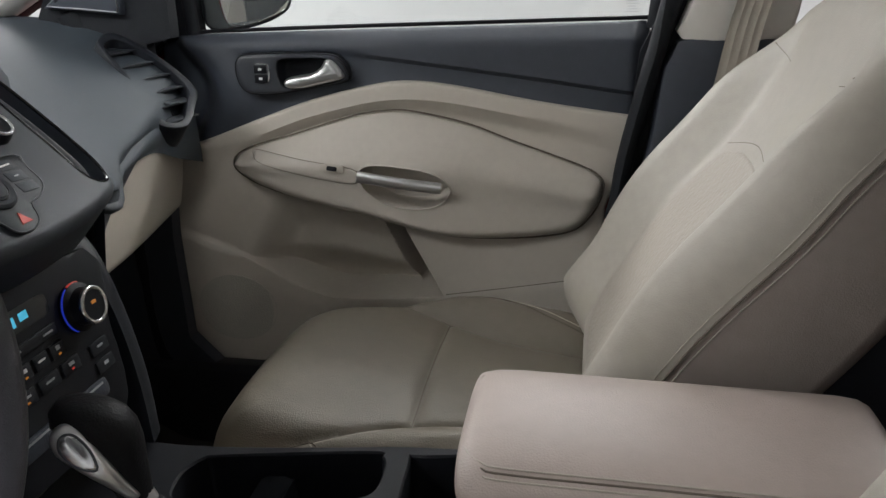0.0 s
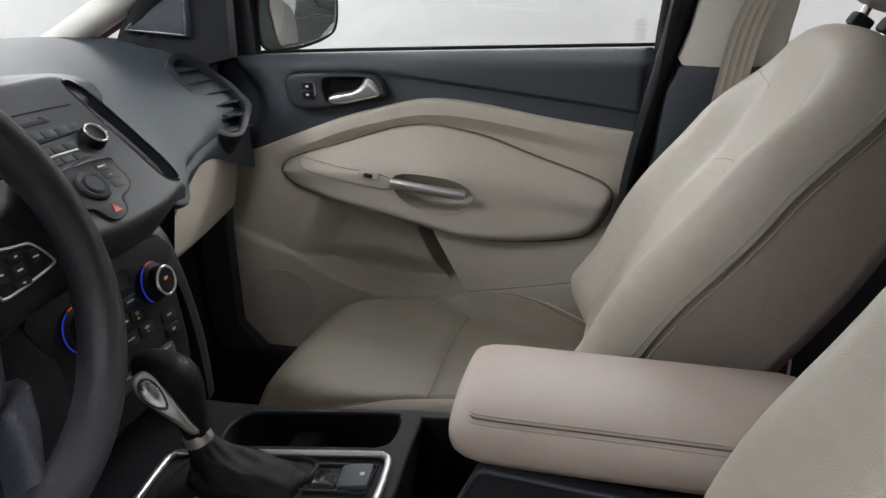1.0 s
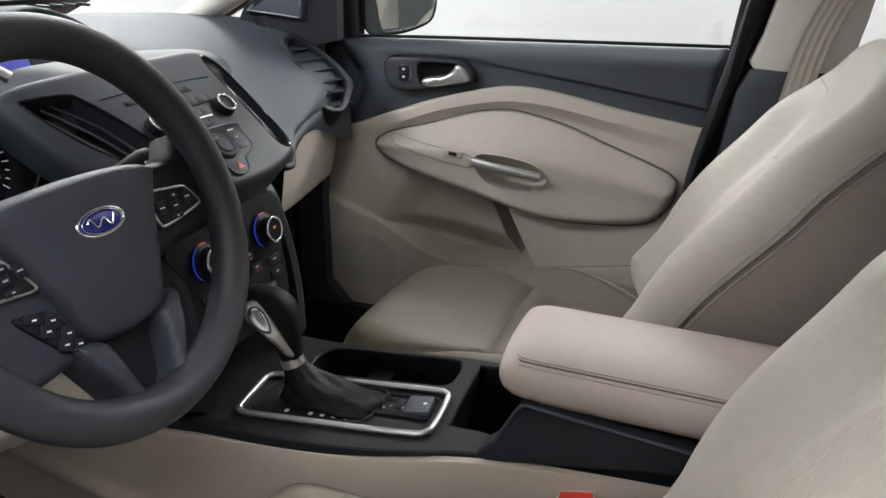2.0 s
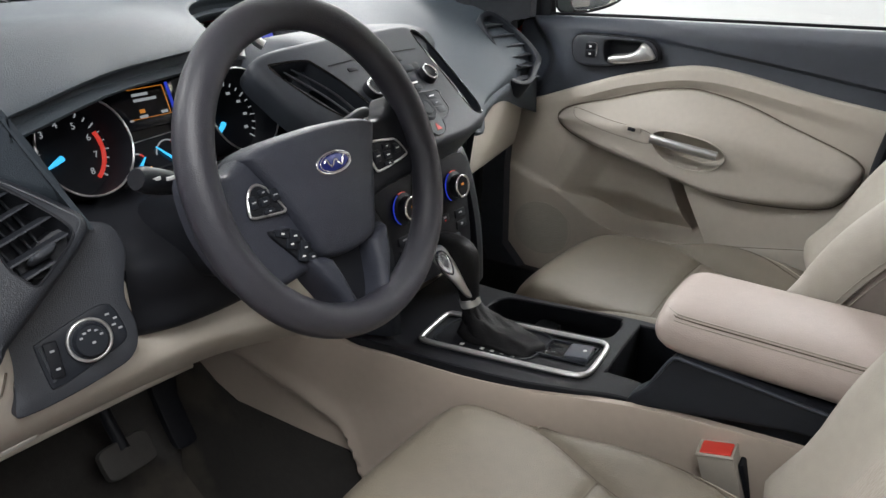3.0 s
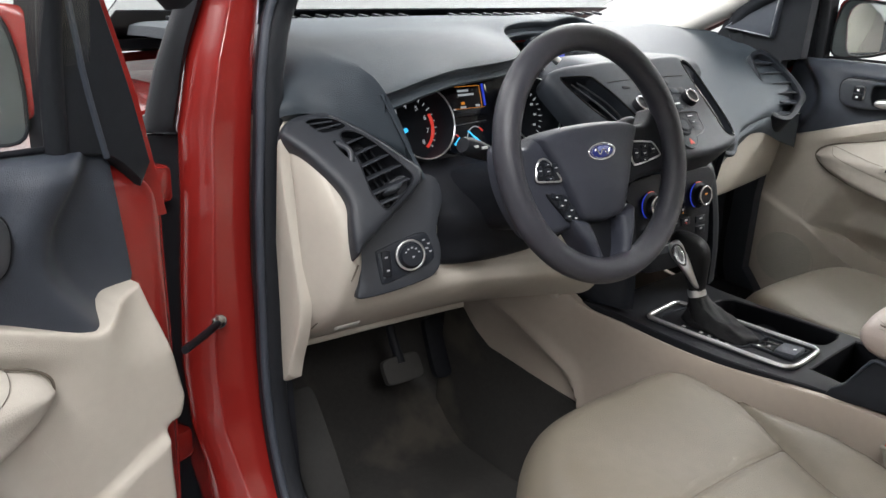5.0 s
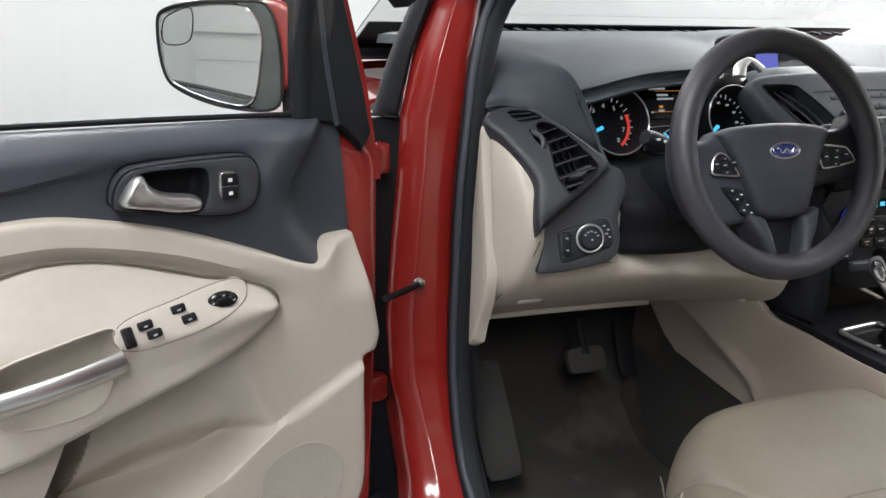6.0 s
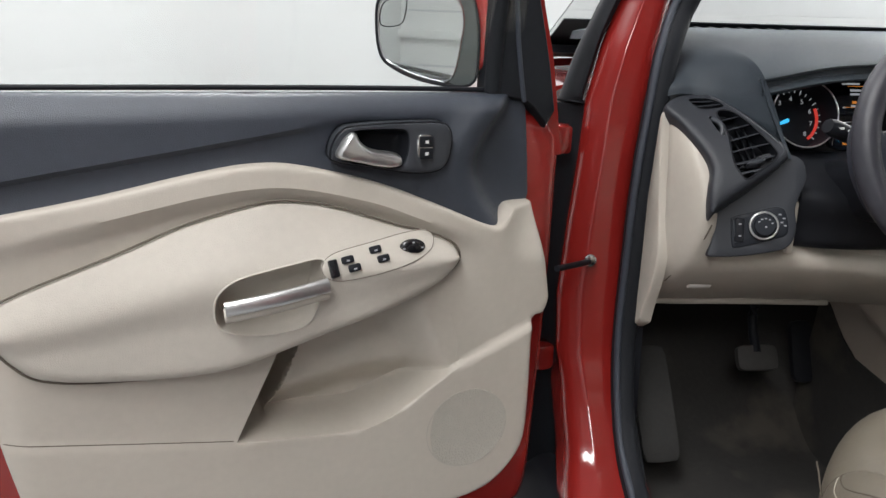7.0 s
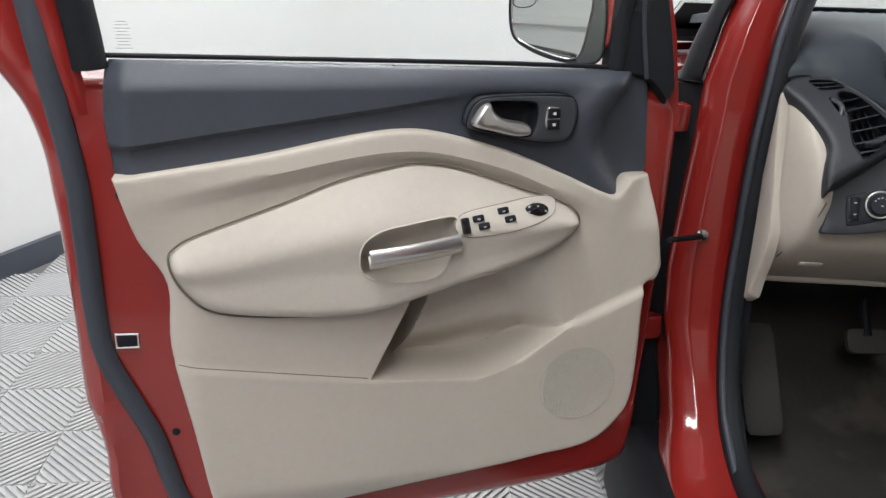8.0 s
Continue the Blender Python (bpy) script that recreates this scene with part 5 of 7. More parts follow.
disc = lathe("control_disc", [(0.0190, 0.0), (0.0190, 0.003), (0.0170, 0.005), (0.0120, 0.0040), (0.0100, 0.0062), (0.0, 0.0066)], ST @ Matrix.Translation((SCX, -0.042, 0.0142)), FASCIA, kp, "round menu control", 36)
tube("disc_groove", [ST @ Vector((SCX + 0.0118 * math.cos(a), -0.042 + 0.0118 * math.sin(a), 0.0186)) for a in np.linspace(0, 2 * math.pi, 28, endpoint=False)], 0.0008, BLACK, disc, sides=5, closed=True)
for sx in (-1, 1):
    for k in range(3):
        block("pad_key", 0.020, 0.0105, 0.003, ST @ Matrix.Translation((SCX + sx * 0.036, -0.0235 - 0.0125 * k, 0.0140)) @ pose(0, 0, 0, 0, 0, -4 * sx), FASCIA, kp, bevel=0.0008)
    block("key_mark", 0.012, 0.0016, 0.001, ST @ Matrix.Translation((SCX + sx * 0.036, -0.0235, 0.0152)), WHITEMARK, kp, bevel=0)
    block("key_mark", 0.005, 0.0012, 0.001, ST @ Matrix.Translation((SCX + sx * 0.036, -0.0360, 0.0152)), GREYMARK, kp, bevel=0)
hz = np.array([(SCX - 0.006, -0.078), (SCX + 0.006, -0.078), (SCX, -0.067)])
plate("hazard_symbol", ST, hz, 0.014, 0.0158, REDMARK, kp, "red warning triangle", soft=0)
# screen pod on top of the stack
pod = axes((-0.700, 0.0, 1.135), (0, 1, 0), (-0.35, 0, 0.93))
plate("top_display", pod, ring2(0, 0, 0.105, 0.032, 24, 5), -0.02, 0.0, SCREEN, dash, "blue lit display under a brow")
block("display_glow", 0.05, 0.03, 0.001, pod @ Matrix.Translation((-0.05, 0.002, 0.001)), G_DEEP, dash, "blue lit part of the display", bevel=0)
tube("silver_accent", cr([ST @ Vector(p) for p in ((-0.240, 0.106, 0.0), (-0.232, 0.124, 0.006), (-0.212, 0.132, 0.008), (-0.196, 0.112, 0.008))], 5), 0.0105, SATIN, dash, "silver accent above the vent", sides=10, flat=0.6)
shelf = stations([[(-0.73, 1.07), (-0.66, 1.090), (-0.60, 1.098), (-0.545, 1.098), (-0.525, 1.09)], [(-0.73, 1.095), (-0.66, 1.122), (-0.59, 1.134), (-0.535, 1.128), (-0.515, 1.11)], [(-0.73, 1.100), (-0.66, 1.128), (-0.59, 1.140), (-0.535, 1.130), (-0.515, 1.11)], [(-0.73, 1.100), (-0.66, 1.128), (-0.59, 1.140), (-0.535, 1.130), (-0.515, 1.11)], [(-0.73, 1.095), (-0.66, 1.122), (-0.59, 1.134), (-0.535, 1.128), (-0.515, 1.11)]], [-0.165, -0.125, -0.06, 0.06, 0.155])
shell_of("display_shelf", shelf, (0, 0, -0.03), FASCIA, dash, "dark shelf before the display")

# climate panel
CM = axes((-0.400, -0.021, 0.890), (0, 1, 0), (-0.20, 0, 0.98))
cm = plate("climate_panel", CM, cr([(-0.105, 0.072), (0.105, 0.072), (0.102, 0.0), (0.090, -0.075), (0.05, -0.090), (-0.05, -0.090), (-0.090, -0.075), (-0.102, 0.0)], 3, True), -0.06, 0.0, BLACK, dash, "black climate control panel")
for sx in (-0.064, 0.064):
    k = lathe("climate_knob", [(0.023, 0), (0.023, 0.005), (0.018, 0.008), (0.017, 0.018), (0.015, 0.020), (0.0, 0.0195)], CM @ Matrix.Translation((sx, 0.028, 0.0)), BLACK, cm, "black climate knob with a silver rim", 32)
    tube("knob_rim", [CM @ Vector((sx + 0.016 * math.cos(a), 0.028 + 0.016 * math.sin(a), 0.0188)) for a in np.linspace(0, 2 * math.pi, 32, endpoint=False)], 0.0024, CHROME, k, sides=8, closed=True)
    tube("cold_arc", [CM @ Vector((sx + 0.0228 * math.cos(a), 0.028 + 0.0228 * math.sin(a), 0.004)) for a in np.radians(np.linspace(115, 235, 16))], 0.0011, G_DEEP, k, "blue lit arc", sides=6)
    tube("warm_arc", [CM @ Vector((sx + 0.0228 * math.cos(a), 0.028 + 0.0228 * math.sin(a), 0.004)) for a in np.radians(np.linspace(70, 108, 8))], 0.0011, G_RED, k, "red lit arc", sides=6)
    block("knob_mark", 0.006, 0.003, 0.0006, CM @ Matrix.Translation((sx, 0.031, 0.020)), G_AMBER, k, bevel=0)
disp = plate("climate_display", CM, ring2(-0.002, 0.048, 0.034, 0.010, 16, 6), -0.002, 0.0015, SCREEN, cm, soft=0)
block("display_bar", 0.014, 0.009, 0.0006, CM @ Matrix.Translation((-0.018, 0.048, 0.002)), G_CYAN, disp, bevel=0)
block("display_bar", 0.010, 0.007, 0.0006, CM @ Matrix.Translation((0.0, 0.049, 0.002)), G_CYAN, disp, bevel=0)
for x, y, w, h, mt in ((0.0, 0.024, 0.060, 0.010, STACK), (-0.022, 0.006, 0.018, 0.013, STACK), (0.0, 0.006, 0.018, 0.013, STACK), (0.022, 0.006, 0.018, 0.013, STACK), (-0.030, -0.014, 0.024, 0.013, STACK), (0.0, -0.014, 0.026, 0.013, STACK), (0.030, -0.014, 0.024, 0.013, STACK),
                       (-0.072, -0.016, 0.026, 0.012, STACK), (0.072, -0.016, 0.026, 0.012, STACK), (-0.072, -0.034, 0.026, 0.012, STACK), (0.072, -0.034, 0.026, 0.012, STACK)):
    kx = block("climate_key", w, h, 0.003, CM @ Matrix.Translation((x, y, 0.0006)), mt, cm, bevel=0.001)
for x, y, w, h, mt in ((-0.022, 0.024, 0.010, 0.0016, GREYMARK), (0.018, 0.024, 0.012, 0.0016, GREYMARK), (-0.022, 0.008, 0.006, 0.003, WHITEMARK), (-0.022, 0.002, 0.003, 0.0015, G_AMBER), (0.0, 0.007, 0.009, 0.0016, WHITEMARK), (0.022, 0.008, 0.005, 0.004, GREYMARK), (0.022, 0.002, 0.003, 0.0015, G_AMBER),
                       (-0.030, -0.012, 0.010, 0.002, GREYMARK), (-0.030, -0.017, 0.003, 0.0015, G_AMBER), (0.0, -0.013, 0.011, 0.0018, GREYMARK), (0.030, -0.012, 0.007, 0.003, GREYMARK), (0.030, -0.017, 0.003, 0.0015, G_RED), (-0.072, -0.015, 0.008, 0.002, GREYMARK), (0.072, -0.015, 0.008, 0.002, GREYMARK), (-0.072, -0.033, 0.006, 0.003, GREYMARK), (0.072, -0.033, 0.006, 0.003, GREYMARK)):
    block("climate_mark", w, h, 0.0006, CM @ Matrix.Translation((x, y, 0.0024)), mt, cm, bevel=0)
for x in (-0.035, 0.035):
    plate("lower_key", CM, ring2(x, -0.052, 0.030, 0.009, 16, 6), -0.002, 0.002, DARK, cm, soft=0.001)
    block("key_line", 0.045, 0.002, 0.0006, CM @ Matrix.Translation((x, -0.047, 0.0025)), GREYMARK, cm, bevel=0)
# side cheeks of the stack
for sgn in (-1, 1):
    cheek = stations([[(-0.500, 1.000), (-0.470, 0.955), (-0.450, 0.89), (-0.440, 0.82), (-0.435, 0.75)], [(-0.455, 0.985), (-0.425, 0.950), (-0.405, 0.89), (-0.392, 0.82), (-0.388, 0.75)], [(-0.450, 0.982), (-0.420, 0.945), (-0.398, 0.89), (-0.385, 0.82), (-0.38, 0.745)]],
                     [0.150, 0.130, 0.105])
    cheek = [np.array(r) * [1, sgn, 1] + [0, -0.018, 0] for r in cheek]
    shell_of("stack_cheek", cheek, (-0.03, 0, 0), STACK, dash, "charcoal side of the centre stack")
wing = [cr([(-0.428, 0.146, 0.992), (-0.50, 0.245, 0.976), (-0.55, 0.395, 0.984), (-0.598, 0.540, 0.988)], 6),
        cr([(-0.432, 0.142, 0.950), (-0.50, 0.243, 0.946), (-0.55, 0.392, 0.964), (-0.598, 0.538, 0.976)], 6),
        cr([(-0.438, 0.136, 0.885), (-0.502, 0.241, 0.914), (-0.552, 0.390, 0.946), (-0.600, 0.536, 0.964)], 6),
        cr([(-0.452, 0.136, 0.870), (-0.535, 0.241, 0.910), (-0.585, 0.390, 0.944), (-0.630, 0.536, 0.964)], 6)]
shell_of("stack_wing", wing, (-0.012, 0, 0), STACK, dash, "charcoal flank between stack and glove box")
# glove box and passenger knee panel
gl = stations([
    [(-0.500, 0.940), (-0.505, 0.920), (-0.520, 0.88), (-0.545, 0.83), (-0.575, 0.790), (-0.70, 0.78)],
    [(-0.535, 0.990), (-0.545, 0.968), (-0.560, 0.90), (-0.578, 0.84), (-0.60, 0.800), (-0.72, 0.79)],
    [(-0.575, 0.985), (-0.580, 0.960), (-0.590, 0.90), (-0.600, 0.84), (-0.625, 0.800), (-0.74, 0.79)],
    [(-0.630, 0.985), (-0.632, 0.955), (-0.640, 0.90), (-0.650, 0.84), (-0.67, 0.800), (-0.76, 0.79)],
], [0.15, 0.27, 0.46, 0.70])
shell_of("glove_box", gl, (-0.015, 0, 0.004), BEIGE, dash, "beige glove box lid")
# passenger's outer vent
PV = axes((-0.620, 0.590, 1.050), (0.125, 0.02, -0.10), (-0.35, 0.62, 0.5))
PV = PV @ Matrix.Translation((0, 0, -0.031))
# darker plastic than the driver's vent; shade at the dash end put in colour
vent("passenger_vent", PV, cr([(-0.104, 0.040), (-0.100, 0.078), (-0.055, 0.094), (0.005, 0.097), (0.055, 0.084), (0.073, 0.048), (0.088, -0.008), (0.060, -0.044), (0.026, -0.026), (-0.032, 0.000), (-0.082, 0.022)], 4, True),
     [cr([(-0.091, 0.042), (-0.086, 0.068), (-0.050, 0.082), (0.009, 0.083), (0.046, 0.070), (0.060, 0.042), (0.076, -0.005), (0.055, -0.031), (0.022, -0.012), (-0.038, 0.014), (-0.076, 0.029)], 4, True)], "charcoal louvred air vent", dash, 6, 52, STACK)

# ---- steering wheel ----
WHEEL = axes((-0.2955, -0.353, 1.061), (0, 1, 0), (-0.362, 0, 0.932))
wheel = empty("steering_wheel", "black leather steering wheel with silver-edged buttons", "steering wheel")
R = 0.1535
tube("rim", [WHEEL @ Vector((R * math.cos(a), R * math.sin(a), 0.0)) for a in np.linspace(0, 2 * math.pi, 96, endpoint=False)], 0.0175, WHEELSKIN, wheel, "grained black leather rim", sides=20, closed=True, up=WHEEL.to_3x3() @ Vector((0, 0, 1)))
RW, OW = np.array(WHEEL.to_3x3()), np.array(WHEEL.translation)


def wl(z):
    return lambda u, v, d: OW[:, None] + RW @ np.vstack([u, v, z(u, v, d)])


def mirror_u(pts):
    """The outline's left half with its mirror image, as one closed loop."""
    return [tuple(q) for q in pts] + [(-x, y) for x, y in pts[::-1]]


hub = np.array(mirror_u([(-0.012, 0.0425), (-0.050, 0.041), (-0.078, 0.037), (-0.093, 0.030), (-0.088, 0.018), (-0.076, -0.002), (-0.064, -0.028), (-0.053, -0.055), (-0.044, -0.076), (-0.034, -0.085), (-0.012, -0.089)]))
hub = cr(hub, 5, True)


def hub_z(u, v, d):
    """The cover's crowned face, creased where its lower part turns back."""
    return -0.016 + 0.016 * dome(d, 0.007) + 0.009 * dome(d, 0.05) - 0.8 * u * u - 0.09 * np.maximum(-0.036 - v, 0) - 0.0012 * np.exp(-((v + 0.036 + 0.10 * u * u) / 0.0025) ** 2) * step(0.058 - np.abs(u), 0, 0.01)


sheet("airbag_cover", hub, wl(hub_z), wl(lambda u, v, d: -0.045 + 0 * u), HUB, wheel, "dark soft airbag cover", res=0.005, rings=(0.0008, 0.002, 0.004, 0.007, 0.012), angle=60)
em = ring2(0.0, 0.002, 0.0240, 0.0105, 36)
emb = sheet("emblem", em, wl(lambda u, v, d: 0.0082 + 0.002 * dome(d, 0.004)), wl(lambda u, v, d: 0.0 + 0 * u), EMBLEM, wheel, "blue oval emblem with a silver edge", res=0.01, rings=(0.002, 0.004))
for grow, rad in ((1.0, 0.0012), (0.86, 0.0004)):
    tube("emblem_edge", [WHEEL @ Vector((x * grow, 0.002 + (y - 0.002) * grow, 0.0090 + 0.0016 * (grow < 1))) for x, y in em], rad, CHROME, emb, sides=6, closed=True)
tube("emblem_mark", [WHEEL @ Vector((x, 0.002 + (0.0034 - 0.0010 * math.cos(x * 260)) * math.sin(x * 470 + 0.9), 0.0106)) for x in np.linspace(-0.0145, 0.0145, 64)], 0.0007, CHROME, emb, "silver flourish", sides=6)
spokes = ([(-0.080, 0.034), (-0.112, 0.022), (-0.148, 0.030), (-0.155, -0.010), (-0.146, -0.050), (-0.124, -0.088), (-0.095, -0.094), (-0.066, -0.092), (-0.042, -0.086), (-0.045, -0.05), (-0.062, 0.0)],
          [(0.075, 0.034), (0.100, 0.032), (0.122, 0.034), (0.136, 0.052), (0.150, 0.045), (0.155, 0.0), (0.151, -0.034), (0.128, -0.040), (0.095, -0.043), (0.062, -0.046), (0.055, -0.02), (0.062, 0.01)])
for sp in spokes:
    sheet("spoke", cr(sp, 4, True), wl(lambda u, v, d: -0.020 + 0.010 * dome(d, 0.010) + 0.006 * step(np.abs(u), 0.115, 0.145)), wl(lambda u, v, d: -0.038 + 0 * u), BLACK if sp[0][0] > 0 else HUB, wheel, "black side spoke", res=0.010, rings=(0.002, 0.005, 0.010))
pads = ([(-0.107, -0.017), (-0.102, -0.003), (-0.096, 0.003), (-0.089, 0.004), (-0.082, 0.000), (-0.074, -0.011), (-0.066, -0.024), (-0.069, -0.027), (-0.090, -0.025), (-0.105, -0.023)],
        [(0.070, 0.008), (0.083, 0.009), (0.108, 0.006), (0.120, 0.003), (0.131, -0.012), (0.128, -0.016), (0.105, -0.020), (0.080, -0.023), (0.074, -0.020), (0.071, -0.008)])
for k, po in enumerate(pads):
    po = cr(po, 4, True)
    pd = sheet("button_pad", po, wl(lambda u, v, d: -0.009 + 0.004 * dome(d, 0.003)), wl(lambda u, v, d: -0.03 + 0 * u), BLACK, wheel, "black button pad with a silver edge", res=0.008, rings=(0.0015, 0.003))
    tube("pad_edge", [WHEEL @ Vector((x, y, -0.0065)) for x, y in po], 0.0015, SATIN, pd, sides=6, closed=True)
    c = po.mean(0)
    keys = ((0.0, 0.0, 0.011, 0.008), (0.014, 0.003, 0.009, 0.012), (-0.013, 0.002, 0.008, 0.012), (0.001, 0.0085, 0.011, 0.005), (0.002, -0.0095, 0.013, 0.005)) if k == 0 else \
        ((0.0, -0.002, 0.012, 0.009), (0.018, 0.002, 0.010, 0.011), (-0.017, 0.000, 0.010, 0.013), (0.002, 0.0075, 0.014, 0.005), (-0.002, -0.0110, 0.016, 0.005))
    for kx, ky, kw, kh in keys:
        block("pad_key", kw, kh, 0.003, WHEEL @ Matrix.Translation((c[0] + kx, c[1] + ky, -0.0045)), STACK, pd, bevel=0.0012)
    for kx, ky, kw, kh in keys:
        block("pad_mark", min(kw, kh) * 0.55, 0.0013, 0.0006, WHEEL @ Matrix.Translation((c[0] + kx, c[1] + ky, -0.0028)), WHITEMARK if k else GREYMARK, pd, bevel=0)
# lower double spoke: a U with a recessed black panel inside
uo = [(-0.064, -0.074), (-0.054, -0.098), (-0.044, -0.118), (-0.036, -0.136), (-0.036, -0.160)]
ui = [(-0.030, -0.084), (-0.026, -0.104), (-0.020, -0.128), (-0.014, -0.140), (-0.005, -0.1435)]
ulo = np.concatenate([cr(uo, 4), cr([(-x, y) for x, y in uo[::-1]], 4), cr([(-x, y) for x, y in ui], 4), cr(ui[::-1], 4)])
sheet("lower_spoke", ulo, wl(lambda u, v, d: -0.012 + 0.016 * dome(d, 0.007) - 0.004 * step(v, -0.11, -0.08)), wl(lambda u, v, d: -0.035 + 0 * u), HUB, wheel, "dark forked lower spoke", res=0.006, rings=(0.001, 0.003, 0.007), angle=55)
sheet("spoke_recess", cr([(-0.034, -0.080), (-0.024, -0.132), (0.0, -0.150), (0.024, -0.132), (0.034, -0.080)], 4, True), wl(lambda u, v, d: -0.022 + 0 * u), wl(lambda u, v, d: -0.034 + 0 * u), BLACK, wheel, "black panel inside the lower spoke", res=0.02)
cc = cr([(-0.093, -0.039), (-0.080, -0.041), (-0.066, -0.043), (-0.060, -0.048), (-0.050, -0.064), (-0.043, -0.080), (-0.050, -0.084), (-0.064, -0.080), (-0.076, -0.066), (-0.090, -0.048)], 4, True)
cpad = sheet("cruise_pad", cc, wl(lambda u, v, d: -0.012 + 0.006 * dome(d, 0.004)), wl(lambda u, v, d: -0.03 + 0 * u), BLACK, wheel, "black cruise control pad", res=0.010, rings=(0.0015, 0.004))
for bx, by, bw, bh in ((-0.080, -0.046, 0.016, 0.007), (-0.066, -0.052, 0.012, 0.012), (-0.073, -0.058, 0.012, 0.010), (-0.058, -0.066, 0.012, 0.012), (-0.064, -0.073, 0.012, 0.010), (-0.053, -0.077, 0.009, 0.008)):
    block("pad_key", bw, bh, 0.003, WHEEL @ Matrix.Translation((bx, by, -0.0058)) @ pose(0, 0, 0, 0, 0, -25), STACK, cpad, bevel=0.001)
    block("pad_mark", 0.0036, 0.0014, 0.0006, WHEEL @ Matrix.Translation((bx, by, -0.0040)) @ pose(0, 0, 0, 0, 0, -10), WHITEMARK, cpad, bevel=0)

# ---- centre console ----
console = empty("centre_console", "black centre console with silver-edged shifter plate and beige sides", "centre console")
cup_hole = cr([(-0.330, 0.030), (-0.332, 0.056), (-0.322, 0.078), (-0.300, 0.086), (-0.158, 0.112), (-0.142, 0.106), (-0.136, 0.090), (-0.136, 0.056), (-0.148, 0.042), (-0.173, 0.037), (-0.300, 0.014), (-0.322, 0.016)], 4, True)
bin_hole = cr([(-0.104, -0.026), (-0.112, 0.098), (-0.100, 0.112), (0.02, 0.115), (0.03, -0.02), (-0.02, -0.048), (-0.06, -0.040), (-0.10, -0.040)], 4, True)
ring_o = cr([(-0.350, -0.112), (-0.356, -0.104), (-0.364, -0.040), (-0.362, -0.026), (-0.352, -0.019), (-0.280, -0.004), (-0.150, 0.020), (-0.133, 0.020), (-0.124, 0.008), (-0.118, -0.054), (-0.123, -0.073), (-0.140, -0.082), (-0.218, -0.096), (-0.335, -0.114)], 4, True)
topline = cr([(-0.44, -0.185), (-0.354, -0.168), (-0.27, -0.150), (-0.19, -0.129), (-0.119, -0.106), (-0.052, -0.086), (0.08, -0.085), (0.30, -0.095)], 6)
top = np.concatenate([topline, [(0.30, 0.135)], cr([(0.0, 0.134), (-0.12, 0.128), (-0.2, 0.116), (-0.32, 0.101), (-0.40, 0.102), (-0.46, 0.125)], 4)])


def cz(u, v):
    return 0.738 + 0.02 * step(-v, 0.12, 0.2)


sheet("console_top", top, lambda u, v, d: np.vstack([u, v, cz(u, v) - 0.002 * (1 - dome(d, 0.002))]), lambda u, v, d: np.vstack([u, v, cz(u, v) - 0.06]), BLACK, console, "black console top", holes=[cup_hole, bin_hole, ring_o], res=0.008, rings=(0.002,))
sheet("shifter_plate", ring_o, lambda u, v, d: np.vstack([u, v, 0.738 + 0 * u]), lambda u, v, d: np.vstack([u, v, 0.70 + 0 * u]), BLACK, console, "smooth black shifter plate", res=0.03)
tube("shifter_trim", np.c_[ring_o, np.full(len(ring_o), 0.7415)], 0.0042, SATIN, console, "satin chrome frame", sides=8, closed=True)
for hole, depth, nm in ((cup_hole, 0.66, "cup_holder"), (bin_hole, 0.60, "storage_bin")):
    rings = [np.c_[hole, np.full(len(hole), 0.736)], np.c_[hole * 0.98 + hole.mean(0) * 0.02, np.full(len(hole), depth)]]
    loft(nm, rings + [np.c_[hole * 1.03 - hole.mean(0) * 0.03, np.full(len(hole), depth - 0.01)], np.c_[hole * 1.03 - hole.mean(0) * 0.03, np.full(len(hole), 0.73)]], BLACK, console, "deep black " + nm.replace("_", " "), cap=False)
    sheet("hollow_floor", hole, lambda u, v, d: np.vstack([u, v, depth + 0.002 + 0 * u]), lambda u, v, d: np.vstack([u, v, depth - 0.02 + 0 * u]), BLACK, console, res=0.05)
saddle = [[(-0.252 + dx, 0.018 + 0.088 * t + 0.25 * dx, 0.664 + 0.058 * k) for dx, k in ((-0.022, 0.0), (-0.017, 0.75), (-0.008, 0.98 - 0.45 * math.sin(math.pi * t)), (0.008, 0.98 - 0.45 * math.sin(math.pi * t)), (0.017, 0.75), (0.022, 0.0))] for t in np.linspace(0, 1, 11)]
loft("cup_divider", saddle, STACK, console, "low divider between the cup wells")
# shifter
boot_n = 48
boot = []
for t, rx, ry, z, cx in ((0, 0.064, 0.036, 0.7395, -0.262), (0.12, 0.063, 0.036, 0.744, -0.263), (0.22, 0.055, 0.033, 0.748, -0.268), (0.32, 0.050, 0.031, 0.749, -0.272), (0.42, 0.040, 0.027, 0.756, -0.281), (0.52, 0.034, 0.024, 0.758, -0.287), (0.64, 0.026, 0.020, 0.766, -0.296), (0.76, 0.021, 0.018, 0.770, -0.302), (0.88, 0.016, 0.0155, 0.778, -0.308), (1, 0.0125, 0.012, 0.786, -0.311)):
    r2 = ring2(cx, -0.046, rx, ry, boot_n, 2.6)
    ang = np.arange(boot_n) * 2 * np.pi / boot_n
    wave = 1 + 0.07 * np.sin(ang * 5 + t * 7) * (1 - abs(t - 0.5)) + 0.035 * np.sin(ang * 9 - t * 5)
    c = r2.mean(0)
    boot.append(np.c_[c + (r2 - c) * wave[:, None], z + 0.003 * np.sin(ang * 3 + t * 9) * math.sin(math.pi * t)])
loft("shifter_boot", boot, CLUTCHED, console, "folded black leather gaiter", angle=80)
frame_o = ring2(-0.272, -0.050, 0.074, 0.045, 40, 5)
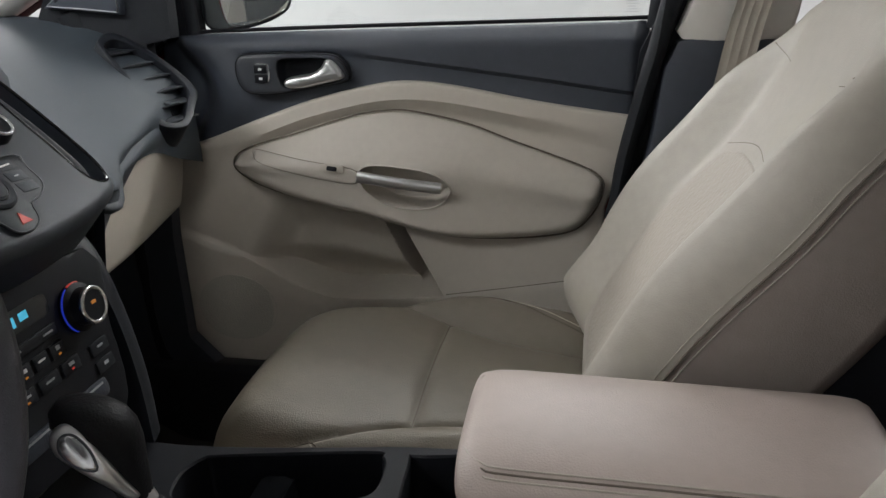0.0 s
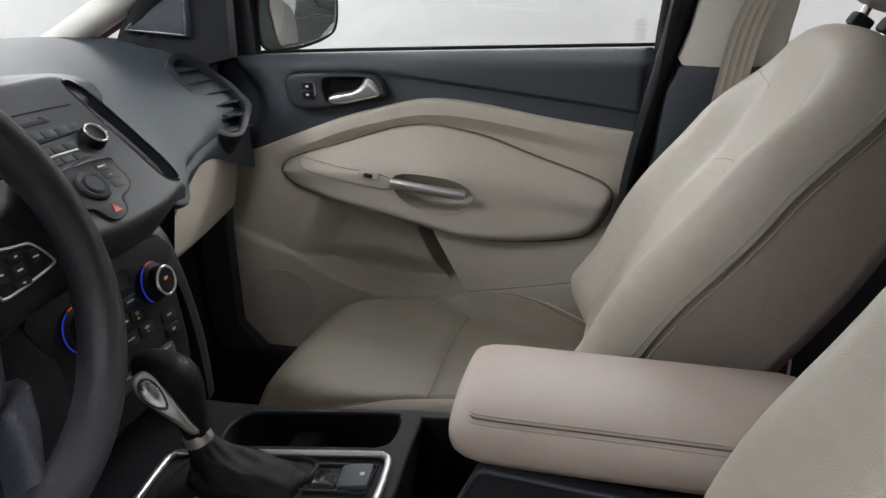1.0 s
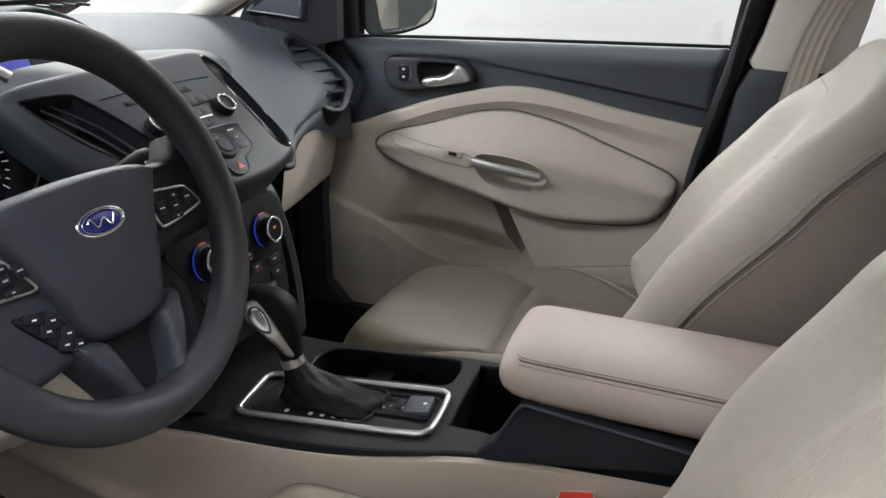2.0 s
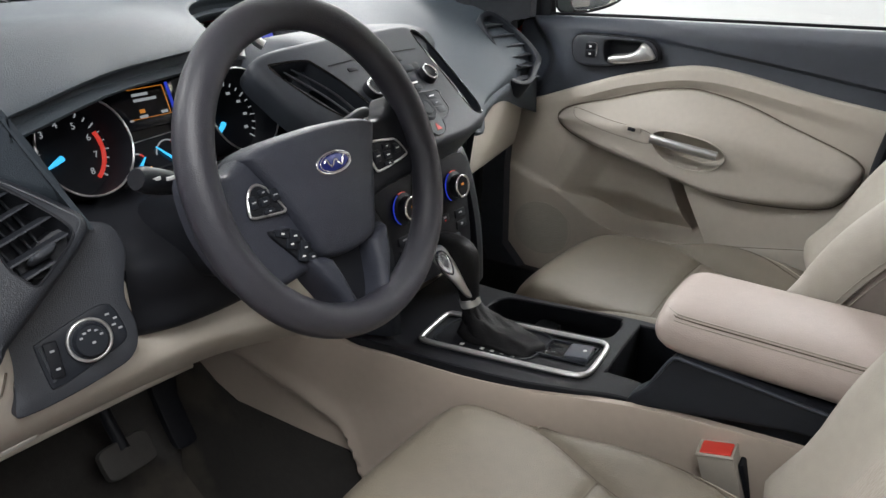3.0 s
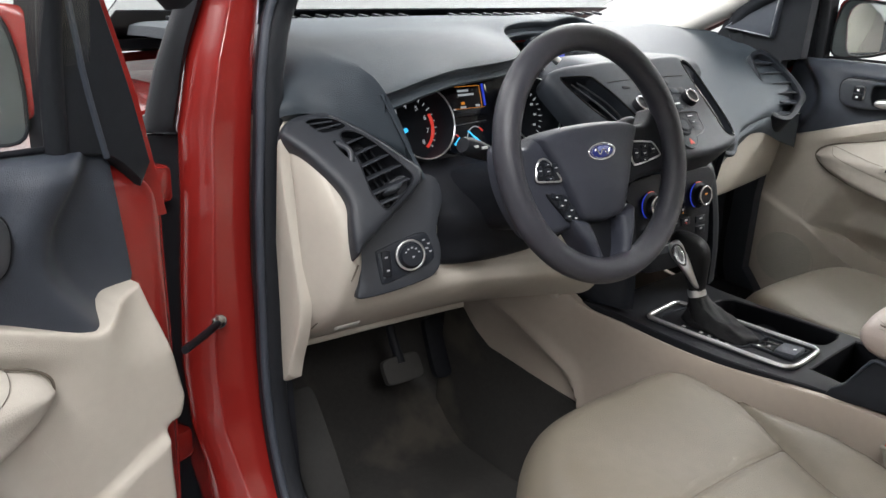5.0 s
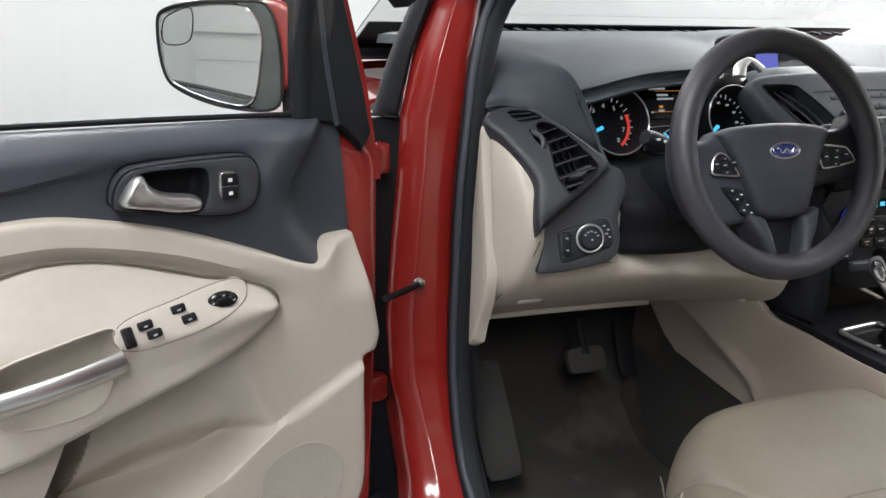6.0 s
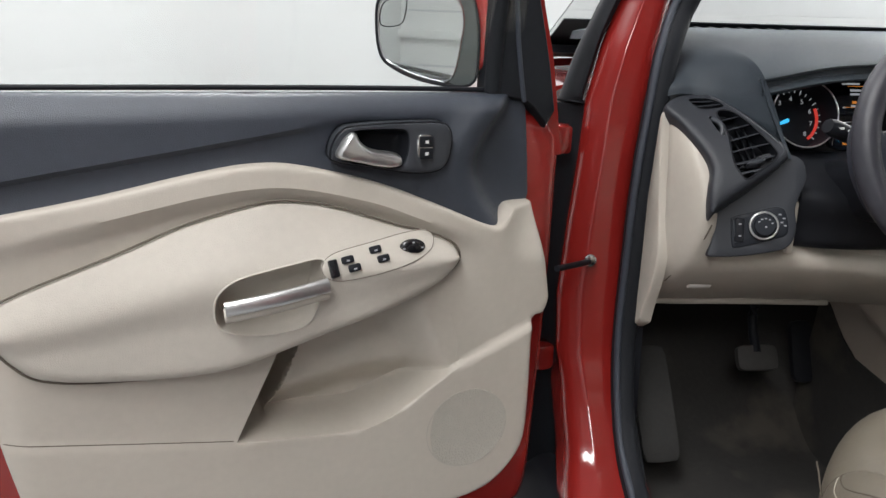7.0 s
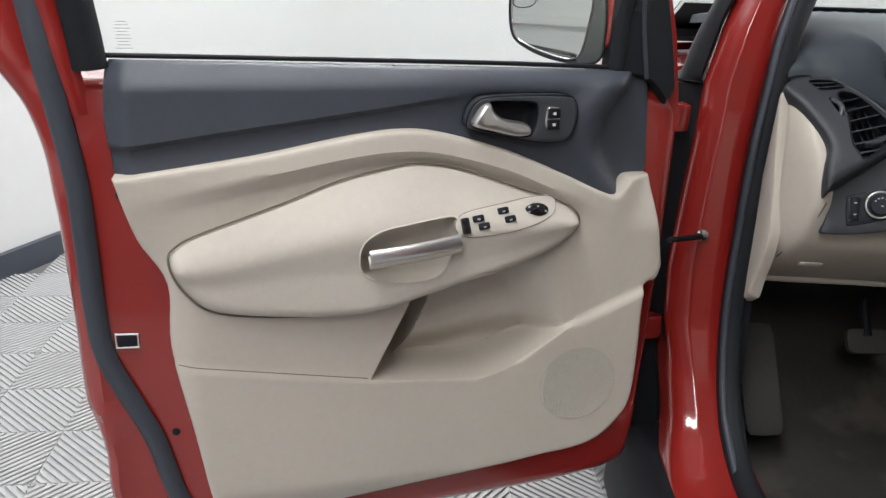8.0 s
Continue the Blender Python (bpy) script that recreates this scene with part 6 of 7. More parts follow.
frame_o = frame_o + np.c_[np.zeros(40), (frame_o[:, 0] + 0.272) * 0.16]
tube("boot_frame", np.c_[frame_o, np.full(40, 0.7390)], 0.0022, STACK, console, "black frame round the gaiter", sides=6, closed=True)
tube("shifter_collar", [(-0.310, -0.049, 0.781), (-0.314, -0.050, 0.792)], 0.0150, SATIN, console, "silver collar", sides=16)
kn = []
for z, x, rx, ry in ((0.788, -0.312, 0.0125, 0.0125), (0.800, -0.315, 0.0145, 0.014), (0.815, -0.320, 0.0185, 0.017), (0.830, -0.327, 0.0245, 0.021), (0.846, -0.334, 0.031, 0.024), (0.860, -0.339, 0.033, 0.025), (0.870, -0.342, 0.030, 0.022), (0.877, -0.344, 0.023, 0.016), (0.880, -0.345, 0.012, 0.008)):
    kn.append([(a, b - 0.050, z - 0.08 * (a - x)) for a, b in ring2(x, 0, rx * 1.05, ry, 28, 2.4)])
knb = loft("shifter_knob", kn, CLUTCHED, console, "black leather shifter knob", angle=70)
BL = axes((-0.3270, -0.0770, 0.845), (-0.70, -0.02, 0.71), (-0.55, -0.50, -0.55))
blade = cr([(-0.052, 0.004), (-0.046, 0.013), (-0.024, 0.014), (0.0, 0.018), (0.022, 0.021), (0.036, 0.014), (0.039, 0.002), (0.034, -0.010), (0.016, -0.014), (-0.010, -0.008), (-0.034, -0.001)], 4, True) * [0.95, 0.78]
RB, OB = np.array(BL.to_3x3()), np.array(BL.translation)


def bl_lay(z):
    return lambda u, v, d: OB[:, None] + RB @ np.vstack([u, v, z(u, v, d)])


bld = sheet("knob_blade", blade, bl_lay(lambda u, v, d: -0.002 + 0.006 * dome(d, 0.006) - 3.0 * u * u - 0.010 * step(-u, 0.01, 0.05)), bl_lay(lambda u, v, d: -0.014 - 3.0 * u * u - 0.010 * step(-u, 0.01, 0.05)), SATIN, knb, "silver blade on the shifter knob", res=0.006, rings=(0.001, 0.003, 0.006), angle=60)
btn = cr([(-0.010, 0.004), (0.004, 0.014), (0.022, 0.014), (0.030, 0.004), (0.024, -0.006), (0.006, -0.006)], 4, True) * [0.95, 0.78]
sheet("release_button", btn, bl_lay(lambda u, v, d: 0.0035 + 0.002 * dome(d, 0.003) - 3.0 * u * u), bl_lay(lambda u, v, d: -0.002 + 0 * u), CHROME, bld, "faceted silver release button", res=0.006, rings=(0.001, 0.003))
tube("button_edge", [BL @ Vector((x, y, 0.0042 - 3.0 * x * x)) for x, y in btn], 0.0011, BEZEL, bld, sides=6, closed=True)
eb = block("parking_brake_switch", 0.034, 0.040, 0.010, pose(-0.150, -0.024, 0.742, 0, -6, 8), DARK, console, "grey parking brake switch", bevel=0.004)
lathe("brake_symbol", [(0.0028, 0), (0.0028, 0.0006), (0, 0.0006)], pose(-0.142, -0.024, 0.7480, 0, -6, 8), WHITEMARK, eb, "", 12)
block("switch_well", 0.026, 0.040, 0.004, pose(-0.182, -0.030, 0.7385, 0, 0, 8), GLOSSBLACK, console, bevel=0.002)
tube("switch_frame", [(-0.202, -0.054, 0.740), (-0.197, -0.006, 0.740), (-0.134, 0.004, 0.740), (-0.132, -0.044, 0.740)], 0.0022, STACK, console, sides=6, closed=True)
for k, x in enumerate((-0.30, -0.27, -0.255, -0.24, -0.225)):
    block("gear_mark", 0.005, 0.006, 0.0006, pose(x, -0.088 + (x + 0.3) * 0.16, 0.7385), WHITEMARK, console, bevel=0)
# riser beside the armrest
riser = np.array([(-0.062, 0.728), (-0.050, 0.746), (-0.034, 0.760), (-0.012, 0.803), (-0.004, 0.810), (0.014, 0.809), (0.14, 0.797), (0.30, 0.782), (0.30, 0.772), (0.132, 0.761), (0.066, 0.751), (0.0, 0.740)])
sheet("console_riser", riser, lambda u, v, d: np.vstack([u, -0.0890 + 0.011 * step(v, 0.735, 0.800) + 0.004 * (1 - dome(d, 0.005)), v]), lambda u, v, d: np.vstack([u, -0.060 + 0 * u, v]), STACK, console, "black flank of the armrest box", res=0.015, rings=(0.001, 0.003, 0.005))
tube("riser_edge", [(x, -0.0795, z) for x, z in cr([(-0.052, 0.742), (-0.036, 0.757), (-0.013, 0.800), (-0.004, 0.8085), (0.014, 0.8075), (0.14, 0.7955), (0.28, 0.782)], 5)], 0.0024, DARK, console, "lighter upper edge of the flank", sides=8)
block("armrest_box", 0.26, 0.19, 0.08, pose(0.16, 0.020, 0.757), BLACK, console, bevel=0.004)
# beige flanks, carpet below them


def far_y(x):
    return float(np.interp(x, [-0.78, -0.46, -0.40, -0.32, -0.2, -0.12, 0, 0.3], [0.150, 0.121, 0.098, 0.097, 0.112, 0.124, 0.130, 0.134]))


for sgn in (-1, 1):
    fl, cw = [], []
    for x, y, zt, yb, zb in ((-0.78, -0.250, 0.84, -0.225, 0.65), (-0.70, -0.250, 0.83, -0.215, 0.575), (-0.66, -0.248, 0.83, -0.208, 0.548), (-0.60, -0.243, 0.83, -0.203, 0.543), (-0.52, -0.235, 0.83, -0.198, 0.538), (-0.44, -0.192, 0.752, -0.190, 0.530), (-0.36, -0.172, 0.740, -0.182, 0.522), (-0.2, -0.134, 0.728, -0.155, 0.51), (0.0, -0.092, 0.738, -0.125, 0.50), (0.3, -0.096, 0.758, -0.125, 0.50)):
        y, yb, zt = (y, yb, zt) if sgn < 0 else (far_y(x) + 0.018, far_y(x) + 0.028, min(0.715, zt))
        fl.append(cr([(x, y, zt), (x, y - 0.003, zt - 0.012), (x, (y + yb) / 2 - 0.006 * sgn, (zt + zb) / 2), (x, yb, zb)], 16))
        cw.append(cr([(x, yb + 0.012 * (-sgn), zb + 0.02), (x, yb - 0.002 * sgn, (zb + 0.34) / 2), (x, yb + 0.01 * sgn, 0.33)], 4))
    fl = np.stack([cr([r[k] for r in fl], 8) for k in range(len(fl[0]))], 1)
    if sgn < 0:
        lip = np.interp(fl[:, :, 0], [-0.80, -0.72, -0.667, -0.585, -0.508, -0.446, -0.425, -0.40], [0.66, 0.675, 0.690, 0.667, 0.637, 0.60, 0.56, 0.50])
        fl[:, :, 1] += 0.016 * step(lip - fl[:, :, 2], 0.0, 0.014) - 0.006 * np.exp(-((fl[:, :, 2] - lip - 0.012) / 0.018) ** 2) * step(fl[:, :, 0], -0.35, -0.45)
    shell_of("console_flank", list(fl), (0, -0.010 * sgn, 0), CONSOLE_BEIGE_BOUNCE, console, "beige plastic console side")
    shell_of("tunnel_carpet", cw, (0, -0.010 * sgn, 0), CARPET, console, "black carpet below the console side")
lathe("trim_plug", [(0.010, 0), (0.010, 0.003), (0.007, 0.005), (0, 0.005)], axes((-0.470, -0.222, 0.765), (1, 0.3, 0), (0, 0, 1)), BEIGE, console, "round beige trim plug", 16)
# armrest lid
lid = empty("console_armrest", "padded beige armrest lid on the centre console", "armrest")
sec = []
for x, g in ((-0.046, 0.55), (-0.040, 0.80), (-0.025, 0.95), (0.0, 1.0), (0.10, 1.0), (0.20, 1.0), (0.270, 1.0), (0.285, 0.92), (0.292, 0.75)):
    zc = 0.8275 - 0.006 * x / 0.3
    sec.append([(x + 0.012 - 0.016 * b / 0.037, 0.018 + a, zc + b) for a, b in ring2(0, 0, 0.094 * (0.9 + 0.1 * g), 0.035 * g, 40, 2.7)])
loft("lid_pad", sec, ARMLEATHER, lid, "padded beige vinyl", angle=75)
for sy, sz, sr, thread in ((-0.0580, 0.8542, 0.0009, BELT), (-0.0618, 0.8520, 0.0009, SEAM), (-0.0660, 0.8492, 0.0009, BELT)):
    tube("lid_seam", cr([(0.255, sy, sz - 0.005), (0.10, sy, sz - 0.002), (0.0, sy, sz), (-0.020, sy + 0.005, sz), (-0.034, sy + 0.020, sz), (-0.0392, sy + 0.045, sz), (-0.0396, 0.018, sz), (-0.0392, 0.055, sz), (-0.034, 0.078, sz)], 6), sr, thread, lid, "stitched seam", sides=6)

# ---- seats ----
def seat(name, m, label, recline, slope, lean_x, inboard):
    s = empty(name, label, "car seat", group="front seats")
    s.matrix_world = m
    # cushion: x back, y across, z up; the front edge is at x = 0
    # the inboard front corner is full, the outboard one is well rounded
    out = cr([(0.010, -0.08), (0.0, 0.0), (0.0, 0.14), (0.012, 0.188), (0.040, 0.217), (0.10, 0.229), (0.18, 0.232), (0.30, 0.226), (0.46, 0.210), (0.50, 0.18),
              (0.50, -0.19), (0.46, -0.228), (0.36, -0.240), (0.25, -0.238), (0.17, -0.223), (0.105, -0.192), (0.060, -0.158), (0.028, -0.122)], 6, True) * [1, inboard]
    trace = cr([(0.0, 0.226), (0.04, 0.217), (0.09, 0.208), (0.14, 0.194), (0.19, 0.173), (0.24, 0.150), (0.30, 0.128), (0.36, 0.115), (0.47, 0.108), (0.52, 0.106)], 8)
    along = np.arange(0.03, 0.46, 0.003)
    run = np.c_[along, np.interp(along, trace[:, 0], trace[:, 1])]

    def top_z(u, v, d):
        edge = np.interp(u, trace[:, 0], trace[:, 1])
        bol = 0.032 * np.clip((np.abs(v) - edge) / 0.060, 0, 1) ** 0.9 * step(u, 0.02, 0.32)
        groove = 0.0075 * np.exp(-((np.abs(v) - edge) / 0.0065) ** 2) * step(u, 0.02, 0.10) + 0.0055 * np.exp(-((u - 0.250) / 0.006) ** 2) * step(edge - np.abs(v), -0.004, 0.012)
        crown = 0.008 * step(edge - np.abs(v), 0.0, 0.12) * step(u, 0.0, 0.10)
        return -slope * u + bol + crown - groove - 0.10 * (1 - dome(d, 0.062))
    sheet("cushion", out, lambda u, v, d: np.vstack([u, v, top_z(u, v, d)]), lambda u, v, d: np.vstack([u, v, -0.17 + 0 * u]), CUSHION_SHADED, s, "beige leather seat cushion", res=0.007, rings=(0.001, 0.004, 0.009, 0.016, 0.025, 0.036, 0.048, 0.062, 0.078), angle=75,
          lines=[run * [1, sgn] + [0, sgn * k] for sgn in (-1, 1) for k in (-0.010, -0.005, 0.0, 0.005, 0.010)]
          + [np.array([(0.250 + k, v) for v in np.arange(-0.135, 0.136, 0.003)]) for k in (-0.008, -0.004, 0.0, 0.004, 0.008)])
    for sgn in (-1, 1):
        ins = trace[(trace[:, 0] > (0.045 if sgn == inboard else 0.10)) & (trace[:, 0] < 0.47)] * [1, sgn]
        tube("cushion_seam", np.c_[ins, top_z(ins[:, 0], ins[:, 1], gap(ins, out)) - 0.0004], 0.0013, SEAM, s, sides=6)
        bol = cr([(0.142, 0.193 * sgn), (0.158, 0.206 * sgn), (0.190, 0.215 * sgn), (0.24, 0.214 * sgn), (0.31, 0.198 * sgn), (0.39, 0.166 * sgn), (0.47, 0.136 * sgn)], 8)
        tube("bolster_seam", np.c_[bol, top_z(bol[:, 0], bol[:, 1], gap(bol, out)) + 0.0003], 0.0010, SEAM, s, sides=6)
        off = bol + [0.002, 0.007 * sgn]
        tube("bolster_stitch", np.c_[off, top_z(off[:, 0], off[:, 1], gap(off, out)) + 0.0006], 0.0006, STITCH, s, "pale stitching", sides=5)
    cross = np.array([(0.250, v) for v in np.linspace(-0.146, 0.146, 40)])
    tube("cushion_seam", np.c_[cross, top_z(cross[:, 0], cross[:, 1], gap(cross, out)) - 0.0003], 0.0013, SEAM, s, sides=6)
    block("seat_base", 0.40, 0.40, 0.16, pose(0.26, 0, -0.25), BLACK, s, "black seat base", bevel=0.02)
    # backrest: its own plane, leaning back; local p across, q up along the back, w forward
    a = math.radians(recline)
    up, fwd = Vector((math.sin(a), 0, math.cos(a))), Vector((-math.cos(a), 0, math.sin(a)))
    B = Matrix((Vector((0, 1, 0)), up, fwd)).transposed().to_4x4()
    B.translation = (lean_x, 0, -0.02)
    rb, ob = np.array(B.to_3x3()), np.array(B.translation)
    bo = cr([(-0.190, -0.03), (-0.217, 0.10), (-0.230, 0.25), (-0.222, 0.38), (-0.190, 0.48), (-0.155, 0.528), (-0.08, 0.548), (0.08, 0.548), (0.155, 0.528), (0.190, 0.48), (0.222, 0.38), (0.230, 0.25), (0.217, 0.10), (0.190, -0.03)], 6, True)

    def bend(v):
        return 0.55 * np.maximum(v - 0.28, 0) ** 2

    def rim_w(u, v):
        bol = 0.055 * step(np.abs(u), 0.11, 0.21) * step(v, 0.55, 0.34)
        return -0.040 + bol + 0.015 * np.exp(-((v - 0.18) / 0.12) ** 2) + bend(v)

    def back_w(u, v, d):
        groove = 0.002 * np.exp(-((np.abs(u) - 0.125) / 0.012) ** 2) * step(v, 0.5, 0.45)
        return rim_w(u, v) + 0.07 * dome(d, 0.055) - groove

    def lay(w):
        return lambda u, v, d: ob[:, None] + rb @ np.vstack([u, v, w(u, v, d)])
    sheet("backrest", bo, lay(back_w), lay(lambda u, v, d: rim_w(u, v) - 0.006), LEATHER, s, "beige leather backrest", res=0.008, rings=(0.001, 0.004, 0.009, 0.016, 0.025, 0.036, 0.048), angle=75)
    sheet("backrest_side", bo * 0.994, lay(lambda u, v, d: rim_w(u, v) - 0.004), lay(lambda u, v, d: -0.115 + 0.03 * (1 - dome(d, 0.05)) + bend(v)), LEATHER_SIDE_SHADED, s, "taupe leather side and back of the seat, shade in the colour", res=0.02, rings=(0.003, 0.012, 0.03, 0.048), angle=75)
    rw = rim_w(bo[:, 0], bo[:, 1])
    tube("piping", [B @ Vector((x, y, w - 0.004)) for (x, y), w in zip(bo, rw)], 0.0013, SEAM, s, "stitched piping", sides=6, closed=True)
    for k, (dw, grow) in enumerate(((0.004, 1.0005), (-0.012, 0.9965))):
        tube("edge_stitch", [B @ Vector((x * grow, y * grow, w + dw)) for (x, y), w in zip(bo, rw)], 0.0006, BELT, s, "fine edge stitching", sides=5, closed=True)
    for pts in ([(0.115, 0.31), (0.0, 0.335), (-0.115, 0.31)], [(0.10, 0.43), (0.16, 0.44)], [(-0.10, 0.43), (-0.16, 0.44)]):
        line = cr(pts, 8)
        w = back_w(line[:, 0], line[:, 1], gap(line, bo))
        tube("back_seam", [B @ Vector((x, y, k - 0.0005)) for (x, y), k in zip(line, w)], 0.0007, SEAM, s, sides=6)
    # ribbed centre panel of the backrest
    pan = cr([(-0.105, 0.02), (-0.118, 0.15), (-0.112, 0.28), (-0.06, 0.312), (0.0, 0.318), (0.06, 0.312), (0.112, 0.28), (0.118, 0.15), (0.105, 0.02)], 5, True)
    sheet("backrest_panel", pan, lay(lambda u, v, d: back_w(u, v, gap(np.c_[u, v], bo)) + 0.0012 * dome(d, 0.004)), lay(lambda u, v, d: back_w(u, v, gap(np.c_[u, v], bo)) - 0.004), PERFORATED, s, "perforated beige leather centre panel", res=0.010, rings=(0.002, 0.004))
    # headrest
    hr = []
    for q, hw, hd in ((0.575, 0.085, 0.035), (0.590, 0.115, 0.05), (0.630, 0.130, 0.058), (0.690, 0.130, 0.056), (0.740, 0.115, 0.046), (0.755, 0.08, 0.03)):
        hr.append([B @ Vector((x, q, 0.045 + y)) for x, y in ring2(0, 0, hw, hd, 32, 3)])
    loft("headrest", hr, LEATHER, s, "beige leather headrest", angle=75)
    for sgn in (-1, 1):
        tube("headrest_post", [B @ Vector((0.07 * sgn, 0.53, 0.012)), B @ Vector((0.07 * sgn, 0.62, 0.025))], 0.006, CHROME, s, "chrome headrest post", sides=10)
        block("post_guide", 0.035, 0.018, 0.025, B @ Matrix.Translation((0.07 * sgn, 0.556, 0.014)), BLACK, s, "black post guide", bevel=0.004)
    return s


seat("passenger_seat", pose(-0.392, 0.380, 0.724), "beige leather front passenger seat", 34, 0.13, 0.477, -1)
seat("driver_seat", pose(-0.290, -0.350, 0.716), "beige leather driver's seat", 27, 0.06, 0.480, 1)
# seat belt buckles
bk = empty("belt_buckle", "beige seat belt buckle with a red release button", "seat belt buckle")
BK = pose(0.079, -0.090, 0.657, 12, -14, 0)
block("buckle_body", 0.044, 0.028, 0.136, BK, LEATHER, bk, "beige buckle housing", bevel=0.004)
block("release_button", 0.036, 0.0215, 0.009, BK @ Matrix.Translation((0, 0, 0.0660)), REDMARK, bk, "red release button", bevel=0.002)
tube("buckle_rim", [BK @ Vector(q) for q in ((-0.0205, -0.0125, 0.068), (0.0205, -0.0125, 0.068), (0.0205, 0.0125, 0.068), (-0.0205, 0.0125, 0.068))], 0.0027, LEATHER, bk, "beige rim round the button", sides=8, closed=True)
# black strip put where the gap beside the buckle lies in shade
block("buckle_gap_strip", 0.007, 0.022, 0.125, BK @ Matrix.Translation((0.026, 0.003, -0.008)), BLACK, bk, "black strip for the dark gap beside the buckle", bevel=0.003)
bk2 = empty("belt_latch", "black belt anchor beside the passenger seat", "seat belt anchor")
block("latch_body", 0.05, 0.03, 0.08, pose(0.035, 0.625, 0.622, 0, 25, 0), BLACK, bk2, bevel=0.006)

# ---- footwell, pedals ----
sheet_f = cr([(-1.05, -0.66), (-1.05, 0.66), (-0.5, 0.69), (0.6, 0.69), (1.2, 0.69), (1.2, -0.69), (0.6, -0.69), (-0.5, -0.69)], 3, True)


def fz(u, v):
    return 0.335 + 0.26 * step(-u, 0.66, 1.02) + 0.10 * np.exp(-(v / 0.10) ** 2) + 0.012 * np.sin(u * 9 + 1) * np.sin(v * 11)


floorpan = sheet("car_carpet", sheet_f, lambda u, v, d: np.vstack([u, v, fz(u, v)]), lambda u, v, d: np.vstack([u, v, fz(u, v) - 0.03]), CARPET, None, res=0.04)
tagged(floorpan, "worn black carpet and mat in the footwells", "carpet", kind="structure")
pedals = empty("pedals", "rubber-faced brake and accelerator pedals", "pedals")
PB = axes((-0.705, -0.368, 0.550), (0.05, 1, 0.05), (-0.55, 0, 0.83))
plate("brake_pad", PB, ring2(0, 0, 0.041, 0.026, 20, 5), -0.015, 0.0, PEDAL, pedals, "worn rubber brake pad")
tube("brake_arm", cr([(-0.715, -0.368, 0.555), (-0.76, -0.365, 0.62), (-0.74, -0.36, 0.72), (-0.70, -0.355, 0.84)], 5), 0.010, BLACK, pedals, "steel brake arm", sides=8)
tube("brake_rod", [(-0.66, -0.365, 0.70), (-0.67, -0.363, 0.80)], 0.004, CHROME, pedals, sides=8)
plate("accelerator", axes((-0.77, -0.235, 0.53), (0, 1, 0), (-0.45, 0, 0.89)), ring2(0, 0, 0.024, 0.065, 16, 5), -0.015, 0.0, BLACK, pedals, "black accelerator pedal")
plate("foot_rest", axes((-0.625, -0.602, 0.497), (0.12, 1, 0.15), (-0.55, 0.0, 0.83)), ring2(0, 0, 0.035, 0.11, 16, 7), -0.02, 0.0, FOOTREST, pedals, "grey carpeted foot rest")
plate("firewall", axes((-1.06, 0.0, 0.75), (0, 1, 0), (0.15, 0, 1)), [(-0.68, -0.25), (0.68, -0.25), (0.68, 0.36), (-0.68, 0.36)], -0.02, 0.0, CARPET, dash, "dark carpeted bulkhead", soft=0)

# ---- car body round the cabin ----
body = empty("car_body", "glossy red car body with black seals round the door opening", "car body")
# hinge pillar: red jamb, black seal, beige kick trim
jamb = []
for z, yo, yi, x in ((1.34, -0.660, -0.600, -0.60), (1.24, -0.722, -0.650, -0.67), (1.15, -0.756, -0.672, -0.65), (1.06, -0.779, -0.685, -0.635), (0.97, -0.787, -0.698, -0.62), (0.85, -0.798, -0.703, -0.615), (0.72, -0.808, -0.703, -0.605), (0.62, -0.805, -0.703, -0.590), (0.54, -0.790, -0.700, -0.560), (0.46, -0.785, -0.690, -0.500), (0.41, -0.80, -0.685, -0.40), (0.385, -0.810, -0.68, -0.25), (0.38, -0.81, -0.68, 0.30)):
    jamb.append(cr([(x - 0.10, yo + (0.03 if z > 0.6 else -0.01), z - 0.02 if z < 0.5 else z), (x - 0.03, yo, z), (x - 0.004, yo + 0.03, z), (x, (yo + yi) / 2, z), (x - 0.005, yi, z), (x - 0.05, yi + 0.02, z)], 4))
shell_of("hinge_pillar", [r for k in range(len(jamb) - 1) for r in (jamb[k] * (1 - t) + jamb[k + 1] * t for t in (0, 0.25, 0.5, 0.75))] + [jamb[-1]], (-0.02, 0.01, 0), RED, body, "glossy red hinge pillar and sill")
tube("door_seal", cr([(-0.566, -0.558, 1.37), (-0.641, -0.625, 1.24), (-0.627, -0.658, 1.15), (-0.613, -0.671, 1.07), (-0.598, -0.685, 0.95), (-0.591, -0.689, 0.85), (-0.584, -0.692, 0.70), (-0.565, -0.694, 0.60), (-0.518, -0.694, 0.50), (-0.425, -0.692, 0.43), (-0.25, -0.687, 0.41), (0.25, -0.687, 0.405)], 8), 0.021, RUBBER, body, "black rubber opening seal", sides=10)
tube("seal_lip", cr([(-0.575, -0.585, 1.34), (-0.628, -0.646, 1.24), (-0.612, -0.676, 1.15), (-0.596, -0.690, 1.05), (-0.580, -0.703, 0.95), (-0.577, -0.706, 0.80), (-0.566, -0.709, 0.68), (-0.542, -0.709, 0.58), (-0.495, -0.707, 0.49), (-0.40, -0.705, 0.43)], 8), 0.0065, DARK, body, "grey lip of the opening seal", sides=8)
kick_o = np.concatenate([cr([(-0.604, 0.662), (-0.602, 0.730), (-0.595, 0.800), (-0.580, 0.900), (-0.571, 0.990), (-0.564, 1.060)], 4), cr([(-0.556, 1.064), (-0.552, 1.020), (-0.540, 0.960), (-0.524, 0.890), (-0.513, 0.830), (-0.522, 0.780), (-0.540, 0.735), (-0.550, 0.699)], 4)])
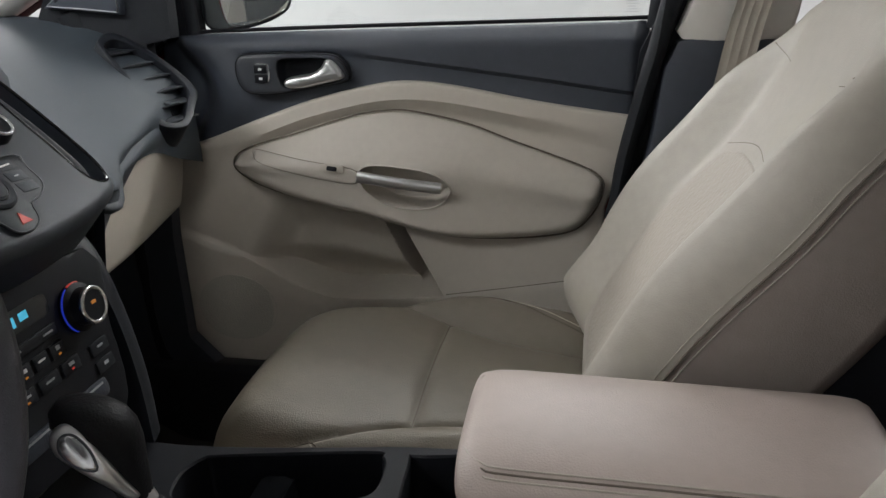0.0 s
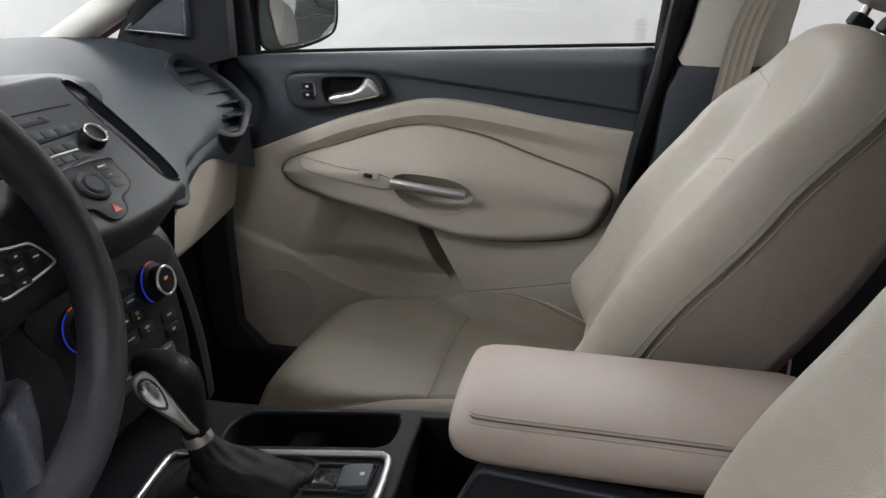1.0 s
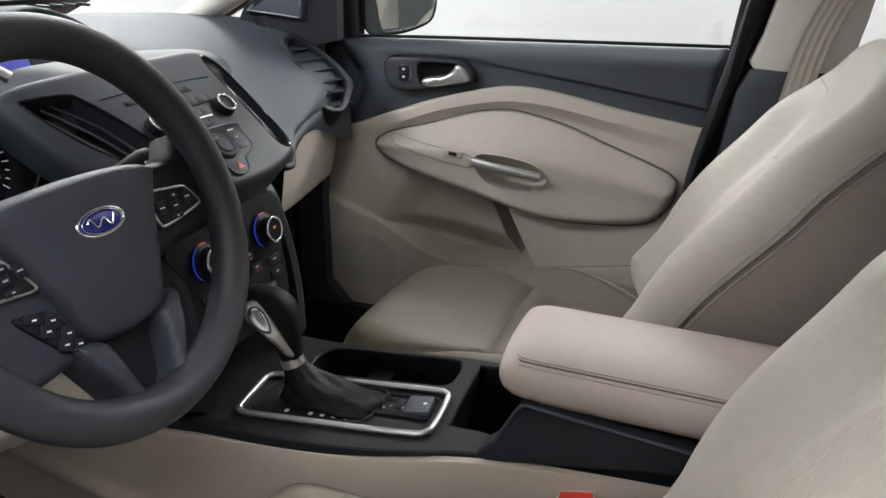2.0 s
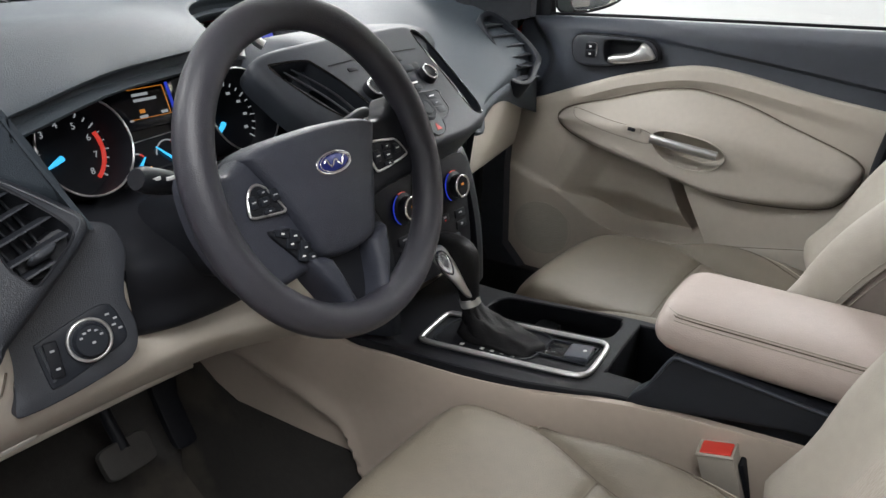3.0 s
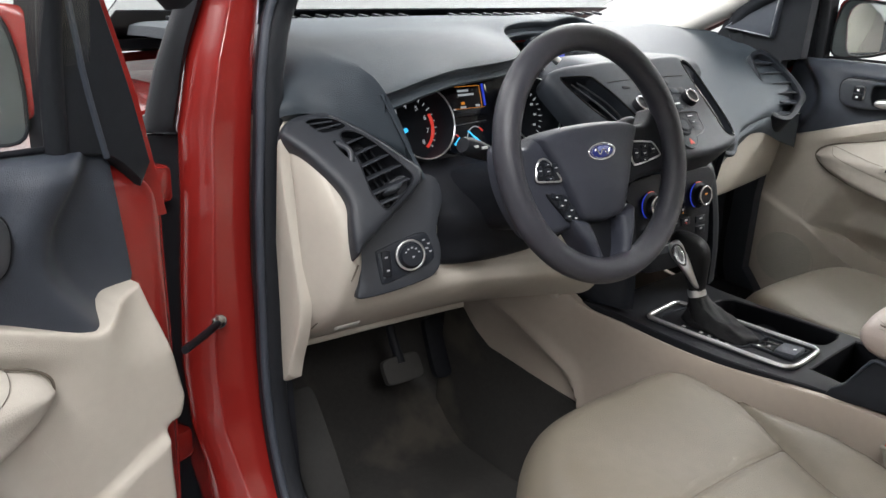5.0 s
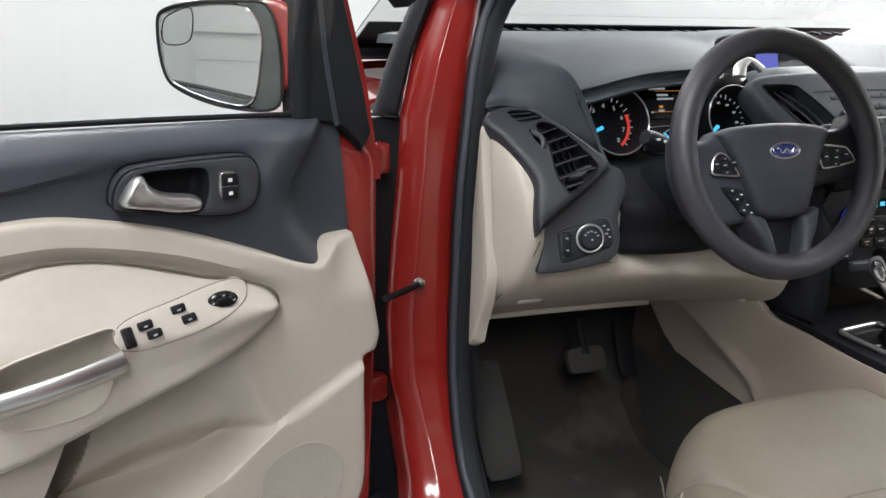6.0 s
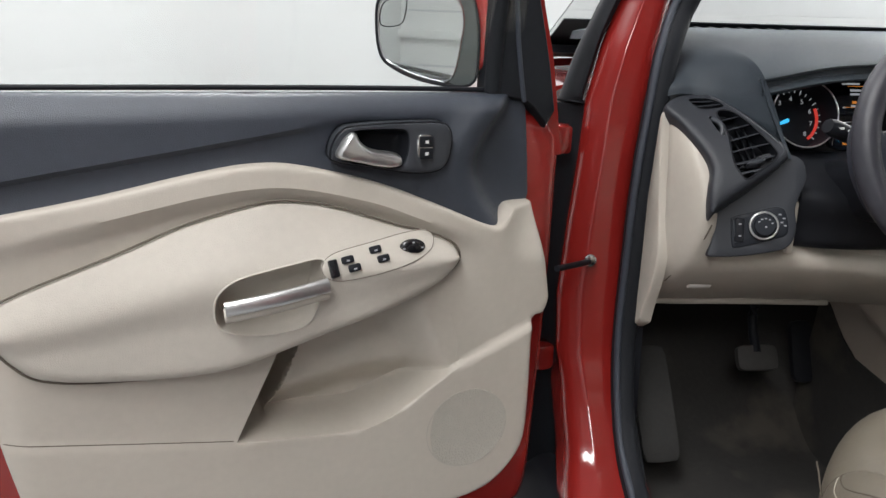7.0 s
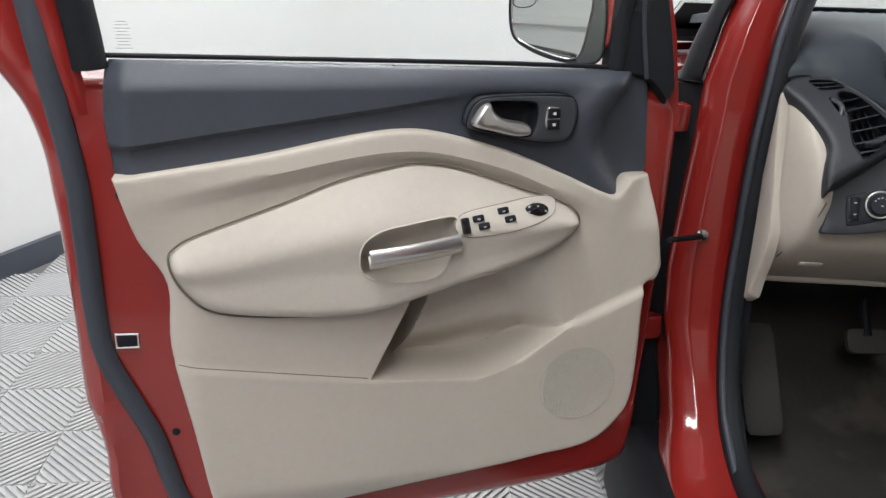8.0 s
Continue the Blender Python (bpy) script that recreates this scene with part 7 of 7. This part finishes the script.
sheet("kick_trim", kick_o, lambda u, v, d: np.vstack([u, -0.674 - 0.008 * dome(d, 0.003) + 0.10 * np.maximum(u + 0.56, 0), v]), lambda u, v, d: np.vstack([u, -0.660 + 0 * u, v]), BEIGE, body, "beige kick panel trim", res=0.02, rings=(0.0008, 0.002, 0.003))
sheet("lower_kick", [(-0.585, 0.70), (-0.56, 0.50), (-0.45, 0.40), (-1.0, 0.36), (-1.0, 0.70)], lambda u, v, d: np.vstack([u, -0.660 + 0 * u, v]), lambda u, v, d: np.vstack([u, -0.68 + 0 * u, v]), BLACK, body, "black lower kick panel", res=0.06)
sheet("passenger_kick", [(-0.66, 0.95), (-0.676, 0.75), (-0.672, 0.55), (-0.56, 0.43), (-0.50, 0.33), (-1.05, 0.33), (-1.05, 0.95)], lambda u, v, d: np.vstack([u, 0.690 + 0 * u, v]), lambda u, v, d: np.vstack([u, 0.72 + 0 * u, v]), DARK, body, "dark passenger kick panel", res=0.08)
shell_of("passenger_sill", [cr([(x, 0.655, 0.33), (x, 0.668, 0.47), (x, 0.69, 0.50), (x, 0.78, 0.45), (x, 0.85, 0.22)], 4) for x in (-0.80, -0.2, 0.4)], (0, 0.0, -0.02), BLACK, body, "black passenger sill")
tube("passenger_seal", cr([(-0.66, 0.705, 0.44), (-0.735, 0.712, 0.52), (-0.748, 0.712, 0.80), (-0.765, 0.705, 1.05), (-0.80, 0.69, 1.18), (-0.60, 0.655, 1.31)], 6), 0.026, RUBBER, body, "black passenger opening seal", sides=8)
tube("pillar_strip", cr([(-0.690, -0.715, 1.28), (-0.690, -0.740, 1.23), (-0.685, -0.774, 1.15), (-0.675, -0.798, 1.075), (-0.672, -0.802, 1.055)], 5), 0.024, RUBBER, body, "black weatherstrip beside the pillar", sides=10, flat=0.6)
tube("check_strap", cr([(-0.598, -0.765, 0.792), (-0.56, -0.798, 0.800), (-0.51, -0.842, 0.812)], 4), 0.0055, BLACK, body, "black door check strap", sides=8)
lathe("strap_bolt", [(0.011, 0), (0.011, 0.006), (0.006, 0.008), (0, 0.008)], axes((-0.604, -0.762, 0.794), (0, 1, 0), (0, 0, 1)), CHROME, body, "check strap bolt", 12)
for z in (1.0, 0.60):
    block("door_hinge", 0.04, 0.035, 0.05, pose(-0.630, -0.828, z, 0, 0, 20), RED, body, "red painted door hinge", bevel=0.008)
sill = [cr([(x, -0.795, 0.395), (x, -0.83, 0.385), (x, -0.87, 0.33), (x, -0.88, 0.24), (x, -0.84, 0.20)], 4) for x in (-0.62, -0.2, 0.3, 1.2)]
shell_of("sill_cover", sill, (0, 0.03, -0.01), BLACK, body, "black plastic sill cover")
for sgn in (-1, 1):
    # windscreen pillar
    ap = [(-1.10, 0.72 * sgn, 1.08), (-0.85, 0.69 * sgn, 1.20), (-0.60, 0.655 * sgn, 1.33), (-0.25, 0.60 * sgn, 1.50)]
    if sgn < 0:
        ap = [(x, y + 0.095, z) for x, y, z in ap]
    tube("windscreen_pillar", cr(ap, 6), 0.036, PILLAR if sgn > 0 else DARK, body, "windscreen pillar", sides=10, flat=0.8)
    tube("pillar_moulding", cr([(x - 0.02, y + (0.05 if sgn > 0 else -0.012), z - 0.01) for x, y, z in ap], 6), 0.028, BLACK, body, "black outer pillar moulding", sides=8)
    fd = [cr([(x, 0.74 * sgn, zt), (x, 0.84 * sgn, zt - 0.02), (x, 0.905 * sgn, zt - 0.12), (x, 0.91 * sgn, 0.70), (x, 0.90 * sgn, 0.40)], 5) for x, zt in ((-0.72, 1.085), (-0.95, 1.075), (-1.4, 1.04), (-1.9, 0.97), (-2.25, 0.88))]
    shell_of("fender", fd, (0, -0.02 * sgn, 0), RED, body, "glossy red front fender")
    rq = [cr([(x, 0.75 * sgn, 1.08), (x, 0.86 * sgn, 1.04), (x, 0.91 * sgn, 0.80), (x, 0.88 * sgn, 0.30)], 5) for x in ((0.46, 1.0, 2.1) if sgn < 0 else (0.42, 1.0, 2.1))]
    shell_of("rear_side", rq, (0, -0.05 * sgn, 0), RED, body, "red rear door and quarter panel")
    k = 0.12 if sgn < 0 else 0.0
    bp = [(0.26 + k, 0.74 * sgn, 1.05), (0.29 + k, 0.70 * sgn, 1.25), (0.32 + k, 0.63 * sgn, 1.52)]
    tube("centre_pillar", cr(bp, 5), 0.05, BLACK, body, "black centre pillar", sides=10, flat=0.7)
for sgn in (-1, 1):
    sheet("rear_door_trim", [(0.42 if sgn > 0 else 0.50, 0.30), (2.1, 0.30), (2.1, 1.06), (0.42 if sgn > 0 else 0.50, 1.06)], lambda u, v, d: np.vstack([u, 0.715 * sgn + 0 * u, v]), lambda u, v, d: np.vstack([u, 0.74 * sgn + 0 * u, v]), DARK, body, "dark rear door trim", res=0.2)
# black panel added to stand for the shade in the hinge gap
block("gap_shade_panel", 0.012, 0.16, 0.74, pose(-0.672, -0.840, 0.685), RUBBER, body, "black panel for the shade in the gap behind the hinges", bevel=0.003)
# unseen dark panels, added to keep light from behind out of the cabin
for sgn in (-1, 1):
    tint = link("rear_light_block", [(x, (0.735 - 0.25 * (z - 1.06) + t) * sgn, z) for t in (0, 0.006) for x, z in ((1.05, 1.06), (2.2, 1.06), (2.1, 1.36), (1.05, 1.55))], [(0, 1, 2, 3), (7, 6, 5, 4), (0, 4, 5, 1), (1, 5, 6, 2), (2, 6, 7, 3), (3, 7, 4, 0)], GLOSSBLACK, body, "unseen dark panel that blocks light from behind", smooth=False)
roof = [cr([(x, -0.62, z - 0.03), (x, -0.45, z + 0.01), (x, 0, z + 0.03), (x, 0.45, z + 0.01), (x, 0.62, z - 0.03)], 4) for x, z in ((-0.28, 1.52), (0.1, 1.58), (0.9, 1.60), (1.7, 1.54), (2.15, 1.35))]
shell_of("roof", roof, (0, 0, 0.03), PILLAR, body, "pale headliner under the roof")
skin = [np.array(r) + [0, 0, 0.036] for r in roof]
shell_of("roof_skin", [r * [1, 1.03, 1] for r in skin], (0, 0, 0.012), RED, body, "glossy red roof")
for x in (-1.30, 1.40):
    for sgn in (-1, 1):
        hub_m = axes((x, 0.76 * sgn, 0.345), (1, 0, 0), (0, 0, 1))
        w = lathe("wheel", [(0.20, -0.10), (0.31, -0.10), (0.34, -0.08), (0.345, -0.04), (0.345, 0.04), (0.34, 0.08), (0.31, 0.10), (0.20, 0.10)], hub_m, TYRE, body, "black rubber tyre", 40)
        lathe("wheel_rim", [(0.205, -0.09), (0.20, -0.07), (0.12, -0.03), (0.05, -0.05), (0.0, -0.05), (0.0, 0.05), (0.05, 0.05), (0.12, 0.03), (0.20, 0.07), (0.205, 0.09)], hub_m, SATIN, w, "silver wheel rim", 40)
tail = [cr([(2.15, y, 1.36), (2.3, y, 1.1), (2.35, y, 0.8), (2.3, y, 0.35)], 4) for y in (-0.85, 0, 0.85)]
shell_of("tailgate", tail, (-0.04, 0, 0), RED, body, "red tailgate")
hoodp = [cr([(-1.50, y, 1.085 - 0.05 * abs(y)), (-1.7, y, 1.06 - 0.05 * abs(y)), (-2.1, y, 0.96 - 0.06 * abs(y)), (-2.35, y, 0.80)], 5) for y in (-0.74, -0.4, 0, 0.4, 0.74)]
shell_of("bonnet", hoodp, (0, 0, -0.02), RED, body, "glossy red bonnet")
cowl = [cr([(-1.52, y, 1.075), (-1.46, y, 1.09), (-1.38, y, 1.098)], 3) for y in (-0.72, 0, 0.72)]
shell_of("cowl", cowl, (0, 0, -0.02), BLACK, body, "black cowl below the windscreen")
for y0, y1 in ((-0.55, 0.05), (0.10, 0.62)):
    tube("wiper", cr([(-1.46, y0, 1.10), (-1.40, (y0 + y1) / 2, 1.135), (-1.38, y1, 1.14)], 5), 0.008, BLACK, body, "black wiper arm", sides=6)
ws = [cr([(-1.42, y, 1.10), (-1.05, y * 0.97, 1.262), (-0.62, y * 0.92, 1.42), (-0.28, y * 0.86, 1.52)], 5) for y in (-0.70, -0.35, 0, 0.35, 0.70)]
wsg = shell_of("windscreen", ws, (0, 0, 0.004), GLASS, body, "clear windscreen")
wsg.visible_shadow = False
frit = [cr([(-1.415, y, 1.098), (-1.34, y * 0.99, 1.128), (-1.245, y * 0.985, 1.168)], 4) for y in np.linspace(-0.70, 0.70, 9)]
shell_of("frit_band", frit, (0, 0, -0.003), BLACK, body, "black ceramic band at the foot of the windscreen")

tri = np.array([(-0.835, 1.150), (-0.783, 1.191), (-0.72, 1.235), (-0.690, 1.235), (-0.697, 1.138), (-0.762, 1.144)])
quarter = sheet("corner_panel", tri, lambda u, v, d: np.vstack([u, 0.672 - 0.004 * dome(d, 0.006), v]), lambda u, v, d: np.vstack([u, 0.70 + 0 * u, v]), DARK, body, "triangular charcoal corner panel", res=0.02, rings=(0.002, 0.005))
tube("panel_groove", [(x, 0.6685, z) for x, z in tri * 0.9 + tri.mean(0) * 0.1], 0.0018, GREYMARK, quarter, "fine pale edge", sides=6, closed=True)
sheet("corner_surround", [(-0.90, 1.05), (-0.84, 1.165), (-0.72, 1.262), (-0.62, 1.30), (-0.622, 1.10), (-0.668, 1.09), (-0.668, 1.05)], lambda u, v, d: np.vstack([u, 0.682 + 0 * u, v]), lambda u, v, d: np.vstack([u, 0.71 + 0 * u, v]), RUBBER, body, "black surround of the corner panel", res=0.04)

# ---- passenger's centre pillar trim, belt ----
bt = empty("pillar_trim", "pale upper and charcoal lower pillar trim", "pillar trim", kind="")
sheet("upper_pillar", cr([(0.186, 1.092), (0.194, 1.15), (0.225, 1.30), (0.25, 1.48), (0.40, 1.48), (0.36, 1.25), (0.345, 1.15), (0.322, 1.092)], 3, True), lambda u, v, d: np.vstack([u, 0.690 - 0.11 * np.clip(v - 1.1, 0, 1) - 0.010 * dome(d, 0.010), v]), lambda u, v, d: np.vstack([u, 0.72 - 0.11 * np.clip(v - 1.1, 0, 1), v]), PILLAR, bt, "pale upper pillar trim", res=0.03, rings=(0.003, 0.009))
sheet("lower_pillar", cr([(0.130, 0.80), (0.150, 0.95), (0.180, 1.088), (0.325, 1.088), (0.36, 0.95), (0.40, 0.60), (0.12, 0.60)], 3, True), lambda u, v, d: np.vstack([u, 0.690 - 0.008 * dome(d, 0.010), v]), lambda u, v, d: np.vstack([u, 0.73 + 0 * u, v]), DARK, bt, "charcoal lower pillar trim", res=0.03, rings=(0.003, 0.009))
sheet("pillar_flange", [(0.09, 0.58), (0.20, 0.58), (0.23, 1.10), (0.31, 1.48), (0.225, 1.48), (0.150, 1.12), (0.128, 1.07)], lambda u, v, d: np.vstack([u, 0.722 - 0.11 * np.clip(v - 1.1, 0, 1), v]), lambda u, v, d: np.vstack([u, 0.728 - 0.11 * np.clip(v - 1.1, 0, 1), v]), RUBBER, bt, "black flange behind the door edge", res=0.05)
tube("opening_seal", cr([(0.115, 0.702, 0.62), (0.108, 0.702, 0.85), (0.138, 0.698, 1.02), (0.168, 0.692, 1.15), (0.21, 0.66, 1.36), (0.23, 0.63, 1.48)], 6), 0.024, RUBBER, bt, "black opening seal", sides=10, flat=0.6)
belt = empty("seat_belt", "pale beige seat belt webbing hanging from the pillar", "seat belt")
bl = np.array(cr([(0.345, 0.640, 1.45), (0.300, 0.650, 1.28), (0.252, 0.660, 1.148), (0.225, 0.660, 1.00), (0.19, 0.655, 0.86), (0.16, 0.655, 0.66)], 6))
shell_of("webbing", [bl + [0.001 + 0.047 * k / 12, -0.0012 * (k % 3 == 0), 0] for k in range(13)], (0, 0.0025, 0), BELT, belt, "ribbed pale webbing", angle=25)
block("belt_guide", 0.07, 0.02, 0.035, pose(0.365, 0.635, 1.455, 0, 20, 0), BLACK, belt, "black belt guide", bevel=0.006)

# ---- ribbed floor tiles ----
def ribbed(name, size, flip):
    verts, faces = [], []

    def box(poly, z0, z1):
        k, n = len(verts), len(poly)
        verts.extend([(x, y, z0) for x, y in poly] + [(x, y, z1) for x, y in poly])
        faces.append(tuple(range(k + n, k + 2 * n)))
        for i in range(n):
            faces.append((k + i, k + (i + 1) % n, k + n + (i + 1) % n, k + n + i))
    h = size / 2
    box([(-h, -h), (h, -h), (h, h), (-h, h)], -0.016, -0.011)
    pitch = size / 13.0

    def cut(poly, nx, ny, c):
        out = []
        for i in range(len(poly)):
            a, b = poly[i], poly[(i + 1) % len(poly)]
            da, db = a[0] * nx + a[1] * ny - c, b[0] * nx + b[1] * ny - c
            if da <= 0:
                out.append(a)
            if da * db < 0:
                t = da / (da - db)
                out.append((a[0] + (b[0] - a[0]) * t, a[1] + (b[1] - a[1]) * t))
        return out
    g = h - 0.002
    s = math.sqrt(0.5)
    for k in range(-14, 15):
        poly = [(-g, -g), (g, -g), (g, g), (-g, g)]
        c = k * pitch * math.sqrt(2) * s
        poly = cut(poly, s, s * flip, c + pitch * 0.26)
        poly = cut(poly, -s, -s * flip, -c + pitch * 0.26) if len(poly) > 2 else poly
        if len(poly) > 2:
            box(poly, -0.012, -0.005)
    me = bpy.data.meshes.new(name)
    me.from_pydata(verts, [], faces)
    me.materials.append(TILE)
    return me


Q = 0.237
tiles = [ribbed("floor_tile", Q, 1), ribbed("floor_tile", Q, -1)]
grid_m = Matrix.Translation((-1.489, -2.585, 0)) @ pose(0, 0, 0, 0, 0, 9)
paving = empty("tile_floor", "grey ribbed interlocking plastic floor tiles", "floor tiles", kind="structure")
for i in range(-7, 13):
    for j in range(-6, 9):
        place = grid_m @ Matrix.Translation(((i + 0.5) * Q, (j + 0.5) * Q, 0))
        if (ROOM.inverted() @ place.translation).y < WY0 + 0.02:
            continue
        ob = new("floor_tile", tiles[(i + j) % 2])
        ob.matrix_world = place
        ob.parent = paving
